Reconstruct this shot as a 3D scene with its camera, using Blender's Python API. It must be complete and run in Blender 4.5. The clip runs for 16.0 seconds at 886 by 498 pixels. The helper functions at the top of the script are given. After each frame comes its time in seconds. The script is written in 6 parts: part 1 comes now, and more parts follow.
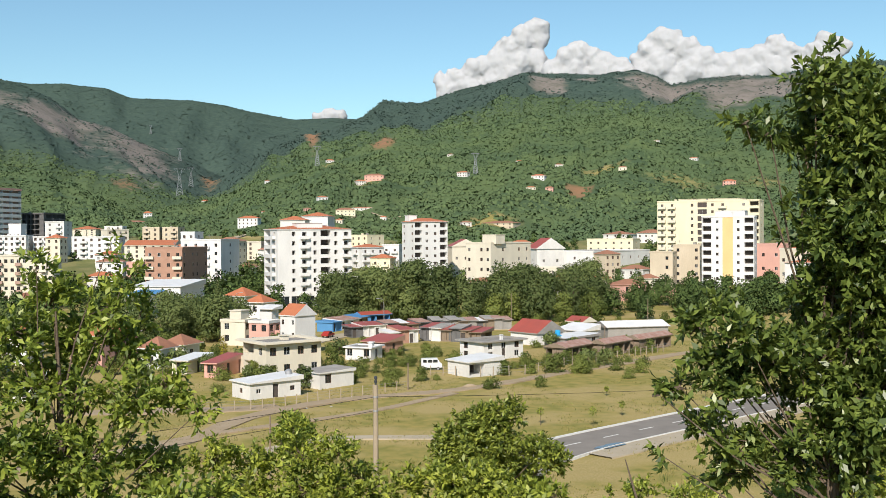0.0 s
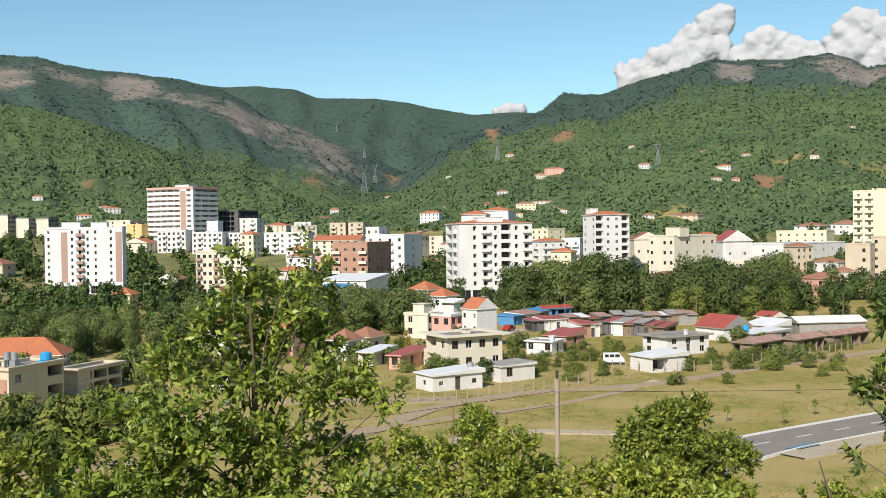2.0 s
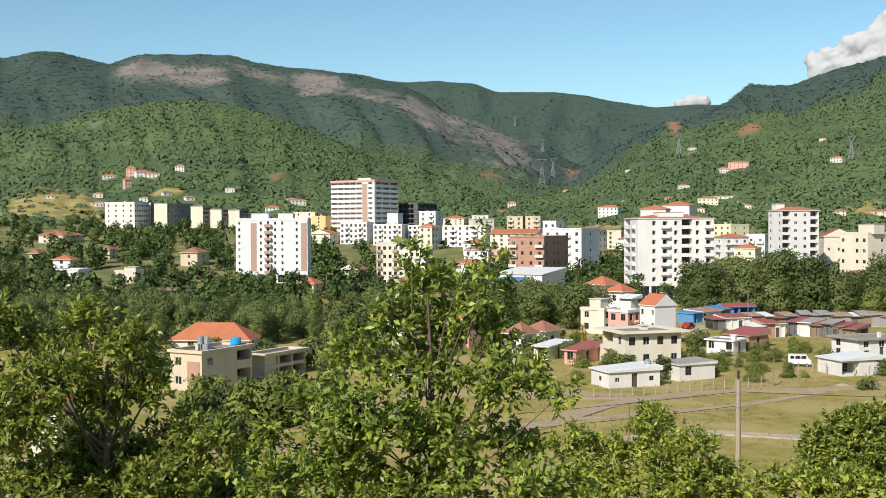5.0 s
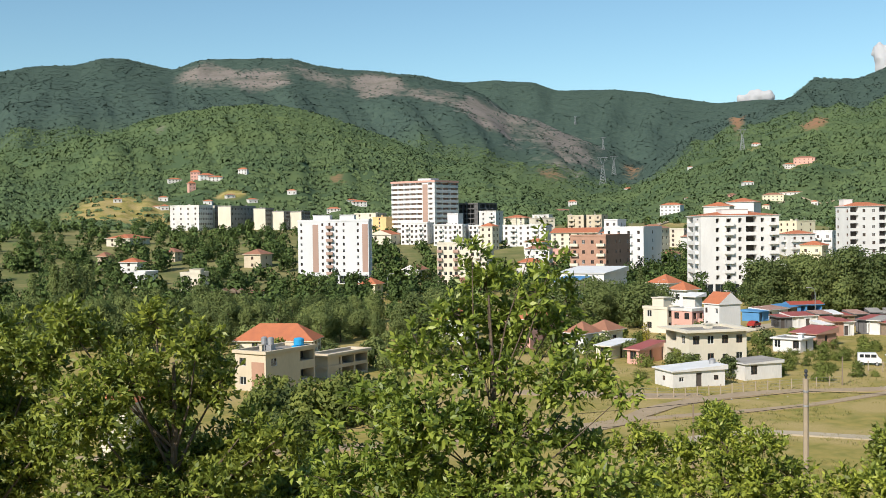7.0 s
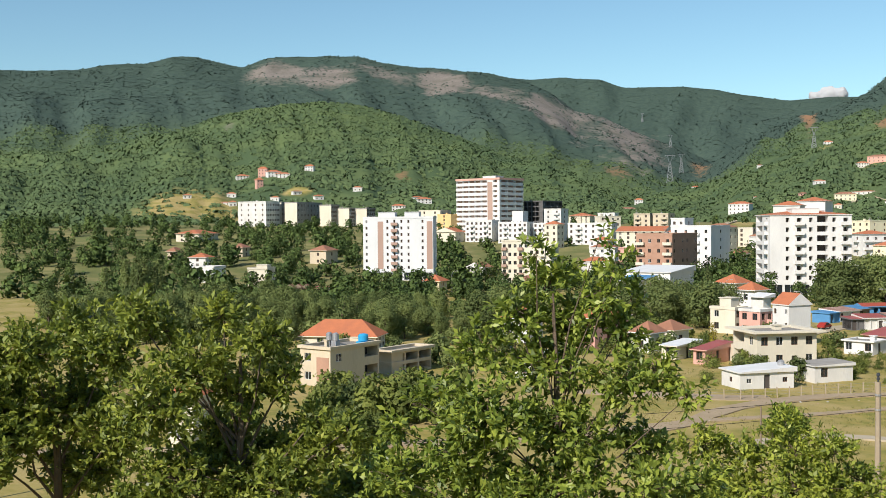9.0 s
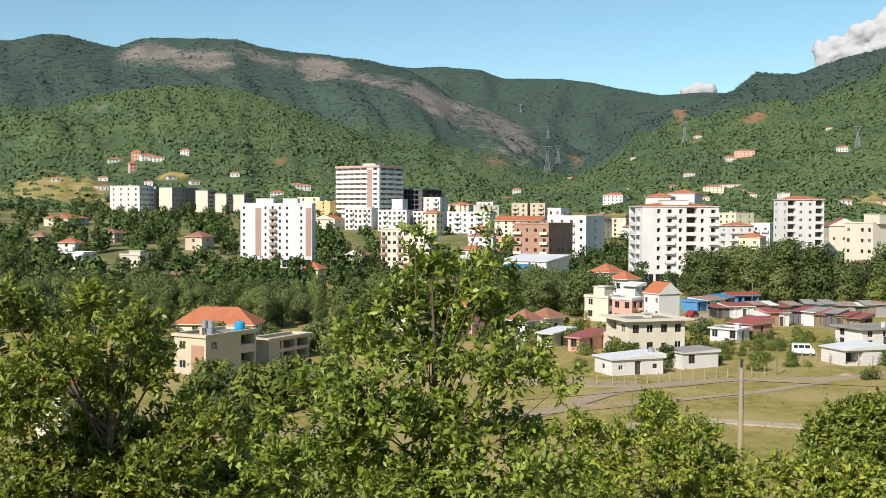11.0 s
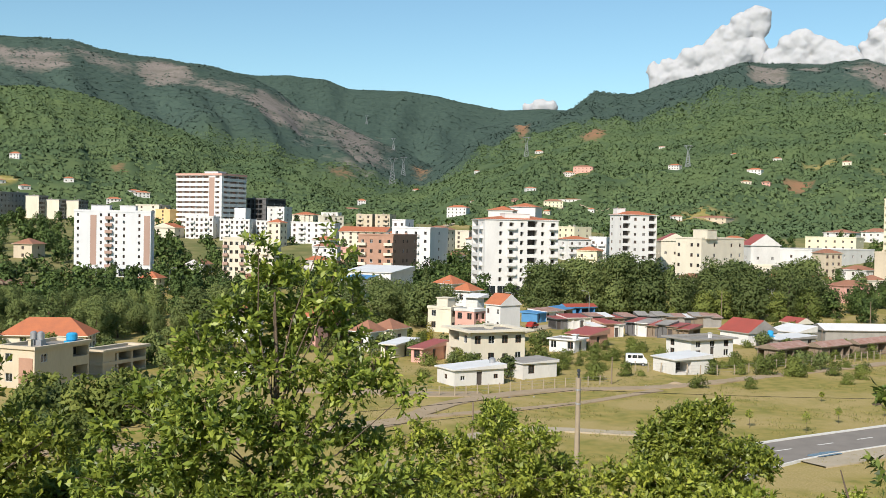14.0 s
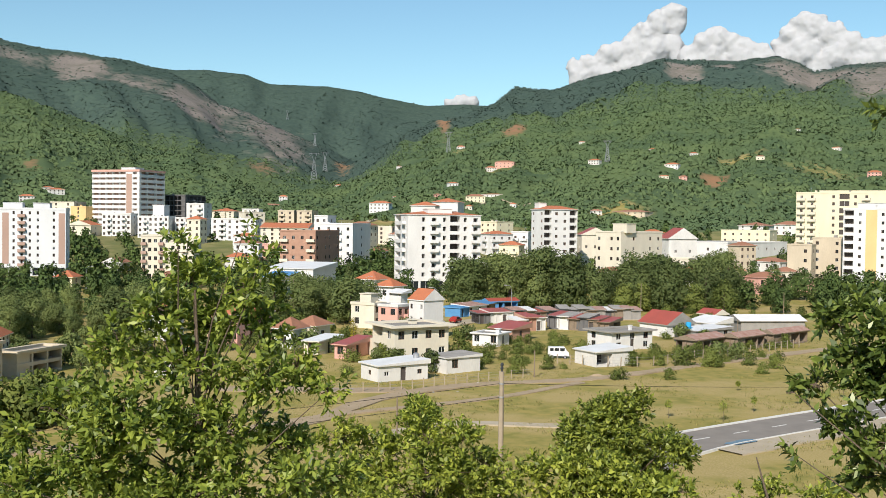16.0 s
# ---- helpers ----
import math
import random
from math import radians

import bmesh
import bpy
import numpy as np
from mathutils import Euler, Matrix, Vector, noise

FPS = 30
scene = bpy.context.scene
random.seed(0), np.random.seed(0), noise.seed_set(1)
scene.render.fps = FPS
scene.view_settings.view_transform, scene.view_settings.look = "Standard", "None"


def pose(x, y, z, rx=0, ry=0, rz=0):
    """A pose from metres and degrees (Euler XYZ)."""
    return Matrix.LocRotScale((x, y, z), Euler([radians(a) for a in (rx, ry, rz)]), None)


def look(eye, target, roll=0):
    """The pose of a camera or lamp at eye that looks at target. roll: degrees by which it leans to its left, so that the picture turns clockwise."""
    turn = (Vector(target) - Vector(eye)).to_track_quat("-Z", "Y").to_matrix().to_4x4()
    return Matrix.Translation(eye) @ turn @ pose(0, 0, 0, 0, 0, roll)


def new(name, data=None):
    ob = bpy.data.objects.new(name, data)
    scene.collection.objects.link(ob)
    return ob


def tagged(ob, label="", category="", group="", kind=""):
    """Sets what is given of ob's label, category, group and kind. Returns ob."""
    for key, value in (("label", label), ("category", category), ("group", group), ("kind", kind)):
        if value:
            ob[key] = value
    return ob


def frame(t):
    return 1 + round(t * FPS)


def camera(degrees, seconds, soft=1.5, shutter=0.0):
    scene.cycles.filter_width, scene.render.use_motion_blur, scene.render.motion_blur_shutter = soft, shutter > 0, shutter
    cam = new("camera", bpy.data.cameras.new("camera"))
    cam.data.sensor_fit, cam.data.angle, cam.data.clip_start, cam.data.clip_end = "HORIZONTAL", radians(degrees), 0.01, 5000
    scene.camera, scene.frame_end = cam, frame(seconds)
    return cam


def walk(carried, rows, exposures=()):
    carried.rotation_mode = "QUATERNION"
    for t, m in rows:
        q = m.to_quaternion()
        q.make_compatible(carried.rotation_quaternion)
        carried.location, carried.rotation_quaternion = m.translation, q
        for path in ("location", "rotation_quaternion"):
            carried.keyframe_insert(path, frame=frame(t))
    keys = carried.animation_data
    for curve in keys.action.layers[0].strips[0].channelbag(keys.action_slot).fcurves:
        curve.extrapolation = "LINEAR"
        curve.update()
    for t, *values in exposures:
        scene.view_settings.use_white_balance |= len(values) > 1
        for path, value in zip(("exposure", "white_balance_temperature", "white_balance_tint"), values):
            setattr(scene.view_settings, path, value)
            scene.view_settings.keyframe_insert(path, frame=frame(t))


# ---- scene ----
cam = camera(45.2, 16.0, soft=0.6)
# The viewer stands still on a hillside, 24 m above the plain, and pans: seconds, yaw, pitch, roll.
EYE = 24.0
ROWS = [
    (0.0, -13.36, -0.71, 0.31),
    (0.5, -12.00, -0.78, 0.33),
    (1.0, -10.29, -0.87, 0.50),
    (1.5, -7.10, -0.72, 0.75),
    (2.0, -3.67, -0.95, 0.79),
    (2.5, -1.21, -1.18, 0.74),
    (3.0, 0.50, -1.26, 0.32),
    (3.5, 2.10, -1.19, 0.26),
    (4.0, 3.77, -1.25, 0.15),
    (4.5, 4.83, -1.12, 0.16),
    (5.0, 5.84, -1.21, 0.19),
    (5.2, 6.44, -1.26, 0.23),
    (7.3, 9.13, -1.21, 0.80),
    (7.5, 9.09, -1.30, 0.79),
    (8.0, 9.66, -1.24, 0.71),
    (8.2, 10.25, -1.23, 0.59),
    (9.25, 12.80, -1.30, 0.40),
    (10.3, 10.20, -1.39, 0.19),
    (10.5, 9.19, -1.43, 0.04),
    (11.0, 6.09, -1.95, -0.28),
    (11.5, 3.81, -2.02, -0.94),
    (12.0, 3.00, -2.09, -0.96),
    (12.5, 1.56, -1.49, -1.06),
    (13.0, 0.51, -1.22, -1.13),
    (13.5, -0.89, -1.05, -1.08),
    (14.0, -2.25, -1.26, -1.10),
    (14.5, -2.89, -1.44, -0.91),
    (15.0, -3.18, -2.07, -0.79),
    (15.5, -4.56, -2.26, -0.80),
    (16.0, -6.41, -1.44, -0.72),
]
walk(cam, [(t, pose(0.06, 0.04, EYE, 90 + pitch, roll, yaw)) for t, yaw, pitch, roll in ROWS])

# ---- world and sun ----
SUN_AZ, SUN_EL = radians(-155), radians(36)
world = bpy.data.worlds.new("sky")
scene.world = world
world.use_nodes = True
wn = world.node_tree
sky = wn.nodes.new("ShaderNodeTexSky")
sky.sky_type, sky.sun_disc = "NISHITA", False
sky.sun_elevation, sky.sun_rotation = SUN_EL, SUN_AZ
sky.altitude, sky.air_density, sky.dust_density, sky.ozone_density = 300, 1.0, 0.25, 1.6
wn.nodes["Background"].inputs[1].default_value = 0.105
tint = wn.nodes.new("ShaderNodeMix")
tint.data_type, tint.blend_type = "RGBA", "MULTIPLY"
tint.inputs[0].default_value, tint.inputs[7].default_value = 1.0, (0.84, 1.02, 1.0, 1)
wn.links.new(sky.outputs[0], tint.inputs[6])
wn.links.new(tint.outputs[2], wn.nodes["Background"].inputs[0])
sun = new("sun", bpy.data.lights.new("sun", "SUN"))
sun.data.energy, sun.data.angle, sun.data.color = 5.0, radians(0.53), (1.0, 0.91, 0.82)
sun_way = Vector((math.sin(SUN_AZ) * math.cos(SUN_EL), math.cos(SUN_AZ) * math.cos(SUN_EL), math.sin(SUN_EL)))
sun.matrix_world = look(sun_way * 50 + Vector((0, 0, 60)), (0, 0, 60))
scene.view_settings.exposure = 0.24


# ---- materials ----
def mat(name, c1, c2=None, scale=1.0, rough=0.85, bump=0.15, fine=12.0, metal=0.0, spec=0.3, per_object=0.0, per_island=0.0, stretch=(1, 1, 1), translucent=0.0):
    """Two colours mixed by coarse and fine noise in metres, with a fine relief; per_object and per_island vary the brightness."""
    m = bpy.data.materials.new(name)
    m.use_nodes = True
    n, l = m.node_tree.nodes, m.node_tree.links
    b = n["Principled BSDF"]
    b.inputs["Roughness"].default_value, b.inputs["Metallic"].default_value = rough, metal
    b.inputs["Specular IOR Level"].default_value = spec
    co = n.new("ShaderNodeNewGeometry" if per_object == 0 else "ShaderNodeTexCoord")
    mp = n.new("ShaderNodeMapping")
    mp.inputs["Scale"].default_value = stretch
    l.new(co.outputs["Position" if per_object == 0 else "Object"], mp.inputs[0])
    big, small = n.new("ShaderNodeTexNoise"), n.new("ShaderNodeTexNoise")
    for t, s, d in ((big, scale, 4), (small, scale * fine, 3)):
        t.inputs["Scale"].default_value, t.inputs["Detail"].default_value = s, d
        l.new(mp.outputs[0], t.inputs["Vector"])
    add = n.new("ShaderNodeMath")
    add.operation = "MULTIPLY_ADD"
    l.new(small.outputs[0], add.inputs[0])
    add.inputs[1].default_value = 0.6
    sub = n.new("ShaderNodeMath")
    sub.operation = "MULTIPLY_ADD"
    l.new(big.outputs[0], sub.inputs[0])
    sub.inputs[1].default_value, sub.inputs[2].default_value = 1.4, -0.5
    l.new(sub.outputs[0], add.inputs[2])
    ramp = n.new("ShaderNodeMix")
    ramp.data_type = "RGBA"
    ramp.inputs[6].default_value, ramp.inputs[7].default_value = (*c1, 1), (*(c2 or [v * 0.75 for v in c1]), 1)
    l.new(add.outputs[0], ramp.inputs[0])
    out = ramp.outputs[2]
    if per_object or per_island:
        hsv = n.new("ShaderNodeHueSaturation")
        rnd = n.new("ShaderNodeObjectInfo").outputs["Random"] if per_object else n.new("ShaderNodeNewGeometry").outputs["Random Per Island"]
        k = per_object or per_island
        mr = n.new("ShaderNodeMapRange")
        l.new(rnd, mr.inputs[0])
        mr.inputs[3].default_value, mr.inputs[4].default_value = 1 - k, 1 + k
        l.new(mr.outputs[0], hsv.inputs["Value"])
        hr = n.new("ShaderNodeMapRange")
        l.new(rnd, hr.inputs[0])
        hr.inputs[3].default_value, hr.inputs[4].default_value = 0.5 + 0.03 * k, 0.5 - 0.03 * k
        l.new(hr.outputs[0], hsv.inputs["Hue"])
        l.new(out, hsv.inputs["Color"])
        out = hsv.outputs[0]
    l.new(out, b.inputs["Base Color"])
    if bump:
        bp = n.new("ShaderNodeBump")
        bp.inputs["Strength"].default_value, bp.inputs["Distance"].default_value = bump, 0.3 / (scale * fine) ** 0.5
        l.new(small.outputs[0], bp.inputs["Height"])
        l.new(bp.outputs[0], b.inputs["Normal"])
    if translucent:
        tr = n.new("ShaderNodeBsdfTranslucent")
        mx = n.new("ShaderNodeMixShader")
        mx.inputs[0].default_value = translucent
        l.new(out, tr.inputs[0])
        l.new(b.outputs[0], mx.inputs[1])
        l.new(tr.outputs[0], mx.inputs[2])
        l.new(mx.outputs[0], n["Material Output"].inputs[0])
    return m


def plaster(name, c, dirt=0.82):
    return mat(name, c, [v * dirt for v in c], 0.25, 0.9, 0.1, 14, stretch=(1, 1, 0.35))


WHITE = plaster("white_paint", (0.74, 0.73, 0.70), 0.78)
OFFWHITE = plaster("old_white_paint", (0.74, 0.725, 0.68), 0.68)
CREAM = plaster("cream_paint", (0.71, 0.655, 0.525), 0.78)
BEIGE = plaster("beige_plaster", (0.62, 0.53, 0.39), 0.72)
YELLOW = plaster("yellow_paint", (0.77, 0.70, 0.50))
ORANGE = plaster("orange_paint", (0.77, 0.53, 0.25))
PINK = plaster("pink_paint", (0.66, 0.38, 0.31))
# Salmon paint, darkened to hold the slab shade on the tower's back walls.
SALMON = plaster("salmon_paint_and_shade", (0.44, 0.30, 0.24))
GREYW = plaster("light_grey_paint", (0.68, 0.69, 0.69), 0.88)
CONCRETE = mat("bare_concrete", (0.36, 0.34, 0.31), (0.22, 0.21, 0.19), 0.5, 0.95, 0.2, 10)
DARKC = mat("dark_concrete", (0.17, 0.165, 0.16), (0.09, 0.09, 0.09), 0.5, 0.95, 0.2, 10)
BRICK = mat("brick_red", (0.45, 0.27, 0.19), (0.34, 0.20, 0.14), 0.6, 0.9, 0.2, 8)
# Near-black: the shade inside loggias and openings is put into this colour.
INSIDE = mat("plaster_with_recess_shade", (0.10, 0.085, 0.075), (0.06, 0.05, 0.045), 0.5, 0.95, 0.0)
TILE = mat("clay_roof_tiles", (0.50, 0.17, 0.075), (0.36, 0.13, 0.07), 0.7, 0.85, 0.5, 7)
OLDTILE = mat("weathered_roof_tiles", (0.36, 0.17, 0.10), (0.24, 0.12, 0.08), 0.8, 0.9, 0.5, 6)
REDTIN = mat("red_sheet_roof", (0.38, 0.085, 0.06), (0.29, 0.075, 0.055), 0.4, 0.45, 0.1, 10)
RUST = mat("rusty_sheet", (0.28, 0.12, 0.075), (0.45, 0.33, 0.28), 0.9, 0.7, 0.2, 6)
WHITETIN = mat("white_sheet_roof", (0.78, 0.78, 0.76), (0.62, 0.62, 0.60), 0.4, 0.45, 0.1, 10)
BLUETIN = mat("blue_sheet", (0.10, 0.28, 0.52), (0.08, 0.22, 0.42), 0.5, 0.5, 0.1, 8)
FLATROOF = mat("grey_flat_roof", (0.30, 0.28, 0.25), (0.20, 0.19, 0.17), 0.5, 0.95, 0.2, 8)
BLUETANK = mat("blue_plastic", (0.03, 0.33, 0.62), (0.03, 0.28, 0.52), 1, 0.4, 0.0)
FRAME = mat("window_frame", (0.70, 0.69, 0.66), None, 1, 0.5, 0.0)
DARKFRAME = mat("dark_window_frame", (0.16, 0.09, 0.06), None, 1, 0.5, 0.0)
METAL = mat("galvanised_steel", (0.45, 0.46, 0.47), (0.35, 0.35, 0.36), 2, 0.5, 0.0, 6, 0.6)
POLEC = mat("concrete_pole", (0.38, 0.31, 0.22), (0.28, 0.23, 0.165), 1.2, 0.9, 0.2, 9)
WOOD = mat("weathered_wood", (0.27, 0.21, 0.15), (0.18, 0.14, 0.10), 2, 0.9, 0.3, 10)
ASPHALT = mat("asphalt", (0.27, 0.245, 0.215), (0.20, 0.182, 0.16), 0.4, 0.95, 0.15, 30, spec=0.08)
PAINT = mat("road_paint", (0.75, 0.74, 0.70), (0.55, 0.54, 0.50), 2, 0.8, 0.0)
DIRT = mat("dirt_track", (0.40, 0.31, 0.21), (0.30, 0.23, 0.14), 0.35, 0.95, 0.3, 12)
SAND = mat("sandy_shoulder", (0.46, 0.39, 0.29), (0.34, 0.29, 0.20), 0.3, 0.95, 0.3, 12)
BARK = mat("bark", (0.16, 0.12, 0.085), (0.09, 0.07, 0.05), 6, 0.95, 0.5, 6)
CLOUD = mat("cloud", (0.70, 0.70, 0.71), (0.64, 0.645, 0.66), 0.002, 1.0, 0.0, 6, spec=0.0, translucent=0.45)
LEAF = mat("oak_leaves", (0.305, 0.365, 0.060), (0.148, 0.222, 0.036), 1.2, 0.45, 0.0, 8, per_island=0.55, spec=0.5, translucent=0.36)
LEAF_DARK = mat("dark_leaves", (0.305, 0.345, 0.056), (0.15, 0.21, 0.035), 1.2, 0.45, 0.0, 8, per_island=0.55, spec=0.5, translucent=0.4)
LEAF_DEEP = mat("deep_green_leaves", (0.185, 0.240, 0.046), (0.075, 0.125, 0.027), 1.2, 0.4, 0.0, 8, per_island=0.55, spec=0.5, translucent=0.3)
LEAF_BUSH = mat("bush_leaves", (0.37, 0.41, 0.062), (0.22, 0.29, 0.045), 0.8, 0.5, 0.0, 8, per_island=0.5, spec=0.5, translucent=0.4)
CROWN = mat("tree_crown", (0.205, 0.245, 0.080), (0.120, 0.165, 0.056), 0.25, 0.7, 0.0, 8, per_object=0.32, spec=0.2, translucent=0.38)
CROWN_PALE = mat("pale_tree_crown", (0.215, 0.25, 0.06), (0.125, 0.165, 0.042), 0.25, 0.7, 0.0, 8, per_object=0.32, spec=0.2, translucent=0.38)
CROWN_GOLD = mat("golden_conifer", (0.34, 0.29, 0.03), (0.22, 0.20, 0.03), 0.8, 0.7, 0.0, 8, per_object=0.1, spec=0.2, translucent=0.3)
GROVE = mat("grove_crowns", (0.125, 0.180, 0.046), (0.055, 0.095, 0.030), 0.06, 0.7, 0.0, 8, per_island=0.3, spec=0.2, translucent=0.15)
# Bluish tone stands in for aerial haze over the far woods.
FOREST_HIGH = mat("haze_tinted_far_woods", (0.072, 0.106, 0.084), (0.048, 0.078, 0.066), 0.006, 0.85, 0.0, 14, per_island=0.12, spec=0.1)
FOREST = mat("forest_foliage", (0.130, 0.178, 0.070), (0.066, 0.108, 0.056), 0.009, 0.8, 0.0, 12, per_island=0.08, spec=0.1)
GRASS = mat("dry_grass", (0.26, 0.23, 0.07), (0.15, 0.17, 0.045), 0.1, 0.8, 0.0, 8, per_island=0.4, spec=0.2)
CAR_WHITE = mat("white_car_paint", (0.75, 0.75, 0.74), None, 1, 0.3, 0.0)
CAR_DARK = mat("dark_car_paint", (0.05, 0.055, 0.06), None, 1, 0.3, 0.0)
CAR_RED = mat("red_car_paint", (0.35, 0.04, 0.03), None, 1, 0.3, 0.0)
RUBBER = mat("rubber", (0.02, 0.02, 0.02), None, 1, 0.9, 0.0)
PLASTIC = mat("grey_plastic", (0.45, 0.45, 0.44), None, 1, 0.6, 0.0)
WATER = mat("puddle_water", (0.10, 0.09, 0.075), (0.07, 0.065, 0.055), 1, 0.06, 0.0, spec=0.6)
GLASS = bpy.data.materials.new("window_glass")
GLASS.use_nodes = True
_b = GLASS.node_tree.nodes["Principled BSDF"]
_b.inputs["Base Color"].default_value, _b.inputs["Roughness"].default_value = (0.045, 0.055, 0.06, 1), 0.06
_b.inputs["Transmission Weight"].default_value = 0.5


def ground_material():
    """Terrain: forest floor, dry grass, rock, red soil and fields by three painted weights, all broken up by noise."""
    m = bpy.data.materials.new("terrain")
    m.use_nodes = True
    n, l = m.node_tree.nodes, m.node_tree.links
    b = n["Principled BSDF"]
    b.inputs["Roughness"].default_value, b.inputs["Specular IOR Level"].default_value = 0.95, 0.1
    geo = n.new("ShaderNodeNewGeometry")
    att = n.new("ShaderNodeAttribute")
    att.attribute_name = "cover"
    sep = n.new("ShaderNodeSeparateColor")
    l.new(att.outputs["Color"], sep.inputs[0])

    def noise_tex(s, d=5):
        t = n.new("ShaderNodeTexNoise")
        t.inputs["Scale"].default_value, t.inputs["Detail"].default_value = s, d
        l.new(geo.outputs["Position"], t.inputs["Vector"])
        return t.outputs[0]

    def two(c1, c2, f, lo=0.35, hi=0.65):
        mr = n.new("ShaderNodeMapRange")
        mr.inputs[1].default_value, mr.inputs[2].default_value = lo, hi
        l.new(f, mr.inputs[0])
        x = n.new("ShaderNodeMix")
        x.data_type = "RGBA"
        for i, c in ((6, c1), (7, c2)):
            if isinstance(c, tuple):
                x.inputs[i].default_value = (*c, 1)
            else:
                l.new(c, x.inputs[i])
        l.new(mr.outputs[0], x.inputs[0])
        return x.outputs[2]

    def weight(w, f, k=0.5):
        a = n.new("ShaderNodeMath")
        a.operation = "MULTIPLY_ADD"
        l.new(f, a.inputs[0])
        a.inputs[1].default_value = k
        l.new(w, a.inputs[2])
        return a.outputs[0]

    far, mid, near, tiny = noise_tex(0.012), noise_tex(0.07), noise_tex(0.5), noise_tex(5.0)
    wood = two(two((0.058, 0.092, 0.046), (0.074, 0.112, 0.050), near), (0.104, 0.144, 0.058), far, 0.42, 0.6)
    grass = two(two((0.33, 0.265, 0.085), (0.21, 0.20, 0.055), near), two((0.41, 0.315, 0.145), (0.31, 0.255, 0.09), tiny), mid, 0.44, 0.56)
    rock = two(two((0.205, 0.180, 0.155), (0.095, 0.100, 0.075), mid), two((0.27, 0.235, 0.205), (0.17, 0.150, 0.130), near), far)
    soil = two((0.30, 0.15, 0.085), (0.22, 0.15, 0.08), mid)
    # Far woodland floor turns bluer with distance: haze put into the base colour.
    haze_mix = n.new("ShaderNodeMix")
    haze_mix.data_type = "RGBA"
    l.new(att.outputs["Alpha"], haze_mix.inputs[0])
    l.new(wood, haze_mix.inputs[6])
    l.new(two((0.046, 0.074, 0.060), (0.062, 0.094, 0.072), mid), haze_mix.inputs[7])
    wood = haze_mix.outputs[2]
    c = two(wood, grass, weight(sep.outputs[0], mid, 0.25), 0.45, 0.75)
    c = two(c, rock, weight(weight(sep.outputs[1], mid, 0.5), far, 0.7), 0.98, 1.22)
    c = two(c, soil, weight(sep.outputs[2], mid, 0.8), 0.8, 1.05)
    l.new(c, b.inputs["Base Color"])
    bp = n.new("ShaderNodeBump")
    bp.inputs["Strength"].default_value, bp.inputs["Distance"].default_value = 0.5, 0.25
    l.new(near, bp.inputs["Height"])
    l.new(bp.outputs[0], b.inputs["Normal"])
    return m


# ---- terrain: bearings in degrees (right of straight ahead), distances in metres ----
FAR_EL = ((-40, 7.0), (-10, 7.9), (-8, 7.72), (-6, 7.8), (-4.1, 7.65), (-2.9, 7.2), (0.1, 7.14), (1.9, 6.95), (3.3, 6.6), (5.4, 6.26), (7.5, 6.35), (14, 6.0), (40, 6.0))
LEFT_EL = ((-40, 7.6), (-31.6, 7.95), (-29.7, 8.4), (-28.1, 8.43), (-26.7, 8.82), (-25.6, 8.91), (-24.5, 8.68), (-23.1, 8.34), (-21.9, 8.89), (-20.5, 9.06), (-17.1, 9.09), (-15.8, 8.75), (-14, 8.46), (-12.2, 8.36), (-9.7, 7.98), (-7.9, 7.56), (-6.7, 6.95), (-5.5, 6.03), (-4, 5.69), (-2.5, 4.91), (-1, 4.28), (0.4, 3.79), (3, 2.6), (9, 1.2), (40, 0))
RIGHT_EL = ((-40, 0), (-6, 1.4), (-2.5, 1.8), (0.4, 2.57), (3.3, 3.93), (6.6, 5.46), (7.8, 5.87), (9, 6.38), (10.2, 7.32), (12.2, 7.11), (13.9, 7.68), (16, 8.2), (17.8, 8.7), (19.9, 8.64), (21.7, 8.49), (23.8, 8.7), (24.9, 8.32), (25.5, 7.95), (27, 8.11), (29.2, 8.26), (30.6, 8.03), (32, 8.33), (33.9, 8.74), (40, 8.4))
FRONT_EL = ((-40, 3.2), (-31.7, 3.88), (-29, 4.27), (-27.1, 4.78), (-24.8, 5.67), (-23.4, 5.97), (-21.1, 6.43), (-19.1, 6.65), (-17, 6.6), (-14.6, 5.85), (-11.6, 4.77), (-9.2, 3.69), (-6.8, 3.04), (-5, 2.26), (-2, 1.2), (4, 0.9), (40, 1.5))


def profile(table, a):
    return np.interp(a, [p[0] for p in table], [p[1] for p in table])


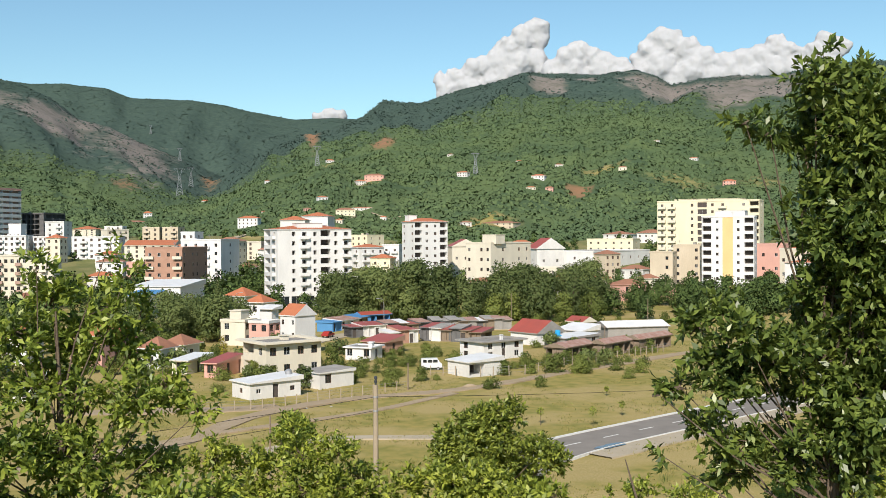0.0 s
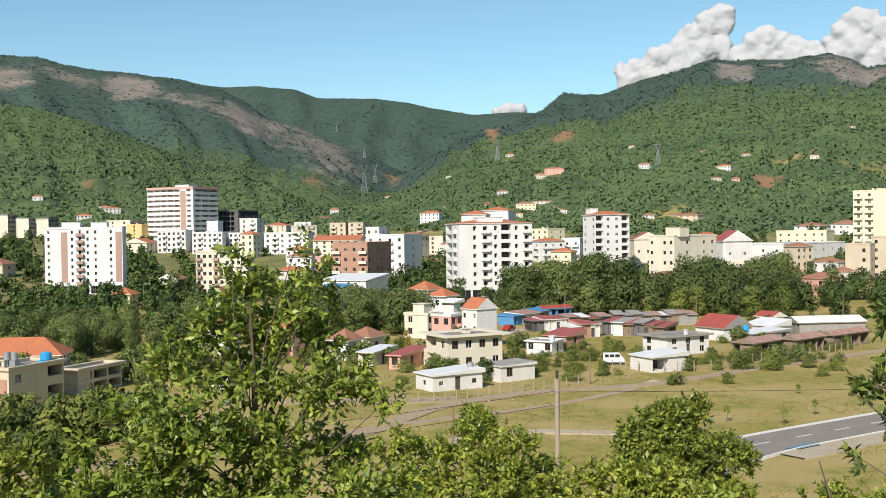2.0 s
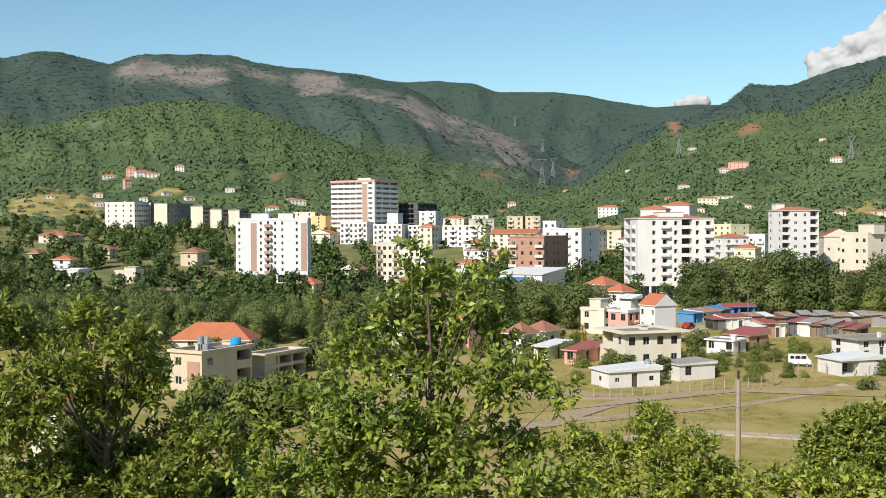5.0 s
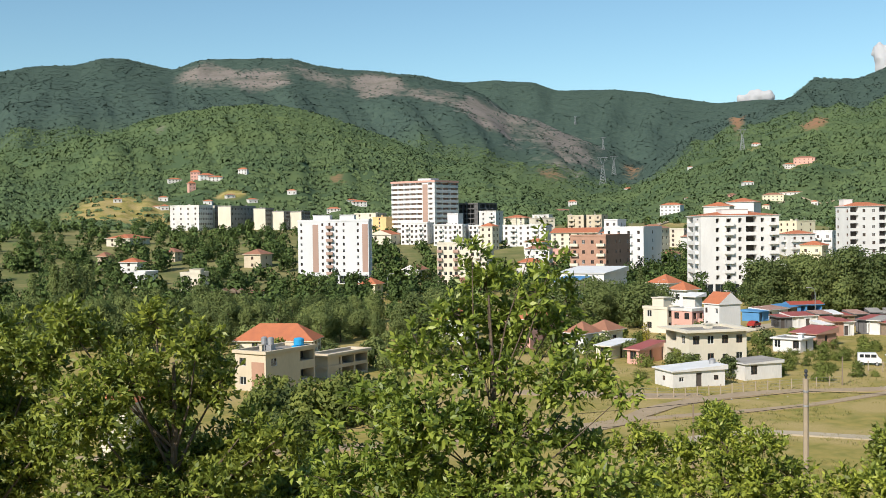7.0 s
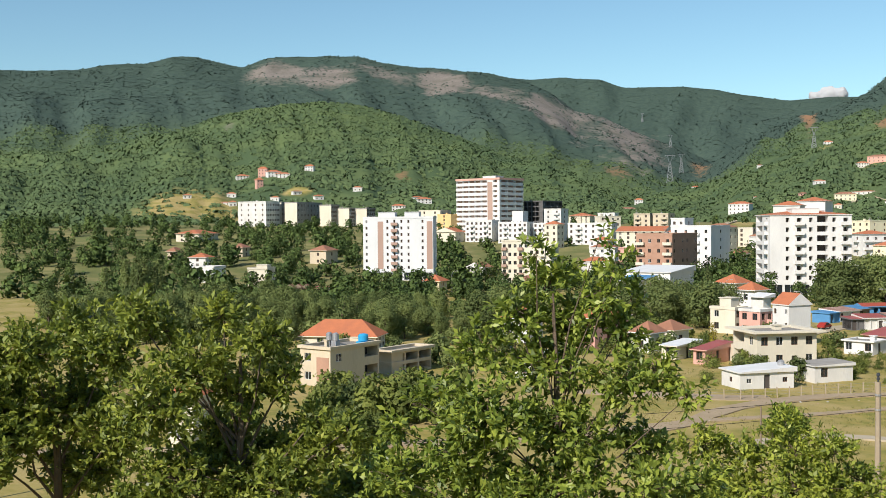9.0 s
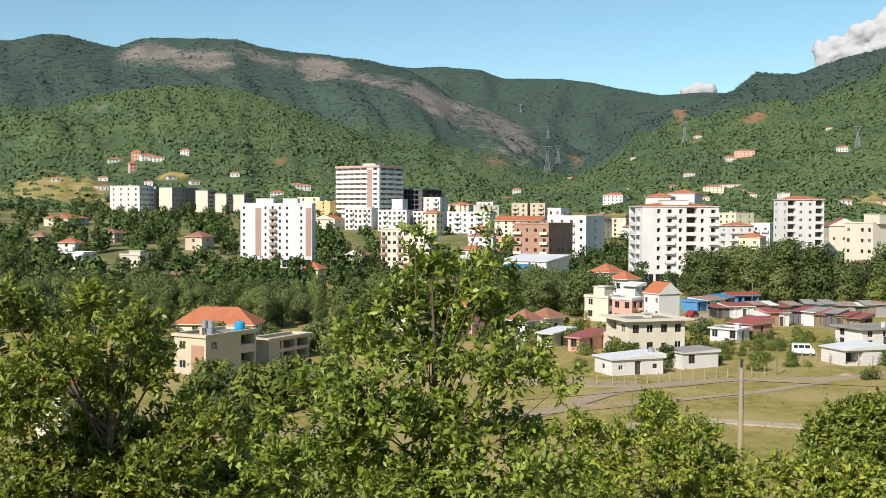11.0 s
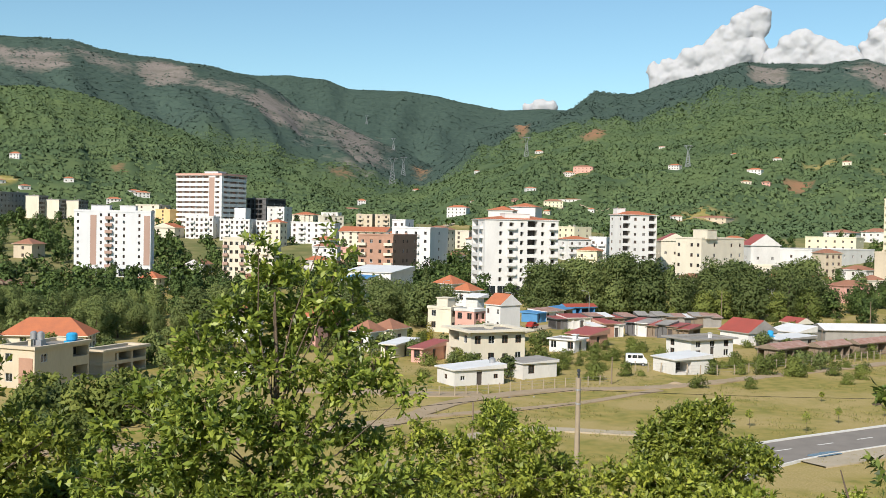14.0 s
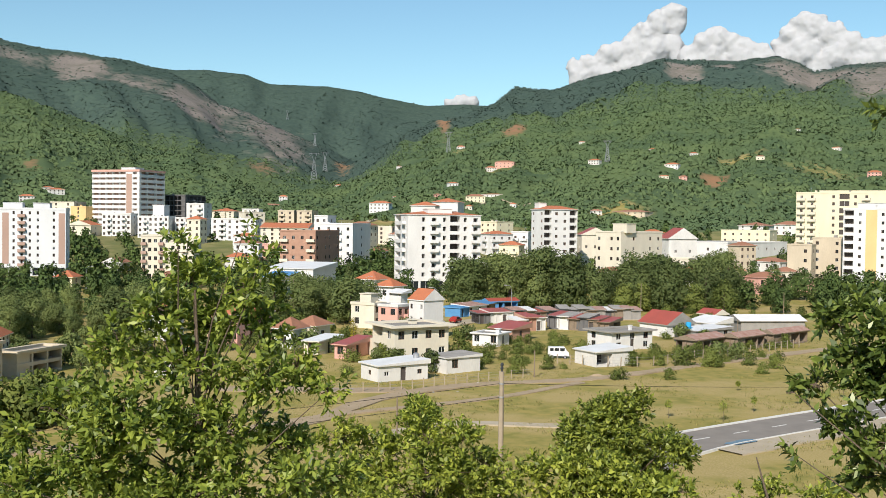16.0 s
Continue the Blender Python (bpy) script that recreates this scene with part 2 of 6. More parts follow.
def base_z(a, r):
    """Height of the land at bearing a and distance r, before the fine relief."""
    a, r = np.broadcast_arrays(np.asarray(a, float), np.asarray(r, float))
    near = np.interp(r, (0, 2, 8, 20, 40, 62, 80, 95), (22.4, 22.3, 20.6, 17.2, 11.2, 6.0, 2.2, 0))
    town = np.interp(r, (420, 470, 560, 640, 740, 900), (0, 4.5, 12, 18, 25, 30))
    east = np.interp(r, (420, 520, 640, 740, 900), (0, 4, 12, 19, 30))
    k = np.clip((a - 6) / 8, 0, 1)
    low = near + town * (1 - k) + east * k
    t = np.tan(np.radians(1))
    front = 24 + 1700 * t * profile(FRONT_EL, a)
    left = 24 + 2800 * t * profile(LEFT_EL, a)
    right = 24 + 2500 * t * profile(RIGHT_EL, a)
    back = 24 + 3900 * t * profile(FAR_EL, a)
    valley = 30 + (r - 900) * 0.035
    hill = np.where(r < 1700, 30 + (front - 30) * np.clip((r - 900) / 800, 0, 1), front - (r - 1700) * 0.35)
    hl = np.where(r < 2800, 30 + (left - 30) * np.clip((r - 1500) / 1300, 0, 1), left - (r - 2800) * 0.3)
    hr = np.where(r < 2500, 30 + (right - 30) * np.clip((r - 900) / 1600, 0, 1) ** 1.12, right - (r - 2500) * 0.3)
    hb = np.where(r < 3900, 30 + (back - 30) * np.clip((r - 2700) / 1200, 0, 1), back - (r - 3900) * 0.3)
    high = np.maximum.reduce([valley, hill, hl, hr, hb])
    z = np.where(r <= 900, low, high)
    behind = np.clip((np.abs(a) - 75) / 45, 0, 1)  # the hill goes on upwards behind the viewer
    return z * (1 - behind) + behind * (22.4 + np.minimum(r, 250) * 0.16 + np.clip(r - 250, 0, 4000) * 0.03)


# ---- mesh helpers ----
class Geo:
    """Vertices, faces and material numbers of one mesh."""

    def __init__(self):
        self.v, self.f, self.m = [], [], []

    def face(self, pts, mi=0):
        k = len(self.v)
        self.v += [tuple(p) for p in pts]
        self.f.append(tuple(range(k, k + len(pts))))
        self.m.append(mi)

    def box(self, x0, y0, z0, x1, y1, z1, mi=0):
        k = len(self.v)
        self.v += [(x0, y0, z0), (x1, y0, z0), (x1, y1, z0), (x0, y1, z0), (x0, y0, z1), (x1, y0, z1), (x1, y1, z1), (x0, y1, z1)]
        self.f += [(k, k + 3, k + 2, k + 1), (k + 4, k + 5, k + 6, k + 7), (k, k + 1, k + 5, k + 4), (k + 1, k + 2, k + 6, k + 5), (k + 2, k + 3, k + 7, k + 6), (k + 3, k, k + 4, k + 7)]
        self.m += [mi] * 6

    def tube(self, pts, radii, sides=6, mi=0, cap=True):
        """A tapered tube along a line of points."""
        k, n = len(self.v), len(pts)
        for i, p in enumerate(pts):
            p = Vector(p)
            way = (Vector(pts[min(i + 1, n - 1)]) - Vector(pts[max(i - 1, 0)])).normalized()
            u = way.cross((0, 0, 1) if abs(way.z) < 0.9 else (1, 0, 0)).normalized()
            w = way.cross(u)
            for s in range(sides):
                a = 2 * math.pi * s / sides
                self.v.append(tuple(p + radii[i] * (math.cos(a) * u + math.sin(a) * w)))
        for i in range(n - 1):
            for s in range(sides):
                t = (s + 1) % sides
                self.f.append((k + i * sides + s, k + i * sides + t, k + (i + 1) * sides + t, k + (i + 1) * sides + s))
                self.m.append(mi)
        if cap:
            self.f += [tuple(k + s for s in range(sides))[::-1], tuple(k + (n - 1) * sides + s for s in range(sides))]
            self.m += [mi, mi]

    def lathe(self, profile_rz, sides=16, at=(0, 0, 0), mi=0):
        """A turned body from pairs of radius and height."""
        k, n = len(self.v), len(profile_rz)
        for r, z in profile_rz:
            self.v += [(at[0] + r * math.cos(2 * math.pi * s / sides), at[1] + r * math.sin(2 * math.pi * s / sides), at[2] + z) for s in range(sides)]
        for i in range(n - 1):
            for s in range(sides):
                t = (s + 1) % sides
                self.f.append((k + i * sides + s, k + i * sides + t, k + (i + 1) * sides + t, k + (i + 1) * sides + s))
                self.m.append(mi)

    def mesh(self, name, mats, smooth=False):
        me = bpy.data.meshes.new(name)
        me.from_pydata(self.v, [], self.f)
        for m in mats if isinstance(mats, (list, tuple)) else [mats]:
            me.materials.append(m)
        me.polygons.foreach_set("material_index", self.m)
        if smooth:
            me.polygons.foreach_set("use_smooth", [True] * len(self.f))
        me.update()
        return me


def part(name, geo, mats, parent, label="", at=None, smooth=False):
    """One mesh object under a thing or a part; geo is a Geo or a finished mesh."""
    ob = new(name, geo.mesh(name, mats, smooth) if isinstance(geo, Geo) else geo)
    ob.parent = parent
    if at is not None:
        ob.matrix_local = at
    return tagged(ob, label)


def thing(name, label, category, m, group="", kind=""):
    ob = new(name)
    ob.matrix_world = m
    ob.empty_display_size = 0.5
    return tagged(ob, label, category, group, kind)


def numpy_mesh(name, verts, faces, material, normals=None):
    """A mesh from arrays of vertices (n, 3) and equal-sided faces (m, k)."""
    me = bpy.data.meshes.new(name)
    m, k = faces.shape
    me.vertices.add(len(verts))
    me.vertices.foreach_set("co", verts.astype(np.float32).ravel())
    me.loops.add(m * k)
    me.loops.foreach_set("vertex_index", faces.astype(np.int32).ravel())
    me.polygons.add(m)
    me.polygons.foreach_set("loop_start", np.arange(m, dtype=np.int32) * k)
    me.update(calc_edges=True)
    me.materials.append(material)
    if normals is not None:  # foliage shaded as one soft mass
        me.polygons.foreach_set("use_smooth", [True] * m)
        me.normals_split_custom_set_from_vertices((normals / (np.linalg.norm(normals, axis=1, keepdims=True) + 1e-9)).tolist())
    return me


def polar(a, r, z=None):
    x, y = r * math.sin(radians(a)), r * math.cos(radians(a))
    return Vector((x, y, ground_z(x, y) if z is None else z))


# ---- the ground, one sheet to the horizon ----
def crest(a, r):
    """Small on the skylines and at the foot, one on the slopes between."""
    return min(1.0, 0.12 + min(abs(r - q) for q in (1700, 2500, 2800, 3900)) / 250)


def relief(x, y, a, r):
    """Gullies and spurs on the mountains."""
    if r < 700:
        return 0.0
    k = min(1.0, (r - 700) / 900)
    n = noise.fractal(Vector((x / 420, y / 420, 0.3)), 1.0, 2.1, 3)
    g = noise.ridged_multi_fractal(Vector((x / 300, y / 300, 1.7)), 1.2, 2.0, 2, 1.0, 2.0) - 1.1
    w = a + 3.6 * noise.noise(Vector((x / 700, y / 700, 4.1)))
    spur = noise.fractal(Vector((w * 0.42, r / 1900, 7.7)), 1.0, 2.1, 3)
    return k * (9 * n + 16 * (g + 0.15) + 27 * spur) * crest(a, r)


def ground_z(x, y):
    a, r = math.degrees(math.atan2(x, y)), math.hypot(x, y)
    return float(base_z(a, r)) + relief(x, y, a, r)


BARE = []


def bare(a, r, across, along, meadow, rock, soil):
    """An open place on the slopes: bearing, distance, half widths, and how much of it is grass, rock or red soil."""
    BARE.append((a, r, across, along, meadow, rock, soil))


bare(25.5, 2275, 2.66, 195, 0, 1.0, 0)
bare(29.1, 2215, 3.23, 280, 0, 0.9, 0)
bare(19.0, 2260, 1.14, 138, 0, 0.9, 0)
bare(21.1, 2330, 0.76, 80, 0, 0.7, 0)
bare(-6.7, 2440, 1.62, 212, 0, 1.0, 0)
bare(-12.5, 2605, 1.6, 188, 0, 0.9, 0)
bare(-21.3, 2615, 1.9, 142, 0, 0.9, 0)
bare(-15.8, 2635, 2.28, 188, 0, 0.55, 0)
bare(-9.0, 2530, 1.71, 200, 0, 0.55, 0)
bare(-2.7, 2590, 2.47, 732, 0, 0.7, 0)
bare(-18.6, 2545, 1.9, 152, 0, 0.75, 0)
bare(-10.1, 2525, 1.52, 152, 0, 0.5, 0)
bare(-5.2, 2710, 1.90, 640, 0, 0.6, 0)
bare(-1.9, 2615, 2.28, 612, 0, 0.55, 0.2)
bare(-14.9, 2595, 1.90, 188, 0, 0.52, 0)
bare(1.1, 2465, 0.91, 288, 0, 0, 0.62)
bare(10.2, 1745, 0.76, 102, 0, 0, 0.9)
bare(6.4, 2485, 0.46, 678, 0, 0, 0.9)
bare(20.7, 1135, 0.99, 38, 0, 0, 0.8)
bare(-14.7, 1110, 0.61, 45, 0, 0.3, 0.6)
bare(-23.9, 1535, 0.53, 50, 0, 0.5, 0.3)
bare(-3.3, 1930, 1.22, 98, 0, 0.3, 0.6)
bare(21.8, 1290, 1.98, 38, 0.62, 0, 0)
bare(25.8, 1205, 2.74, 95, 0.5, 0, 0)
bare(9.5, 1305, 1.06, 58, 0.7, 0, 0)
bare(-25.9, 915, 2.89, 125, 0.95, 0, 0)
bare(-20.3, 995, 0.91, 20, 0.9, 0, 0)
bare(3.0, 800, 1.83, 145, 0.8, 0, 0)
bare(15.8, 930, 1.98, 55, 0.7, 0, 0)
bare(30.1, 1200, 2.13, 82, 0.5, 0, 0)
bare(7.2, 1505, 0.61, 108, 0.5, 0, 0.3)


def cover(a, r):
    """Weights of grass, rock and soil at arrays of bearing and distance."""
    g = np.clip((420 - r) / 60, 0, 1) * 0.45 + np.clip((820 - r) / 80, 0, 1) * 0.45
    k, s = np.zeros_like(r), np.zeros_like(r)
    for sa, sr, wa, wr, kg, kk, ks in BARE:
        d = np.exp(-(((a - sa) / wa) ** 2 + ((r - sr) / wr) ** 2) * 0.8)
        g, k, s = np.maximum(g, kg * d), np.maximum(k, kk * d), np.maximum(s, ks * d)
    return g, k, s


def build_ground():
    az = np.concatenate([np.arange(-180, -42, 4.0), np.arange(-42, 44, 0.25), np.arange(44, 180, 4.0)])
    rr = np.concatenate([[0.02], np.arange(1.5, 110, 2.5), np.arange(110, 900, 12), np.arange(900, 4300, 24), [4500, 4800]])
    A, R = np.meshgrid(az, rr)
    Z = base_z(A, R)
    X, Y = R * np.sin(np.radians(A)), R * np.cos(np.radians(A))
    shake = np.array([relief(x, y, a, r) for x, y, a, r in zip(X.ravel(), Y.ravel(), A.ravel(), R.ravel())]).reshape(Z.shape)
    Z = Z + shake
    near = (R > 3) & (R < 420)
    Z = Z + near * 0.12 * np.sin(X * 0.31 + 1.3 * np.sin(Y * 0.17)) * np.sin(Y * 0.23 + X * 0.05) * np.clip((R - 3) / 60, 0, 1)
    v = np.stack([X, Y, Z], -1).reshape(-1, 3)
    n, m = len(rr), len(az)
    i = np.arange(n - 1)[:, None] * m
    j = np.arange(m)[None, :]
    k = (j + 1) % m
    quads = np.stack([i + j, i + m + j, i + m + k, i + k], -1).reshape(-1, 4)[:, ::-1]
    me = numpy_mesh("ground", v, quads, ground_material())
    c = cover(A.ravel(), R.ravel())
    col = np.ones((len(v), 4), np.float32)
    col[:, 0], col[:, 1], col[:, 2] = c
    # Alpha: amount of painted haze tint, growing from 1750 to 2150 m.
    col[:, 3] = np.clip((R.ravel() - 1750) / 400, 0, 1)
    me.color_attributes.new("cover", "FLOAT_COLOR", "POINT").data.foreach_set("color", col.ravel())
    me.polygons.foreach_set("use_smooth", [True] * len(me.polygons))
    return tagged(new("ground", me), "dry grass plain rising into wooded green mountains", "ground", kind="structure")


build_ground()


def strip(name, label, category, pts, width, material, lift=0.05, kind="structure", thick=0.3, parent=None):
    """A ribbon that follows the ground along a line of (x, y)."""
    g, line = Geo(), []
    for (x0, y0), (x1, y1) in zip(pts, pts[1:]):
        steps = max(2, int(math.hypot(x1 - x0, y1 - y0) / 4))
        line += [(x0 + (x1 - x0) * i / steps, y0 + (y1 - y0) * i / steps) for i in range(steps)]
    line.append(pts[-1])
    for _ in range(3):
        line = [line[0]] + [tuple((line[i - 1][c] + 2 * line[i][c] + line[i + 1][c]) / 4 for c in (0, 1)) for i in range(1, len(line) - 1)] + [line[-1]]
    edge = []
    for i, (x, y) in enumerate(line):
        (xa, ya), (xb, yb) = line[max(i - 1, 0)], line[min(i + 1, len(line) - 1)]
        d = math.hypot(xb - xa, yb - ya) or 1
        w = width / 2 * (1 if width < 2 or name == "road" else 0.85 + 0.3 * noise.noise((x * 0.2, y * 0.2, 3)))
        nx, ny = -(yb - ya) / d * w, (xb - xa) / d * w
        z = ground_z(x, y) + 0.14 + lift
        edge.append(((x + nx, y + ny, z), (x - nx, y - ny, z)))
    for (l0, r0), (l1, r1) in zip(edge, edge[1:]):
        g.face((l0, r0, r1, l1))
        g.face((r0, (*r0[:2], r0[2] - thick), (*r1[:2], r1[2] - thick), r1))
        g.face(((*l0[:2], l0[2] - thick), l0, l1, (*l1[:2], l1[2] - thick)))
    ob = new(name, g.mesh(name, material))
    if parent:
        ob.parent = parent
    return tagged(ob, label, category, kind=kind) if not parent else ob


# ---- buildings ----
WINDOWS = {}
FOOTPRINTS = []


def window_meshes(w, h, dark):
    """Frame and pane of a two-light window, lying in the plane y = 0, origin at the lower left corner."""
    key = (round(w, 2), round(h, 2), dark)
    if key not in WINDOWS:
        t = 0.07
        g = Geo()
        for x0, z0, x1, z1 in ((0, 0, w, t), (0, h - t, w, h), (0, t, t, h - t), (w - t, t, w, h - t), (w / 2 - t / 2, t, w / 2 + t / 2, h - t)):
            g.box(x0, -0.04, z0, x1, 0.04, z1)
        p = Geo()
        p.box(t, -0.01, t, w - t, 0.01, h - t)
        WINDOWS[key] = g.mesh("window", DARKFRAME if dark else FRAME), p.mesh("pane", GLASS)
    return WINDOWS[key]


BALCONIES = {}


def balcony_mesh(w, d, material):
    key = (round(w, 1), round(d, 1), material.name)
    if key not in BALCONIES:
        g = Geo()
        g.box(0, -d, -0.16, w, 0.05, 0)
        for x0, y0, x1, y1 in ((0, -d, w, -d + 0.12), (0, -d + 0.12, 0.12, 0.05), (w - 0.12, -d + 0.12, w, 0.05)):
            g.box(x0, y0, 0, x1, y1, 1.0)
        BALCONIES[key] = g.mesh("balcony", material)
    return BALCONIES[key]


def is_built(x, y, gap=2.0):
    """Whether a building stands within gap metres of each place."""
    x, y = np.atleast_1d(np.asarray(x, float)), np.atleast_1d(np.asarray(y, float))
    hit = np.zeros(len(x), bool)
    for bx, by, c, s, w, d in FOOTPRINTS:
        u, v = (x - bx) * c + (y - by) * s, -(x - bx) * s + (y - by) * c
        hit |= (-gap < u) & (u < w + gap) & (-gap < v) & (v < d + gap)
    return hit


def facade(g, o, ux, width, z0, z1, holes):
    """A wall face with recessed openings. holes: (u0, u1, z0, z1, depth, closed by a back wall)."""
    o, ux, up = Vector(o), Vector(ux), Vector((0, 0, 1))
    n = ux.cross(up)
    us = sorted({0.0, width, *[h[0] for h in holes], *[h[1] for h in holes]})
    zs = sorted({z0, z1, *[h[2] for h in holes], *[h[3] for h in holes]})

    def p(u, z, d=0.0):
        return o + ux * u + up * z - n * d

    for zi, za in zip(zs, zs[1:]):
        run = None
        for ui, ua in zip(us, us[1:]):
            cu, cz = (ui + ua) / 2, (zi + za) / 2
            open_here = any(h[0] < cu < h[1] and h[2] < cz < h[3] for h in holes)
            if not open_here:
                run = ui if run is None else run
            if open_here and run is not None:
                g.face((p(run, zi), p(ui, zi), p(ui, za), p(run, za)))
                run = None
        if run is not None:
            g.face((p(run, zi), p(width, zi), p(width, za), p(run, za)))
    for u0, u1, a, b, d, closed in holes:
        g.face((p(u0, a), p(u1, a), p(u1, a, d), p(u0, a, d)))
        g.face((p(u0, b, d), p(u1, b, d), p(u1, b), p(u0, b)))
        g.face((p(u0, a), p(u0, a, d), p(u0, b, d), p(u0, b)))
        g.face((p(u1, a, d), p(u1, a), p(u1, b), p(u1, b, d)))
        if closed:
            # The back wall's material carries the recess shade in its colour.
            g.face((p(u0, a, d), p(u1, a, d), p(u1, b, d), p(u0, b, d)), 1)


def roof_mesh(kind, w, d, h, rise, over, mats):
    """flat (parapet), hip, gable (ridge along the longer side), mono."""
    g = Geo()
    x0, y0, x1, y1 = -over, -over, w + over, d + over
    if kind == "flat":
        g.box(0.25, 0.25, h - 0.3, w - 0.25, d - 0.25, h - 0.02, 0)
        for a in ((-over, -over, w + over, 0.25), (-over, d - 0.25, w + over, d + over), (-over, 0.25, 0.25, d - 0.25), (w - 0.25, 0.25, w + over, d - 0.25)):
            g.box(a[0], a[1], h, a[2], a[3], h + rise, 1)
        return g.mesh("roof", mats)
    t = 0.18
    z = h + 0.01
    g.box(x0, y0, z, x1, y1, z + t, 1)
    z += t
    if kind == "mono":
        g.face(((x0, y0, z), (x1, y0, z), (x1, y1, z + rise), (x0, y1, z + rise)))
        g.face(((x1, y0, z), (x1, y1, z), (x1, y1, z + rise)), 1)
        g.face(((x0, y1, z), (x0, y0, z), (x0, y1, z + rise)), 1)
        g.face(((x1, y1, z), (x0, y1, z), (x0, y1, z + rise), (x1, y1, z + rise)), 1)
        return g.mesh("roof", mats)
    long_x = (x1 - x0) >= (y1 - y0)
    cx, cy = (x0 + x1) / 2, (y0 + y1) / 2
    cut = min(x1 - x0, y1 - y0) / 2 if kind == "hip" else 0
    if kind == "gabley":
        long_x, cut = False, 0
    if kind == "gablex":
        long_x, cut = True, 0
    a, b = ((x0 + cut, cy, z + rise), (x1 - cut, cy, z + rise)) if long_x else ((cx, y0 + cut, z + rise), (cx, y1 - cut, z + rise))
    p, q, r, s = (x0, y0, z), (x1, y0, z), (x1, y1, z), (x0, y1, z)
    e = 0 if cut else 1
    if long_x:
        g.face((p, q, b, a)), g.face((r, s, a, b)), g.face((q, r, b), e), g.face((s, p, a), e)
    else:
        g.face((q, r, b, a)), g.face((s, p, a, b)), g.face((p, q, a), e), g.face((r, s, b), e)
    return g.mesh("roof", mats)


def building(name, label, x, y, z, turn, w, d, h, floors=2, wall=WHITE, front="ww", side="w", roof="flat", roof_mat=None, rise=0.6, over=0.15, ground=0.0,
             win=(1.2, 1.4), balcony=None, dark=True, accent=None, extras=(), trim=None, base=0.9, group="", inside=None):
    """A building on its left front corner. front and side name a column a letter: w window, d door, b balcony, l loggia, o open frame, g glazed strip,
    p painted strip, . blank. ground: height of a ground floor of its own."""
    root = thing(name, label, "shop" if "shop" in name else "house" if "house" in name or "villa" in name else "shed" if "shed" in name else "building", pose(x, y, z, 0, 0, turn), group)
    FOOTPRINTS.append((x, y, math.cos(radians(turn)), math.sin(radians(turn)), w, d))
    g = Geo()
    fh = (h - ground) / floors
    items = []
    for fi, (cols, o, ux, width, rz) in enumerate(((front, (0, 0, 0), (1, 0, 0), w, 0), (side, (w, 0, 0), (0, 1, 0), d, 90), (".", (w, d, 0), (-1, 0, 0), w, 180), (".", (0, d, 0), (0, -1, 0), d, 270))):
        holes, pitch = [], width / max(1, len(cols))
        for k, c in enumerate(cols):
            mid = (k + 0.5) * pitch
            if c == "p":
                sg = Geo()
                sg.box(mid - pitch * 0.4, -0.06, ground + 0.8, mid + pitch * 0.4, 0.05, h - 1.2)
                part("painted_strip", sg, accent or ORANGE, root, at=pose(*o, 0, 0, rz))
            if c == "P":
                sg = Geo()
                sg.box(mid - pitch * 0.5 + 0.02, -0.06, 0.0, mid + pitch * 0.5 - 0.02, 0.05, h - 0.1)
                part("painted_gable", sg, accent or CREAM, root, at=pose(*o, 0, 0, rz))
            for fl in range(floors if c not in ".pP" else 0):
                zb = ground + fl * fh
                ww, wh = min(win[0], pitch * 0.8), min(win[1], fh * 0.7)
                sill = zb + min(base, fh - wh - 0.2)
                if c == "h":  # unglazed opening of an unfinished wall
                    holes.append((mid - ww / 2, mid + ww / 2, sill, sill + wh, 1.6, True))
                elif c == "B":
                    holes.append((mid - 0.8, mid + 0.8, zb + 0.05, zb + min(2.3, fh - 0.4), 1.8, True))
                    bw = min(pitch * 0.8, 3.0)
                    items.append(("b", o, ux, rz, mid - bw / 2, zb + 0.02, bw, 1.2))
                elif c in "wb" or (c == "d" and fl):
                    if c == "b":
                        sill, wh = zb + 0.05, min(2.2, fh - 0.5)
                    holes.append((mid - ww / 2, mid + ww / 2, sill, sill + wh, 0.28, True))
                    items.append(("w", o, ux, rz, mid - ww / 2, sill, ww, wh))
                    if c == "b":
                        bw = min(pitch * 0.92, 3.6)
                        items.append(("b", o, ux, rz, mid - bw / 2, zb + 0.02, bw, 1.2))
                elif c == "d":
                    holes.append((mid - 0.5, mid + 0.5, zb + 0.02, zb + 2.1, 0.2, True))
                elif c == "g":
                    holes.append((mid - pitch * 0.46, mid + pitch * 0.46, zb + 0.5, zb + fh - 0.4, 0.28, True))
                    items.append(("w", o, ux, rz, mid - pitch * 0.46, zb + 0.5, pitch * 0.92, fh - 0.9))
                elif c in "loLO":
                    k2, low, deep = {"l": (0.42, 1.0, 2.2), "o": (0.45, 0.25, 3.0), "L": (0.49, 1.45, 1.9), "O": (0.47, 0.9, 3.0)}[c]
                    holes.append((mid - pitch * k2, mid + pitch * k2, zb + low, zb + fh - 0.3, deep, True))
        if ground and fi < 2:
            nb = max(1, int(width / 4))
            gp = width / nb
            for k in range(nb):
                holes.append((k * gp + 0.35, (k + 1) * gp - 0.35, 0.3, ground - 0.6, 0.5, True))
                items.append(("s", o, ux, rz, k * gp + 0.35, 0.3, gp - 0.7, ground - 0.9))
        holes = [q for q in holes if q[1] > q[0] and q[0] > 0 and q[1] < width]
        facade(g, o, ux, width, -2.0, h, holes)
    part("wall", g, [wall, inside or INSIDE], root)
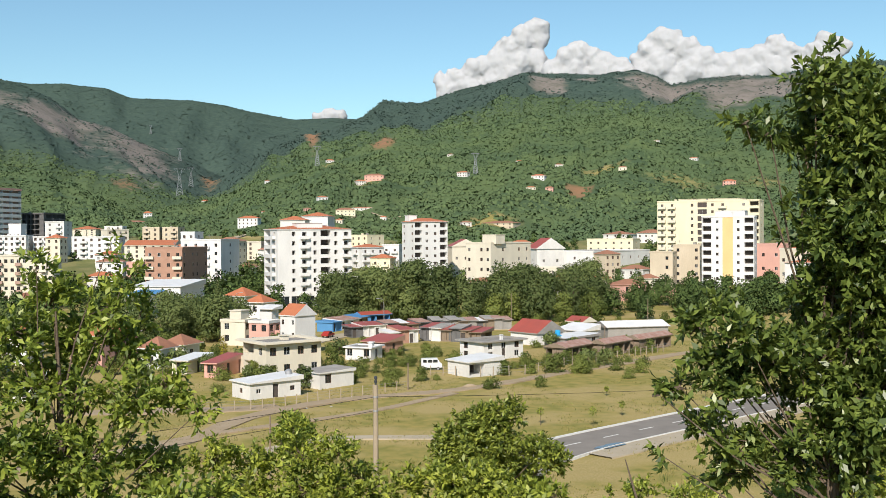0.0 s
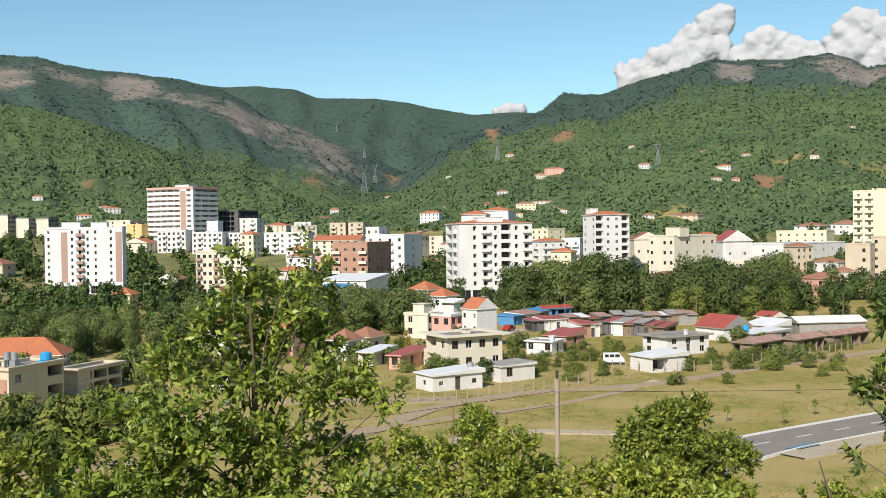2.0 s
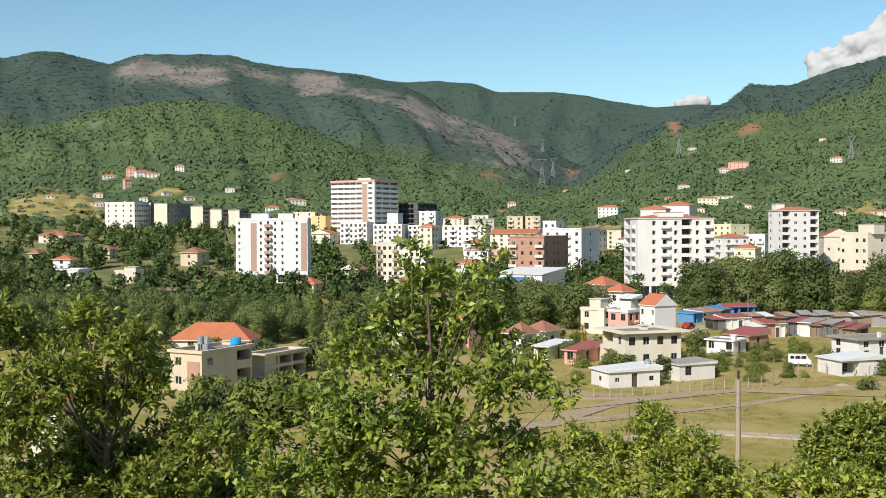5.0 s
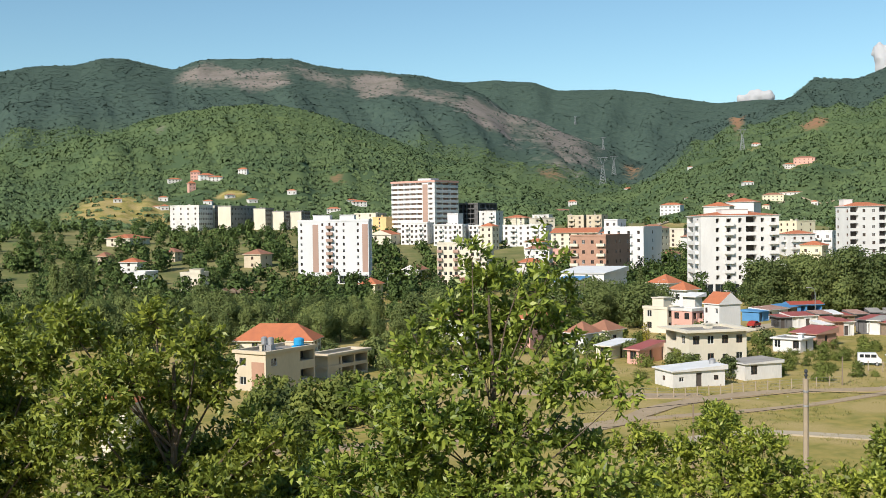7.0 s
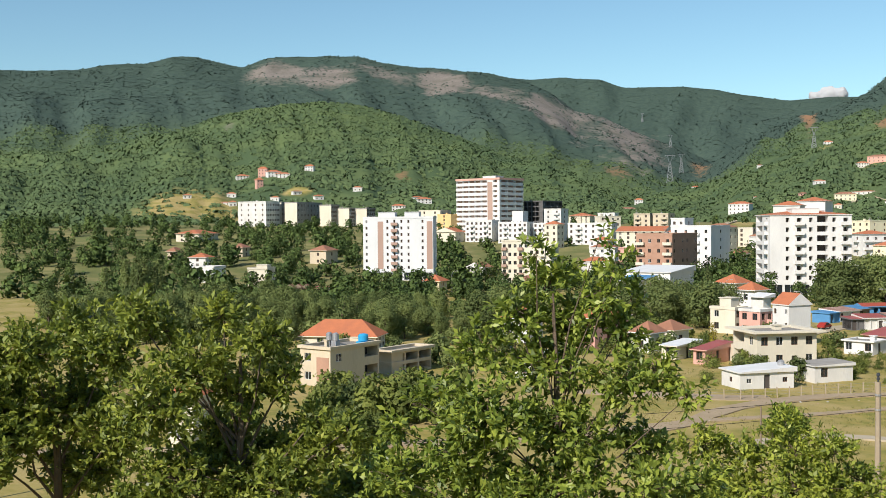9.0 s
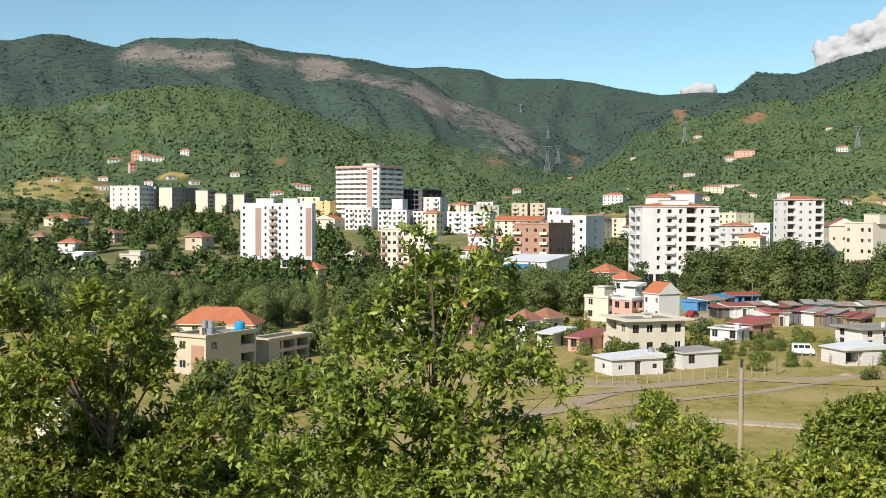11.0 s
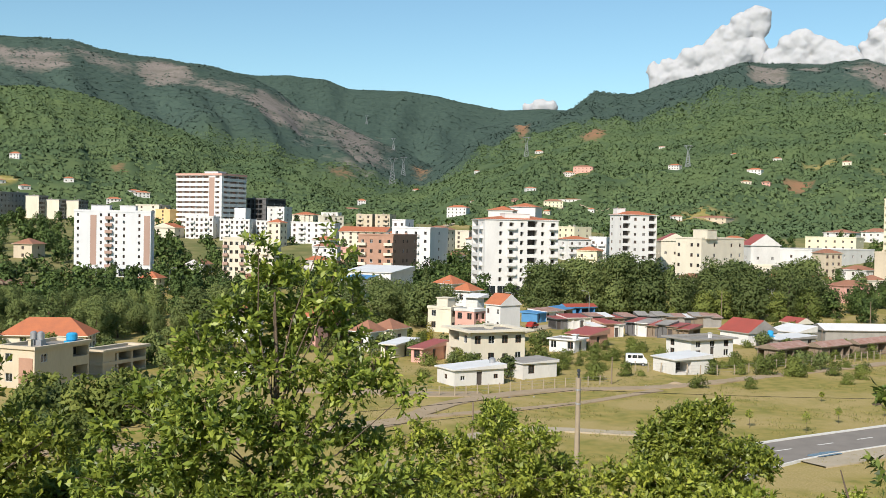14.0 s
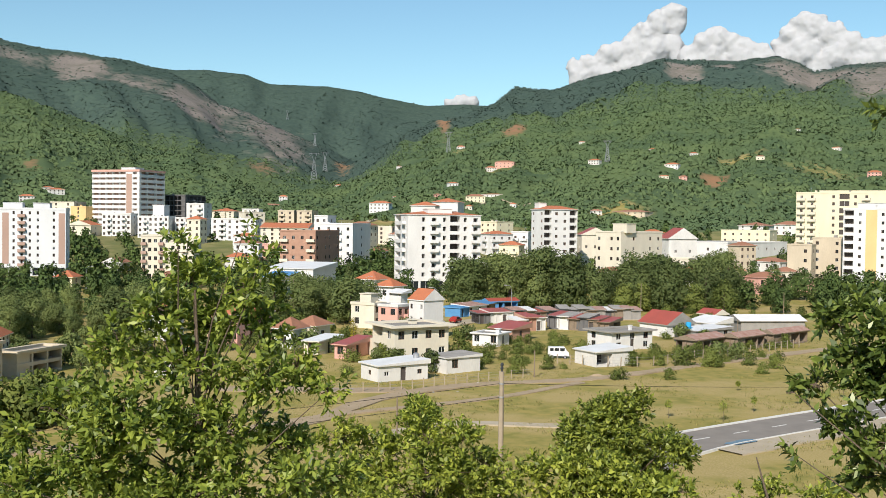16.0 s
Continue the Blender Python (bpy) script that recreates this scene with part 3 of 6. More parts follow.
    for kind, o, ux, rz, u, zz, ww, wh in items:
        m = pose(o[0] + ux[0] * u, o[1] + ux[1] * u, zz, 0, 0, rz)
        if kind == "b":
            part("balcony", balcony_mesh(ww, wh, balcony or wall), None, root, at=m)
        else:
            fr, pane = window_meshes(ww, wh, dark and kind == "w" and random.random() < 0.7)
            ob = part("shop_window" if kind == "s" else "window", fr, None, root, at=m @ pose(0, 0.14, 0))
            if math.hypot(x, y) < 480:
                part("pane", pane, None, ob)
    if roof != "none":
        rm = roof_mat or (FLATROOF if roof == "flat" else TILE)
        part("roof", roof_mesh(roof, w, d, h, rise, over, [rm, trim or wall]), None, root)
    if roof == "flat" and floors >= 3 and w > 8:
        for k in range(random.randint(2, 5)):
            cg = Geo()
            u, v = random.uniform(0.8, w - 2), random.uniform(0.6, max(0.7, d - 2))
            if k % 3:
                a, c = random.uniform(0.5, 1.4), random.uniform(0.6, 1.5)
                cg.box(u, v, h - 0.1, u + a, v + a, h + c)
                cg.box(u - 0.06, v - 0.06, h + c, u + a + 0.06, v + a + 0.06, h + c + 0.08)
                part("roof_vent", cg, CONCRETE if k % 2 else wall, root)
            else:
                cg.tube([(u, v, h - 0.1), (u, v, h + 2.6)], [0.04, 0.03], 4)
                for q in (1.9, 2.2, 2.5):
                    cg.tube([(u - 0.5, v, h + q), (u + 0.5, v, h + q)], [0.025, 0.025], 3)
                part("antenna", cg, METAL, root)
    for kind, u, v, a, b, c in extras:
        eg = Geo()
        if kind == "penthouse":
            eg.box(u, v, h - 0.1, u + a, v + b, h + c)
            eg.box(u - 0.2, v - 0.2, h + c, u + a + 0.2, v + b + 0.2, h + c + 0.15)
            part("penthouse", eg, wall, root)
        elif kind == "tank":
            eg.lathe(((0.02, 0), (a * 0.9, 0.02), (a, 0.1), (a, b - 0.25), (a * 0.75, b - 0.05), (0.25, b), (0.02, b)), 16, (u, v, h + c))
            eg.box(u - a, v - a, h - 0.1, u + a, v + a, h + c)
            part("water_tank", eg, BLUETANK, root, "blue plastic water tank", smooth=False)
        elif kind == "steel_tank":
            eg.lathe(((0.02, 0), (a, 0.02), (a, b - 0.2), (a * 0.5, b), (0.02, b)), 14, (u, v, h + c))
            eg.box(u - a, v - a, h - 0.1, u + a, v + a, h + c)
            part("water_tank", eg, METAL, root, "grey steel water tank")
        elif kind == "chimney":
            eg.box(u, v, h - 0.1, u + a, v + b, h + c)
            eg.box(u - 0.08, v - 0.08, h + c, u + a + 0.08, v + b + 0.08, h + c + 0.12)
            part("chimney", eg, wall, root)
        elif kind == "canopy":
            eg.box(u, v, c, u + a, v + b, c + 0.2)
            part("canopy", eg, trim or wall, root)
        elif kind == "block":
            eg.box(u, v, 0, u + a, v + b, c)
            part("annex", eg, wall, root)
        elif kind == "bands":
            k = 0
            while h * 0 + ground + k * fh < h:
                bg = Geo()
                bg.box(-0.7, -0.7, ground + k * fh - 0.15, w + 0.7, d + 0.7, ground + k * fh + c)
                part("balcony_band", bg, trim or wall, root)
                k += 1
        elif kind == "posts":
            for k in range(int(a)):
                pg = Geo()
                pg.box(u + b * k - 0.2, v - 0.2, -1.5, u + b * k + 0.2, v + 0.2, c)
                part("column", pg, trim or wall, root)
    return root


# ---- the town ----
building("apartment_building", "unfinished white apartment building with open dark loggias", 25.5, 381.6, 0.0, -78.5, 17.1, 26.6, 26.4, 7, WHITE, "lB", ".hBhOhB", "hip", TILE, 1.3, 0.35, 4.2, (1.15, 1.45), extras=(("penthouse", 8, 8, 6, 9, 2.2), ("penthouse", 3, 16, 4, 5, 1.6)))
building("apartment_building", "slim white apartment building with red roof edge", 95.0, 481.3, 3.2, -73.8, 11.9, 17.3, 27.1, 8, WHITE, "w.w", "lwwl", "hip", TILE, 1.7, 0.5, 0.0, (1.3, 1.3), extras=(("penthouse", 1, 1, 4, 4, 3.0),))
building("flat_building", "beige plastered block with roof penthouse", 111.0, 425.8, 0.5, -53.9, 12.8, 27.6, 20.2, 5, CREAM, "w.ww", ".w.ww", extras=(("penthouse", 7, 2, 7, 6, 3.6),))
building("hall_building", "cream hall with red sheet roof", 124.4, 513.4, 4.1, -88.9, 8.5, 13.7, 14.6, 2, CREAM, "w", "www", "gablex", REDTIN, 3.5, 0.5)
building("hall_building", "red-roofed hall with pale walls", 156.7, 484.4, 3.2, -83.4, 10.1, 14.1, 14.4, 2, OFFWHITE, "w", "ww", "gablex", REDTIN, 5.0, 0.6)
building("low_building", "small cream flat-roofed building beside trees", 149.2, 459.9, 2.4, -34.5, 13.0, 11.9, 6.6, 2, CREAM, "w.ww", "w")
building("school_building", "long low white building", 181.1, 532.6, 5.8, -51.4, 29.8, 61.6, 9.5, 2, WHITE, "wwww", "wwwwwww")
building("low_building", "yellow two-storey building with flat roof", 241.8, 627.7, 13.8, -35.5, 29.0, 20.7, 7.3, 2, YELLOW, "wwwwww", "w")
building("house", "white house with red hipped roof", 282.7, 702.1, 19.6, -48.2, 18.3, 15.3, 4.6, 2, OFFWHITE, "www", "w", "hip", OLDTILE, 2.2, 0.7)
building("house", "pale pink house with red hipped roof", 294.7, 671.7, 18.2, -40.0, 16.8, 12.2, 6.8, 2, OFFWHITE, "wwww", "w", "hip", OLDTILE, 2.4, 0.7)
building("flat_building", "stained beige block with blank gable", 186.7, 412.3, 1.2, -40.5, 9.6, 6.6, 15.3, 4, BEIGE, ".w", "w")
building("flat_building", "worn beige block with patched walls", 204.3, 426.8, 2.0, -42.0, 12.0, 11.9, 17.1, 5, BEIGE, "w.w", "wb")
building("apartment_building", "tall yellow and cream apartment block", 220.0, 477.2, 3.8, -39.9, 48.1, 11.5, 35.8, 11, YELLOW, "bb.wgwb.wl", "w", extras=(("penthouse", 10, 2, 30, 8, 1.2),), accent=CREAM, balcony=CREAM)
building("apartment_building", "white and orange apartment tower with balconies", 205.1, 402.1, 1.1, -37.7, 21.0, 7.1, 29.9, 9, WHITE, "lwPwl", "w", extras=(("penthouse", 5, 2, 12, 8, 2.6),), accent=ORANGE, win=(1.0, 1.2))
building("house", "pink house among trees", 235.5, 411.3, 2.0, -51.1, 11.2, 11.5, 17.4, 3, PINK, "ww", "w")
building("low_building", "cream low building beside a dark tree", 229.2, 382.7, 0.8, -67.0, 10.5, 21.5, 16.9, 3, CREAM, "w.w", "www")
building("low_building", "white low building behind the dark tree", 221.9, 367.0, 0.0, -54.2, 24.1, 20.9, 12.9, 2, WHITE, "wwww", "w", "hip", TILE, 2, 0.5)
building("house", "white house with tiled roof on the slope", 42.6, 520.9, 8.7, -18.0, 12.2, 10.7, 23.2, 3, OFFWHITE, "wwww", "w", "hip", TILE, 2.0, 0.6)
building("house", "white house with tiled roof behind the tower block", 57.1, 560.1, 11.2, -19.2, 13.8, 17.3, 23.3, 3, WHITE, "www", "w", "hip", TILE, 2.2, 0.6)
building("low_building", "yellow building with a row of windows", 92.9, 629.7, 14.7, -49.3, 13.1, 15.6, 9.6, 3, YELLOW, "www", "ww")
building("house", "white house with red roof and balconies", 79.0, 533.5, 7.7, -69.0, 10.7, 13.0, 10.6, 3, WHITE, "b", "bbw", "hip", TILE, 1.6, 0.6)
building("house", "yellow house with tiled roof", 84.5, 507.6, 5.5, -30.5, 10.1, 7.9, 7.8, 2, YELLOW, "wb", "w", "hip", TILE, 1.8, 0.6)
building("house", "white house beside the market road", 95.2, 535.0, 7.3, -26.0, 8.9, 8.9, 12.0, 3, WHITE, "bb", "w")
# Its inside colour includes the shade that the balcony slabs would cast.
building("apartment_building", "tall pink and white tower with banded balconies", -135.7, 647.5, 18.0, -28.5, 34.1, 23.8, 33.1, 11, WHITE, "LLLLLpL", "LLL", rise=1.2, over=0.3, trim=PINK, accent=SALMON, inside=SALMON, extras=(("penthouse", 18, 4, 10, 8, 2.5),))
building("apartment_building", "light grey apartment block with brown stripes", -127.4, 420.6, 1.3, 4.1, 29.2, 8.9, 25.5, 8, GREYW, "w.pwbww.wp", "w", "flat", None, 0.8, 0.1, 4.0, (0.8, 1.2), accent=SALMON, balcony=SALMON, extras=(("penthouse", 6, 2, 7, 5, 2.6), ("penthouse", 17, 2, 6, 5, 2.6)))
building("flat_building", "old five-storey block with pale gable end", -289.8, 668.1, 23.2, -13.0, 22.7, 15.8, 16.8, 5, OFFWHITE, "wwww", "wwwwwwww")
building("flat_building", "old five-storey block with pale gable end", -258.4, 672.9, 23.2, -14.7, 10.1, 29.4, 16.2, 5, CONCRETE, "P", "wwwwwwww")
building("flat_building", "old five-storey block with pale gable end", -236.5, 680.6, 23.2, -16.5, 9.5, 9.5, 14.4, 5, CONCRETE, "P", "wwwwwwww")
building("flat_building", "old five-storey block with pale gable end", -225.9, 684.7, 23.2, -17.4, 10.4, 8.1, 12.3, 5, CONCRETE, "P", "wwwwwwww")
building("flat_building", "old five-storey block with pale gable end", -213.8, 688.0, 23.2, -18.4, 9.4, 10.1, 11.9, 5, CONCRETE, "P", "wwwwwwww")
building("flat_building", "old five-storey block with pale gable end", -266.5, 681.4, 24.3, -13.8, 2.9, 6.3, 15.7, 5, CONCRETE, "P", "www")
building("flat_building", "long white block of flats", -116.8, 581.7, 14.2, -2.1, 15.1, 18.1, 11.9, 4, WHITE, "wbwwbw", "w")
building("flat_building", "long white block of flats", -97.2, 575.4, 13.5, -4.0, 16.1, 17.8, 11.4, 4, WHITE, "wbwwbw", "w")
building("flat_building", "long white block of flats", -78.9, 583.0, 13.9, -5.7, 14.9, 19.4, 10.4, 4, WHITE, "wbwwbw", "w")
building("flat_building", "long white block of flats", -58.9, 572.4, 12.8, -8.4, 23.8, 14.6, 11.3, 4, WHITE, "wbwwbw", "w")
building("flat_building", "peach block of flats with balconies", -69.9, 421.7, 0.4, -4.0, 11.1, 9.8, 16.8, 5, CREAM, "bwwbw", "w", balcony=SALMON)
building("flat_building", "cream block of flats with balconies", -57.8, 413.4, 0.0, -8.3, 9.1, 11.1, 15.4, 4, CREAM, "bwbw", "w")
building("flat_building", "yellow block of flats", -161.3, 654.4, 19.8, -17.3, 15.6, 13.5, 13.0, 5, CREAM, "ww", "ww")
building("flat_building", "orange block of flats with blank gable", -147.8, 647.5, 19.2, -27.9, 11.0, 13.1, 11.0, 5, ORANGE, "w", ".w")
building("house", "cream house with tiled gables", -133.3, 578.2, 14.1, -13.1, 12.5, 11.9, 5.9, 2, CREAM, "ww", "w", "gabley", TILE, 2.4, 0.6)
building("house", "yellow house with tiled hipped roof", -88.3, 365.0, 0.0, -12.2, 5.9, 6.6, 4.1, 2, YELLOW, "ww", "w", "hip", TILE, 2.2, 0.8)
building("house", "small white house with dark gable", -88.0, 442.0, 2.3, -24.6, 8.1, 6.6, 3.7, 2, WHITE, "w", "w", "gabley", OLDTILE, 2.0, 0.6)
building("flat_building", "white rooftop storey above the flats", -92.5, 595.1, 15.0, -11.7, 6.4, 8.4, 16.0, 5, WHITE, "..", ".")
building("apartment_building", "bare concrete frame of an unfinished block", -96.1, 665.1, 19.8, -22.8, 13.9, 24.7, 18.4, 6, DARKC, "ooooo", "ooooo")
building("flat_building", "pale block with a roof terrace", -80.1, 639.8, 18.0, -18.8, 11.2, 10.5, 14.8, 5, OFFWHITE, "wb", "w")
building("house", "cream house with red roof on the slope", -74.3, 728.0, 24.1, -13.3, 15.0, 15.0, 5.3, 4, CREAM, "wbw", "w", "hip", TILE, 2.2, 0.7)
building("flat_building", "white and blue block on the slope", -53.7, 717.7, 23.3, -14.6, 11.6, 8.6, 7.5, 4, WHITE, "ww", "w", roof_mat=BLUETIN)
building("flat_building", "beige block of flats with balconies", -25.9, 617.5, 16.1, -16.4, 9.6, 6.4, 13.1, 5, BEIGE, "bw", "w")
building("flat_building", "beige block of flats with balconies", -15.1, 615.3, 15.9, -21.4, 9.2, 9.6, 13.3, 5, BEIGE, "wb", "w")
building("low_building", "long cream building with tiled roof", -32.1, 555.7, 11.2, -11.2, 24.6, 19.8, 8.7, 4, CREAM, "wwwwww", "w", "gablex", TILE, 2.6, 0.6)
building("flat_building", "brick block of flats with white balconies", -16.9, 425.5, 0.0, -21.6, 15.0, 26.3, 19.6, 5, BRICK, "bwwb", "w.ww.w", balcony=CREAM)
building("flat_building", "white block with grey end wall", -4.0, 477.2, 4.5, -23.6, 18.5, 21.5, 18.0, 5, WHITE, "wwbw", ".w.")
building("flat_building", "white stair block of flats", -4.0, 487.4, 5.8, -22.2, 6.4, 10.4, 20.1, 6, WHITE, "ww", "w")
building("low_building", "grey workshop with dark openings", 19.3, 560.6, 11.8, -22.8, 8.3, 7.0, 8.7, 3, CONCRETE, "g.", "w")
building("low_building", "plain cream flat-roofed building", 28.6, 559.9, 11.8, -23.7, 7.7, 5.3, 9.3, 4, CREAM, "w.", "w")
building("house", "low house with dark red roof", 20.9, 491.2, 6.1, -28.1, 6.1, 7.5, 4.1, 2, OFFWHITE, "w", "w", "hip", OLDTILE, 2.0, 0.7)
building("shop_building", "low white shop with pale sheet roof", -18.8, 351.2, 0.0, -21.5, 16.9, 20.6, 8.3, 1, WHITE, "www", "w", "mono", WHITETIN, 1.5, 0.5)
building("shop_building", "low shop with bright blue sheet roof", -19.3, 328.4, 0.0, -27.8, 7.8, 10.0, 6.6, 1, OFFWHITE, "w", "w", "mono", BLUETIN, 1.3, 0.8)
building("house", "white house with large tiled hipped roof", 10.2, 313.6, 0.0, -37.8, 6.5, 6.7, 6.9, 2, OFFWHITE, "ww", "w", "hip", TILE, 2.4, 0.8)
building("house", "small house with tiled roof", 14.6, 287.6, 0.0, -38.7, 5.1, 5.4, 6.5, 2, WHITE, "w", "w", "hip", TILE, 2.0, 0.8)
building("house", "small white house with porch", 16.9, 269.5, 0.0, -39.2, 3.5, 3.0, 5.9, 1, WHITE, "w", "d", "mono", WHITETIN, 0.8, 0.8)
building("house", "cream and pink house with flat terraces", 6.5, 241.6, 0.0, -37.8, 6.4, 4.5, 5.2, 2, CREAM, "w.", "ww", extras=(("penthouse", 1, 2, 3, 3, 2.3),))
building("house", "pink house with flat roof and balcony", 12.3, 234.7, 0.0, -39.0, 5.2, 4.6, 5.3, 2, PINK, "ww", "wb", trim=OFFWHITE)
building("house", "tall white house with tiled gable roof", 17.8, 218.7, 0.0, -53.4, 4.5, 5.5, 7.9, 3, WHITE, "w.w", "...", "gablex", TILE, 2.2, 0.25, win=(0.7, 1.0))
building("villa", "cream villa with overhanging flat roof and loggia", 8.9, 188.2, 0.0, -65.9, 8.3, 10.7, 5.9, 2, CREAM, "lw", "wwdw", "flat", FLATROOF, 0.35, 1.1, trim=CREAM, extras=(("penthouse", 2, 6, 1.2, 1.2, 0.7), ("block", -3.2, 1, 3, 3, 3.0),))
building("shed", "low white shed with sheet roof beside the fence", 6.0, 162.5, 0.0, -63.1, 5.3, 8.7, 2.4, 1, OFFWHITE, "w", "wdw", "mono", WHITETIN, 0.5, 0.35, win=(0.8, 0.7), extras=(("steel_tank", 3, 8, 0.5, 0.9, 0.5),))
building("shed", "small white shed with stained flat roof", 17.2, 171.4, 0.0, -61.7, 5.2, 6.6, 2.4, 1, OFFWHITE, ".", "w.", "mono", CONCRETE, 0.3, 0.3)
building("house", "low white house with brown roof slab", 29.2, 205.3, 0.0, -34.4, 5.4, 5.4, 2.4, 1, WHITE, "w.w", "d", "flat", FLATROOF, 0.25, 0.4, extras=(("penthouse", 4, 2, 0.8, 0.8, 0.9),))
building("house", "small brick house with red sheet roof", 34.2, 215.6, 0.0, -45.2, 5.6, 6.4, 2.4, 1, BRICK, "w", "d", "mono", REDTIN, 1.0, 0.4)
building("villa", "white two-storey house with overhanging flat roof", 51.5, 202.8, 0.0, -63.5, 7.0, 10.5, 3.4, 2, WHITE, "w.", "wdw", "flat", FLATROOF, 0.3, 0.7, trim=CONCRETE, extras=(("chimney", 5, 6, 0.5, 0.5, 1.0),))
building("shed", "old whitewashed shed with rippled sheet roof", 43.4, 179.5, 0.0, -66.7, 5.9, 7.3, 2.4, 1, OFFWHITE, ".", "o.", "mono", WHITETIN, 0.6, 0.35)
building("shed", "grey shed with red gabled roof and white ridge panel", 69.5, 227.6, 0.0, -63.4, 8.4, 8.2, 2.5, 1, WHITE, "..", "..", "gablex", REDTIN, 2.6, 0.4, trim=CONCRETE)
building("shed", "low white sheet-roofed shed", 81.6, 230.9, 0.0, -60.8, 7.5, 5.6, 2.4, 1, OFFWHITE, "..", ".", "mono", WHITETIN, 1.2, 0.4)
building("shed", "long grey warehouse with white sheet roof", 93.3, 237.2, 0.0, -88.2, 7.5, 15.3, 2.5, 1, CONCRETE, "..", ".....", "gabley", WHITETIN, 1.2, 0.4)
building("shed", "small hall with red roof behind the yard", 91.0, 249.6, 0.0, -65.8, 5.2, 4.0, 2.6, 1, CREAM, "w", "w", "gablex", REDTIN, 1.2, 0.5)
building("house", "low grey shed with blue tank on its roof", 72.7, 213.8, 0.0, -59.9, 5.9, 11.1, 2.4, 1, CONCRETE, "d.", "w.w", "mono", WHITETIN, 0.4, 0.3, extras=(("tank", 2, 2, 0.6, 1.1, 0.5),))
building("shed", "open cattle shed with rusty sheet roof", 66.7, 195.1, 0.0, -49.9, 4.3, 10.9, 2.4, 1, WOOD, "oo", "oooo", "gabley", RUST, 0.8, 0.4)
building("shed", "open cattle shed with rusty sheet roof", 77.4, 199.1, 0.0, -52.0, 3.3, 10.2, 2.4, 1, WOOD, "oo", "oooo", "gabley", RUST, 0.8, 0.4)
building("shed", "open cattle shed with rusty sheet roof", 87.9, 205.4, 0.0, -53.8, 2.8, 13.4, 2.4, 1, WOOD, "oo", "oooo", "gabley", RUST, 0.8, 0.4)
building("market_shop", "low market stall with sheet metal roof", 34.6, 265.8, 0.0, 53.6, 4.8, 4.5, 2.3, 1, BLUETIN, "do", "o", "mono", BLUETIN, 0.3, 0.30, group="market stalls")
building("market_shop", "low market stall with sheet metal roof", 37.5, 269.6, 0.0, 53.6, 4.8, 5.1, 2.4, 1, OFFWHITE, "o", "o", "mono", RUST, 0.5, 0.34, group="market stalls")
building("market_shop", "low market stall with sheet metal roof", 40.3, 273.5, 0.0, 53.6, 4.8, 4.3, 2.3, 1, OFFWHITE, "oo", "o", "mono", RUST, 0.6, 0.42, group="market stalls")
building("market_shop", "low market stall with sheet metal roof", 43.2, 277.4, 0.0, 53.6, 4.8, 4.4, 2.4, 1, WOOD, "oo", "o", "mono", BLUETIN, 0.6, 0.35, group="market stalls")
building("market_shop", "low market stall with sheet metal roof", 37.0, 249.3, 0.0, 17.5, 3.0, 4.3, 2.4, 1, DARKC, "do", "o", "mono", REDTIN, 0.3, 0.44, group="market stalls")
building("market_shop", "low market stall with sheet metal roof", 39.9, 250.2, 0.0, 17.5, 3.0, 5.2, 2.6, 1, OFFWHITE, "oo", "o", "mono", REDTIN, 0.5, 0.43, group="market stalls")
building("market_shop", "low market stall with sheet metal roof", 42.8, 251.1, 0.0, 17.5, 3.0, 5.2, 2.6, 1, OFFWHITE, "do", "o", "mono", REDTIN, 0.5, 0.32, group="market stalls")
building("market_shop", "low market stall with sheet metal roof", 45.7, 252.0, 0.0, 17.5, 3.0, 4.1, 2.9, 1, DARKC, "oo", "o", "mono", RUST, 0.5, 0.45, group="market stalls")
building("market_shop", "low market stall with sheet metal roof", 48.6, 252.9, 0.0, 17.5, 3.0, 4.5, 2.7, 1, WOOD, "oo", "o", "mono", WHITETIN, 0.7, 0.33, group="market stalls")
building("market_shop", "low market stall with sheet metal roof", 51.5, 253.8, 0.0, 17.5, 3.0, 4.3, 2.4, 1, WOOD, "do", "o", "mono", REDTIN, 0.4, 0.37, group="market stalls")
building("market_shop", "low market stall with sheet metal roof", 54.4, 254.7, 0.0, 17.5, 3.0, 4.7, 2.7, 1, DARKC, "oo", "o", "mono", RUST, 0.6, 0.41, group="market stalls")
building("market_shop", "low market stall with sheet metal roof", 58.9, 259.4, 0.0, 1.8, 2.3, 4.1, 2.7, 1, DARKC, "oo", "o", "mono", CONCRETE, 0.7, 0.34, group="market stalls")
building("market_shop", "low market stall with sheet metal roof", 61.2, 259.5, 0.0, 1.8, 2.3, 3.6, 2.5, 1, DARKC, "oo", "o", "mono", CONCRETE, 0.3, 0.34, group="market stalls")
building("market_shop", "low market stall with sheet metal roof", 63.5, 259.5, 0.0, 1.8, 2.3, 5.4, 2.8, 1, CONCRETE, "oo", "o", "mono", CONCRETE, 0.5, 0.43, group="market stalls")
building("market_shop", "low market stall with sheet metal roof", 65.8, 259.6, 0.0, 1.8, 2.3, 4.1, 2.4, 1, WOOD, "o", "o", "mono", CONCRETE, 0.5, 0.35, group="market stalls")
building("market_shop", "low market stall with sheet metal roof", 68.2, 259.7, 0.0, 1.8, 2.3, 4.4, 2.5, 1, CONCRETE, "oo", "o", "mono", RUST, 0.5, 0.33, group="market stalls")
building("market_shop", "low market stall with sheet metal roof", 70.5, 259.8, 0.0, 1.8, 2.3, 5.3, 2.3, 1, DARKC, "oo", "o", "mono", WHITETIN, 0.5, 0.45, group="market stalls")
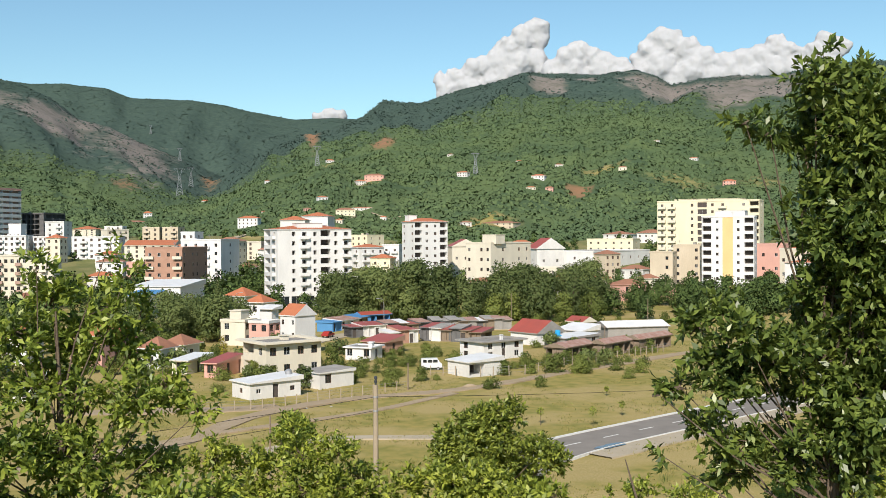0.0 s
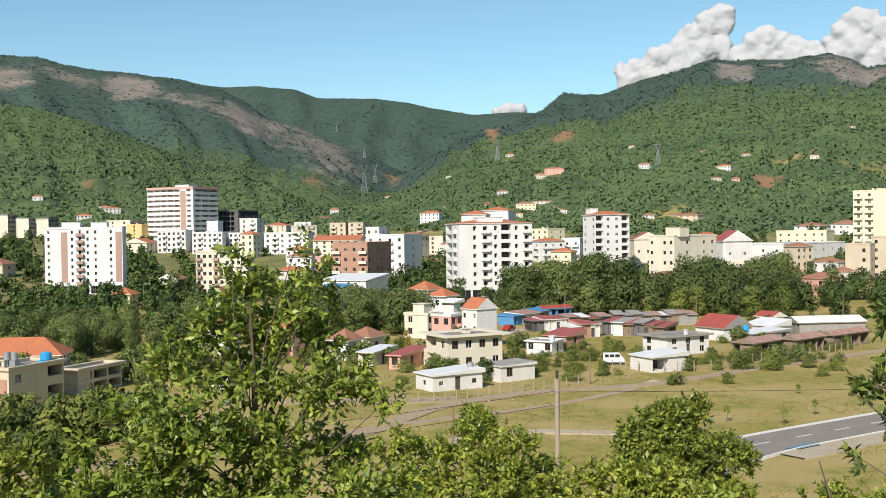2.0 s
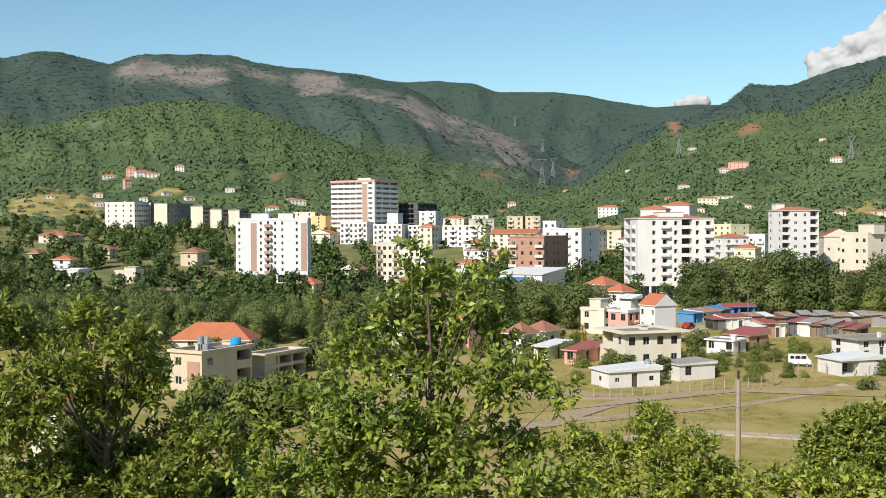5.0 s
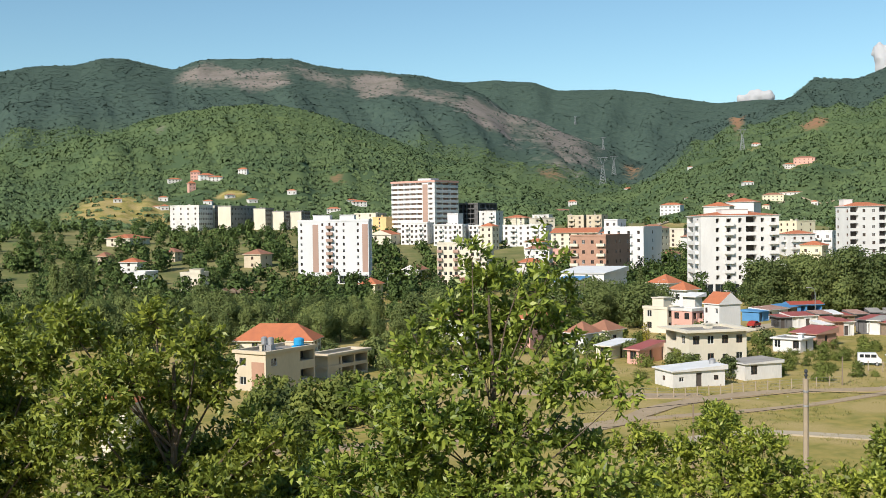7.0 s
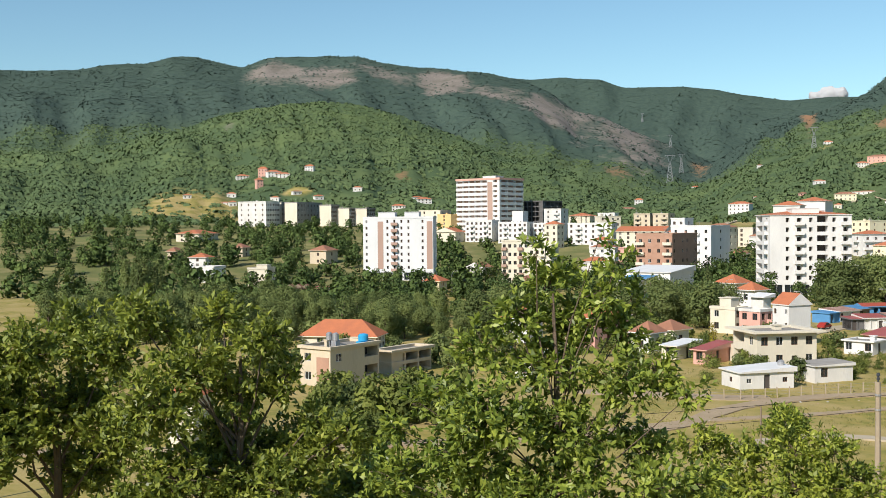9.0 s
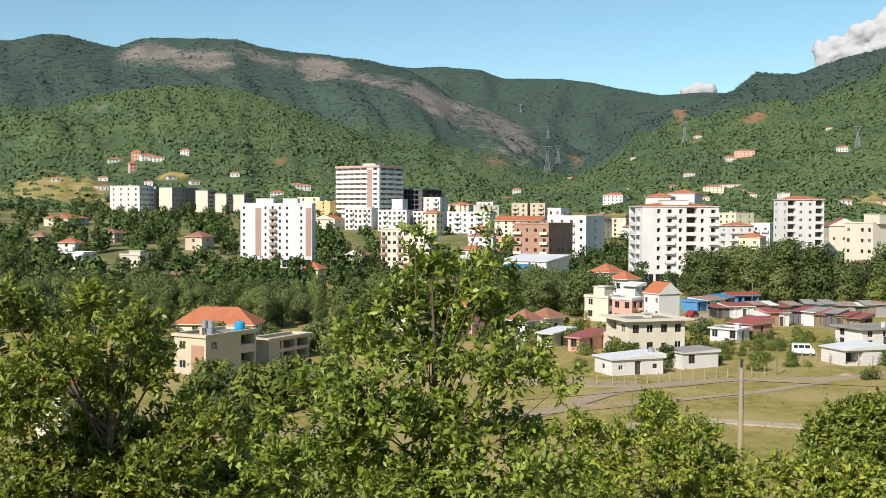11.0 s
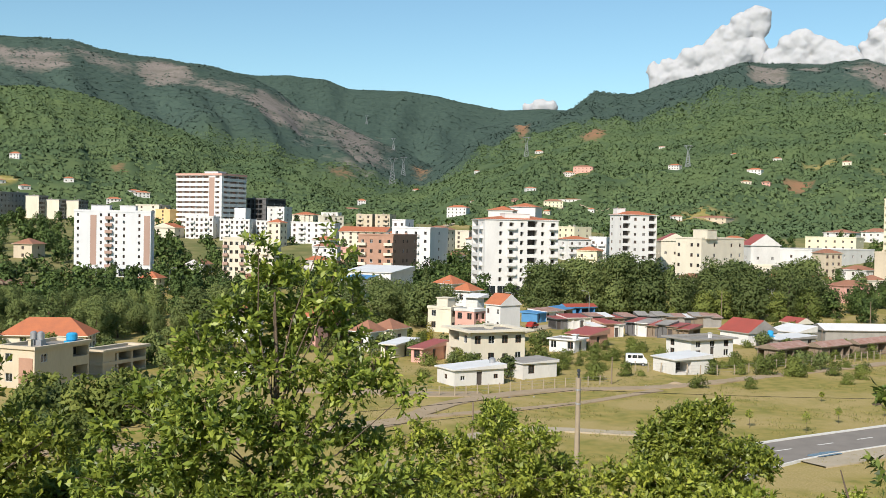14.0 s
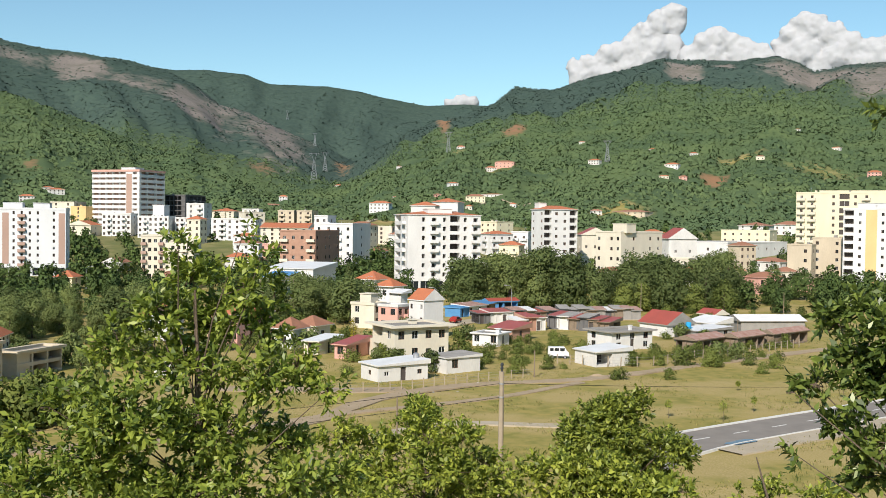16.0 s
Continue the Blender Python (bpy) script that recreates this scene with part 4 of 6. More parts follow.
building("market_shop", "low market stall with sheet metal roof", 72.8, 259.8, 0.0, 1.8, 2.3, 4.7, 2.6, 1, WOOD, "o", "o", "mono", CONCRETE, 0.7, 0.32, group="market stalls")
building("market_shop", "low market stall with sheet metal roof", 75.1, 259.9, 0.0, 1.8, 2.3, 4.6, 2.8, 1, CONCRETE, "o", "o", "mono", RUST, 0.4, 0.37, group="market stalls")
building("market_shop", "low market stall with sheet metal roof", 77.4, 260.0, 0.0, 1.8, 2.3, 4.5, 2.4, 1, CONCRETE, "o", "o", "mono", RUST, 0.6, 0.37, group="market stalls")
building("market_shop", "low market stall with sheet metal roof", 43.0, 232.0, 0.0, 21.1, 2.4, 4.1, 2.4, 1, OFFWHITE, "o", "o", "mono", WHITETIN, 0.5, 0.34, group="market stalls")
building("market_shop", "low market stall with sheet metal roof", 45.4, 232.9, 0.0, 21.1, 2.4, 4.7, 2.9, 1, BRICK, "oo", "o", "mono", REDTIN, 0.7, 0.40, group="market stalls")
building("market_shop", "low market stall with sheet metal roof", 47.7, 233.8, 0.0, 21.1, 2.4, 5.7, 2.8, 1, OFFWHITE, "do", "o", "mono", REDTIN, 0.3, 0.33, group="market stalls")
building("market_shop", "low market stall with sheet metal roof", 51.5, 238.5, 0.0, -37.8, 2.4, 6.7, 2.9, 1, DARKC, "oo", "o", "mono", REDTIN, 0.6, 0.42, group="market stalls")
building("market_shop", "low market stall with sheet metal roof", 53.4, 237.0, 0.0, -37.8, 2.4, 6.3, 2.9, 1, OFFWHITE, "o", "o", "mono", CONCRETE, 0.6, 0.42, group="market stalls")
building("market_shop", "low market stall with sheet metal roof", 55.4, 235.5, 0.0, -37.8, 2.4, 5.7, 2.5, 1, WOOD, "oo", "o", "mono", REDTIN, 0.7, 0.40, group="market stalls")
building("market_shop", "low market stall with sheet metal roof", 57.3, 234.0, 0.0, -37.8, 2.4, 5.1, 2.9, 1, DARKC, "oo", "o", "mono", CONCRETE, 0.6, 0.43, group="market stalls")
building("market_shop", "low market stall with sheet metal roof", 59.2, 232.5, 0.0, -37.8, 2.4, 6.4, 2.6, 1, WOOD, "do", "o", "mono", REDTIN, 0.4, 0.30, group="market stalls")
building("market_shop", "low market stall with sheet metal roof", 61.2, 231.0, 0.0, -37.8, 2.4, 6.8, 2.2, 1, WOOD, "oo", "o", "mono", REDTIN, 0.6, 0.42, group="market stalls")
building("shop_building", "small hall with blue walls and red roof", 44.0, 289.9, 0.0, -69.0, 3.7, 8.9, 2.4, 1, BLUETIN, "o", "oo", "gabley", REDTIN, 0.8, 0.5)
building("house", "large house with orange hipped roof and dormer", -72.2, 196.5, 0.0, 1.2, 14.9, 7.3, 2.4, 2, CREAM, "ww", "www", "hip", TILE, 3.0, 0.6, extras=(("chimney", 9, 6, 0.7, 0.7, 2.6),))
building("house", "worn beige concrete house with flat roof terrace", -56.1, 152.1, 0.0, -23.4, 6.1, 11.3, 5.6, 2, BEIGE, "wp", "w.l", "flat", FLATROOF, 0.45, 0.3, win=(1.3, 1.2), accent=BRICK, dark=False, extras=(("tank", 4.6, 9.3, 0.8, 1.2, 0.4), ("steel_tank", 1.4, 5, 0.5, 1.2, 0.8), ("steel_tank", 2.7, 5, 0.5, 1.2, 0.8), ("chimney", 4, 1, 0.5, 0.5, 1.2)))
building("shed", "flat-roofed open annex of the concrete house", -48.3, 165.4, 0.0, -24.7, 3.6, 10.3, 3.6, 2, BEIGE, "o", "ooo", "flat", FLATROOF, 0.4, 0.5)
building("house", "small house with orange roof among trees", -54.7, 106.7, 0.0, -9.1, 3.3, 3.3, 5.4, 1, CREAM, "w", "w", "hip", TILE, 1.6, 0.5)
building("house", "white house with tiled roof behind the tree", -35.6, 215.7, 0.0, -26.9, 6.1, 5.6, 4.8, 2, WHITE, "w.", "w", "hip", TILE, 2.2, 0.6)
building("house", "red and white house with tiled roof and balcony", -21.9, 207.9, 0.0, -30.5, 6.9, 11.8, 5.8, 2, PINK, "wl", "wlw", "hip", TILE, 2.2, 0.6, trim=WHITE)
building("house", "house with brown tiled roof", -8.9, 202.2, 0.0, -33.4, 4.2, 4.6, 3.6, 1, OFFWHITE, "w", "w", "hip", OLDTILE, 2.0, 0.6)
building("house", "house with tiled roof among sheds", -5.3, 212.7, 0.0, -34.6, 4.8, 5.3, 3.2, 1, CREAM, "w", "w", "hip", OLDTILE, 1.8, 0.6)
building("shed", "white sheet-roofed shed behind the tree", -25.2, 164.6, 0.0, -22.2, 3.0, 8.8, 2.8, 1, OFFWHITE, "w", "w", "mono", WHITETIN, 0.6, 0.4)
building("shed", "low cream shed with grey roof", -3.2, 191.5, 0.0, -29.8, 2.9, 8.1, 2.4, 1, CREAM, "w", "d", "mono", WHITETIN, 0.5, 0.5)
building("shed", "low shed with red sheet roof", 2.2, 186.1, 0.0, -31.3, 2.3, 8.3, 2.4, 1, PINK, "w", "d", "mono", REDTIN, 0.8, 0.5)
building("house", "house with tiled roofs on the green slope", -274.1, 546.3, 15.3, -4.5, 14.2, 21.8, 4.7, 2, CREAM, "ww", "ww", "hip", TILE, 2.2, 0.7)
building("house", "white house with orange roof", -213.1, 437.2, 5.6, 0.2, 7.8, 8.4, 4.6, 2, WHITE, "w", "w", "hip", TILE, 2.0, 0.7)
building("house", "long white house with flat roof", -191.4, 395.9, 1.3, -5.3, 9.3, 9.8, 6.2, 2, WHITE, "w.w", "ww")
building("house", "cream three-storey house with balcony", -151.7, 357.7, 0.0, 2.0, 7.3, 8.7, 8.6, 3, CREAM, "b.", "w", extras=(("penthouse", 3, 1, 4, 4, 1.5),))
building("house", "house with brown roof on the slope", -167.0, 466.4, 6.2, -11.2, 8.6, 10.7, 6.3, 2, BEIGE, "w", "w", "hip", OLDTILE, 2.4, 0.7)
building("house", "brown-roofed house among trees", -213.8, 483.2, 9.1, -6.8, 6.7, 7.6, 4.5, 2, BEIGE, "w", "w", "hip", OLDTILE, 2.0, 0.7)
building("house", "dark brown house among trees", -235.2, 459.5, 8.2, -3.3, 4.4, 7.0, 4.1, 2, BEIGE, "w", "w", "hip", OLDTILE, 2.0, 0.7)
building("shed", "garage with rounded brown roof", -128.7, 328.2, 0.0, 9.0, 2.4, 2.8, 4.0, 1, WOOD, "o", ".", "gabley", OLDTILE, 0.9, 0.1, group="garages")
building("shed", "garage with rounded brown roof", -126.2, 329.1, 0.0, 8.6, 2.4, 2.8, 3.9, 1, WOOD, "o", ".", "gabley", OLDTILE, 0.9, 0.1, group="garages")
building("shed", "garage with rounded brown roof", -123.7, 330.1, 0.0, 8.2, 2.4, 2.8, 3.9, 1, WOOD, "o", ".", "gabley", OLDTILE, 0.9, 0.1, group="garages")
building("shed", "garage with rounded brown roof", -121.2, 331.0, 0.0, 7.7, 2.4, 2.8, 3.8, 1, WOOD, "o", ".", "gabley", OLDTILE, 0.9, 0.1, group="garages")
building("shed", "shed with red sheet roof beside garages", -118.5, 330.9, 0.0, 1.0, 4.6, 8.0, 3.0, 1, OFFWHITE, "o", ".", "mono", REDTIN, 0.6, 0.4)


# ---- the hillsides: houses, pylons, forest, clouds ----
def hill_house(name, label, a, r, w, h, floors=2, wall=OFFWHITE):
    p = polar(a, r)
    turn = -a + random.uniform(-25, 25)
    d = max(5.0, w * 0.6)
    rise = min(2.2, 0.3 * h)
    c, s = math.cos(radians(turn)), math.sin(radians(turn))
    z = min(p.z, ground_z(p.x + c * w / 2, p.y + s * w / 2), ground_z(p.x - c * w / 2, p.y - s * w / 2))
    building(name, label, p.x - c * w / 2, p.y - s * w / 2, z, turn, w, d, h - rise * 0.5, max(1, min(floors, int(h / 2.4))), wall, "w" * max(1, min(5, int(w / 3))), "w", "hip", TILE if random.random() < 0.7 else OLDTILE, rise, 0.5, group="hillside houses")


hill_house("house", "white villa with arches on the slope", 2.96, 985, 18.8, 10.5, 3, WHITE)
hill_house("house", "pink and red house on the hillside", 9.67, 1320, 23.8, 11.2, 3, PINK)
hill_house("house", "small cream house on the hillside", 9.00, 1310, 12.5, 6.3)
hill_house("house", "white house on the hillside", 18.46, 1170, 14.9, 6.8, 2, WHITE)
hill_house("house", "pink house on the hillside", 28.43, 1190, 13.9, 6.3, 2, PINK)
hill_house("house", "white house on the hillside", 14.40, 1230, 13.1, 5.9)
hill_house("house", "white house among trees", 7.34, 1595, 11.9, 6.8, 2, WHITE)
hill_house("house", "small pale house with red roof", 26.59, 1360, 10.1, 4.3)
hill_house("house", "small pale house with red roof", 19.61, 1310, 9.7, 4.2)
hill_house("house", "small pale house with red roof", 17.50, 1325, 9.8, 4.2)
hill_house("house", "small white house among trees", 0.80, 1750, 12.1, 6.5, 1, WHITE)
hill_house("house", "small white house among trees", 4.03, 1645, 7.9, 5.2, 1, WHITE)
hill_house("house", "small pale house among trees", 13.76, 1520, 8.1, 4.0)
hill_house("house", "yellow villa on the slope", 8.15, 1035, 18.7, 7.1, 2, YELLOW)
hill_house("house", "long pale house on the slope", 9.00, 1075, 22.8, 3.4, 1, OFFWHITE)
hill_house("house", "white flat house on the slope", 6.95, 1110, 10.6, 4.1, 1, WHITE)
hill_house("house", "long ruined cream barracks building", 16.29, 905, 28.8, 6.2, 2, BEIGE)
hill_house("house", "cream house beside trees", 14.65, 915, 8.7, 4.9)
hill_house("house", "pale house in the valley", -2.60, 1140, 20.6, 5.4)
hill_house("house", "white house in the valley", -2.12, 1240, 9.2, 6.6, 2, WHITE)
hill_house("house", "red-roofed house on the wooded hill", -22.15, 1100, 9.3, 10.5, 3, PINK)
hill_house("house", "white house on the wooded hill", -21.53, 1085, 13.8, 6.9, 2, WHITE)
hill_house("house", "white house on the wooded hill", -21.11, 1080, 14.9, 5.2)
hill_house("house", "pink house on the wooded hill", -23.18, 1135, 13.3, 5.4)
hill_house("house", "salmon house on the wooded hill", -22.29, 1035, 6.6, 9.9, 3, PINK)
hill_house("house", "white house on the wooded hill", -19.71, 1085, 9.2, 6.3, 2, WHITE)
hill_house("house", "small pale house with red roof", -17.14, 1000, 8.5, 4.2)
hill_house("house", "red-roofed house behind the blocks", -14.94, 945, 12.0, 5.5)
hill_house("house", "red-roofed house behind the blocks", -13.54, 970, 13.4, 5.2)
hill_house("house", "small white house among trees", 3.91, 1185, 10.1, 3.8, 1, WHITE)
hill_house("house", "small white house among trees", 24.73, 1525, 7.3, 3.2, 1, WHITE)
hill_house("house", "pale hillside house with red roof", 22.95, 1195, 8.9, 4.4, 1, CREAM)
hill_house("house", "pale hillside house with red roof", 7.79, 965, 6.1, 4.1, 1, CREAM)
hill_house("house", "small white house with tiled roof", 18.10, 1120, 10.1, 3.6, 1, CREAM)
hill_house("house", "pale hillside house with red roof", 6.14, 1060, 6.2, 3.4, 2, PINK)
hill_house("house", "pale hillside house with red roof", 19.07, 1120, 8.3, 4.8, 2, PINK)
hill_house("house", "cream farmhouse among hillside trees", 10.15, 1020, 6.0, 4.3, 2, OFFWHITE)
hill_house("house", "pale hillside house with red roof", -24.12, 975, 8.8, 3.1, 1, OFFWHITE)
hill_house("house", "pale hillside house with red roof", -23.71, 970, 6.7, 4.6, 1, OFFWHITE)
hill_house("house", "pale hillside house with red roof", -20.32, 980, 8.3, 3.6, 1, OFFWHITE)
hill_house("house", "pale hillside house with red roof", -23.79, 1015, 8.6, 4.3, 1, OFFWHITE)
hill_house("house", "pale hillside house with red roof", -26.05, 985, 7.3, 3.7, 1, OFFWHITE)
hill_house("house", "pale hillside house with red roof", -21.54, 965, 7.7, 4.1, 1, OFFWHITE)
hill_house("house", "pale hillside house with red roof", -13.92, 980, 8.3, 3.6, 1, OFFWHITE)
hill_house("house", "pale hillside house with red roof", -19.17, 965, 8.7, 4.1, 1, OFFWHITE)
strip("hill_road", "pale concrete road climbing the wooded slope", "road", [(22, 685), (57, 828), (88, 936), (111, 964), (163, 1027), (216, 1012)], 5.0, SAND, 0.5, thick=1.5)


random.seed(31)
for _k in range(120):
    _a, _r = random.uniform(-9, 35), random.uniform(385, 640)
    _p = polar(_a, _r)
    _w, _t = random.uniform(7, 14), -_a + random.choice((-30, -12, 8, 25, 40))
    if is_built([_p.x, _p.x + _w * math.cos(radians(_t)), _p.x + _w * 0.5], [_p.y, _p.y + _w * math.sin(radians(_t)), _p.y + 5], 5).any() or is_built(_p.x * 1.03, _p.y * 1.03, 2)[0]:
        continue
    _f = random.choice((1, 1, 2, 2)) if _r < 470 else random.choice((2, 2, 3, 4))
    _tile = random.random() < 0.65
    building("house", "small town house with " + ("tiled roof" if _tile else "flat roof") + " between taller blocks", _p.x, _p.y, _p.z - 0.3, _t, _w, random.uniform(6, 9), 3.1 * _f, _f, random.choice((WHITE, OFFWHITE, CREAM, BEIGE, PINK)), "w" * int(_w / 3), "ww", "hip" if _tile else "flat", random.choice((TILE, OLDTILE)) if _tile else FLATROOF, 1.8 if _tile else 0.4, 0.5 if _tile else 0.2, group="town houses")


def pylon(a, r, h):
    p = polar(a, r)
    root = thing("transmission_pylon", "grey lattice steel transmission pylon on the slope", "pylon", Matrix.Translation(p) @ pose(0, 0, 0, 0, 0, -a), "pylons")
    b, t = h * 0.12, h * 0.025
    for sx in (-1, 1):
        for sy in (-1, 1):
            g = Geo()
            g.tube([(sx * b, sy * b, -1), (sx * t, sy * t, h * 0.72), (sx * h * 0.10, sy * t, h)], [0.40, 0.32, 0.26], 4)
            part("leg", g, METAL, root)
    g = Geo()
    for k in range(7):
        z0, z1 = h * 0.72 * k / 7, h * 0.72 * (k + 1) / 7
        w0, w1 = b + (t - b) * k / 7, b + (t - b) * (k + 1) / 7
        for s in (-1, 1):
            g.tube([(-w0, s * w0, z0), (w1, s * w1, z1)], [0.17, 0.17], 3)
            g.tube([(w0, s * w0, z0), (-w1, s * w1, z1)], [0.17, 0.17], 3)
            g.tube([(s * w0, -w0, z0), (s * w1, w1, z1)], [0.17, 0.17], 3)
    part("bracing", g, METAL, root)
    g = Geo()
    g.tube([(-h * 0.19, 0, h * 0.97), (h * 0.19, 0, h * 0.97)], [0.4, 0.4], 4)
    g.tube([(-h * 0.19, 0, h * 0.97), (0, 0, h * 0.74), (h * 0.19, 0, h * 0.97)], [0.14, 0.14, 0.14], 4)
    part("crossarm", g, METAL, root)


pylon(-0.52, 1985, 50.6)
pylon(0.06, 2275, 39.9)
pylon(-0.49, 2725, 31.8)
pylon(6.65, 1585, 31.1)
pylon(15.13, 1255, 25.3)
pylon(-1.95, 3460, 27.6)


def forest(name, label, count, a0, a1, r0, r1, size, seed, material, sprays, wide):
    """Uneven tree clumps spread over the slopes, fewer on bare rock and fields."""
    rng = np.random.default_rng(seed)
    a = rng.uniform(a0, a1, count)
    r = np.sqrt(rng.uniform(r0 ** 2, r1 ** 2, count))
    g, k, s = cover(a, r)
    patch = np.array([noise.noise((math.sin(radians(p)) * q / 90, math.cos(radians(p)) * q / 90, 5.0)) for p, q in zip(a, r)])
    ok = (rng.uniform(0, 1, count) > np.maximum.reduce([g * 0.9, k * 1.05 + patch * 0.55 * (k > 0.1), s * 1.2])) & (patch > -0.55)
    a, r, patch = a[ok], r[ok], patch[ok]
    x, y = r * np.sin(np.radians(a)), r * np.cos(np.radians(a))
    free = ~(is_built(x, y, 4) | is_built(x * 1.007, y * 1.007, 4) | is_built(x * 1.014, y * 1.014, 3))
    x, y, r, patch = x[free], y[free], r[free], patch[free]
    b = np.degrees(np.arctan2(x, y))
    z = base_z(b, r) + np.array([relief(p, q, s, t) for p, q, s, t in zip(x, y, b, r)])
    n = len(x)
    rad = rng.uniform(size[0], size[1], n) * (1 + 0.35 * patch)
    k = np.repeat(np.arange(n), sprays)
    d = rng.normal(size=(len(k), 3))
    d[:, 2] = np.abs(d[:, 2]) * 0.9
    d /= np.linalg.norm(d, axis=1, keepdims=True)
    q = rad[k][:, None]
    c = np.stack([x, y, z + rad * 0.1], -1)[k] + d * q * rng.uniform(0.7, 1.15, (len(k), 1)) * np.array([1.25, 1.25, 0.45 if r0 < 1300 else 0.26])
    w = np.cross(d, rng.normal(size=d.shape))
    w /= np.linalg.norm(w, axis=1, keepdims=True)
    s = np.cross(d + rng.normal(size=d.shape) * 0.35, w)
    h = q * rng.uniform(0.5, 0.85, (len(k), 1)) * wide
    v = np.stack([c - w * h, c + s * h * 0.8 - d * h * 0.3, c + w * h, c - s * h * 0.8 - d * h * 0.3], 1).reshape(-1, 3)
    v = v.reshape(-1, 4, 3)
    turned = (np.cross(v[:, 1] - v[:, 0], v[:, 2] - v[:, 0]) * d).sum(1) < 0
    v[turned] = v[turned][:, [0, 3, 2, 1]]
    v = v.reshape(-1, 3)
    ob = new(name, numpy_mesh(name, v, np.arange(len(v)).reshape(-1, 4), material, np.repeat(d * 0.5 + rng.normal(size=d.shape) * 0.12 + np.array([0, 0, 0.8]), 4, 0)))
    return tagged(ob, label, "forest", kind="stuff")


forest("forest", "dense green woodland on the lower slopes", 17000, -36, 39, 730, 1300, (1.5, 3.3), 11, FOREST, 12, 0.85)
forest("forest", "dense green woodland on the middle slopes", 52000, -36, 39, 1300, 2050, (1.2, 2.4), 12, FOREST, 5, 1.25)
# The two farthest belts wear the haze-tinted colour.
forest("forest", "woodland on the high ridges, tinted dark blue-green for haze", 36000, -36, 39, 2050, 2830, (1.2, 2.6), 13, FOREST_HIGH, 4, 1.25)
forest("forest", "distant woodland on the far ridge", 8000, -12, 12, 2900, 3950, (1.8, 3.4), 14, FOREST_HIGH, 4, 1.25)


def cloud(label, r, lumps, seed):
    """A cumulus cloud: puffs (bearing, elevation and radius in degrees) melted into one billowing body."""
    rng = random.Random(seed)
    vs, fs, k = [], [], 0
    bm = bmesh.new()
    bmesh.ops.create_icosphere(bm, subdivisions=2, radius=1.0)
    bv, bf = np.array([v.co[:] for v in bm.verts]), np.array([[v.index for v in f.verts] for f in bm.faces])
    bm.free()
    t = math.tan(radians(1)) * r
    for ba, be, br in lumps:
        for i in range(26):
            q = 1.05 if i == 0 else rng.uniform(0.36, 0.72)
            u, w = rng.uniform(0, 6.283), rng.uniform(0.3, 0.85) * (i > 0)
            da, de, dd = br * w * math.cos(u), br * w * math.sin(u), rng.uniform(-0.5, 0.3) * br * (i > 0)
            c = np.array([(r + dd * t) * math.sin(radians(ba + da)), (r + dd * t) * math.cos(radians(ba + da)), EYE + (be + de) * t])
            vs.append(bv * br * q * t + c)
            fs.append(bf + k)
            k += len(bv)
    ob = new("cloud", numpy_mesh("cloud", np.concatenate(vs), np.concatenate(fs), CLOUD))
    melt = ob.modifiers.new("melt", "REMESH")
    melt.mode, melt.voxel_size, melt.use_smooth_shade = "VOXEL", 7.0, True
    calm = ob.modifiers.new("calm", "SMOOTH")
    calm.factor, calm.iterations = 0.5, 14
    for size, strength in ((60, 26), (22, 9)):
        tex = bpy.data.textures.new("billow", "CLOUDS")
        tex.noise_scale, tex.noise_depth = size, 2
        puff = ob.modifiers.new("puff", "DISPLACE")
        puff.texture, puff.strength, puff.mid_level, puff.texture_coords = tex, strength, 0.5, "GLOBAL"
    return tagged(ob, label, "cloud", kind="structure")


cloud("white cumulus cloud above the mountain ridge", 4600, ((13.2, 8.4, 0.35), (14.0, 8.6, 0.42), (14.9, 8.8, 0.5), (15.6, 9.0, 0.45), (16.3, 9.4, 0.55), (17.0, 10.0, 0.6), (17.7, 10.5, 0.6), (18.4, 11.1, 0.55), (18.5, 10.5, 0.5), (17.6, 9.3, 0.6), (16.4, 8.5, 0.6), (18.4, 9.4, 0.55), (13.6, 7.7, 0.5), (14.8, 8.0, 0.6), (16.0, 8.2, 0.6), (17.4, 8.5, 0.6), (18.9, 8.6, 0.6)), 1)
cloud("white cumulus cloud above the mountain ridge", 4550, ((19.4, 9.0, 0.45), (19.9, 9.5, 0.5), (20.7, 9.7, 0.55), (21.4, 9.5, 0.5), (22.2, 9.1, 0.5), (23.0, 9.0, 0.42), (20.4, 8.7, 0.6), (21.8, 8.5, 0.6), (19.3, 8.4, 0.6), (22.9, 8.4, 0.6)), 2)
cloud("white cumulus cloud above the mountain ridge", 4600, ((23.9, 9.1, 0.45), (24.4, 9.7, 0.5), (25.0, 10.3, 0.55), (25.6, 10.1, 0.55), (26.3, 9.7, 0.55), (27.2, 9.2, 0.55), (28.2, 9.0, 0.5), (29.2, 9.1, 0.5), (30.1, 9.3, 0.5), (30.8, 9.7, 0.45), (31.4, 9.2, 0.5), (25.0, 8.9, 0.7), (26.6, 8.5, 0.7), (28.6, 8.3, 0.6), (30.5, 8.5, 0.6), (32.5, 9.3, 0.45), (33.2, 9.8, 0.4), (33.9, 9.5, 0.4), (24.0, 8.4, 0.6), (25.8, 8.2, 0.6), (27.5, 8.1, 0.6), (29.5, 8.2, 0.6), (31.7, 8.4, 0.6), (33.2, 8.7, 0.6)), 3)
cloud("small pale cloud in the saddle", 4700, ((6.7, 6.35, 0.26), (7.3, 6.5, 0.32), (7.9, 6.4, 0.28), (7.3, 6.2, 0.3)), 4)


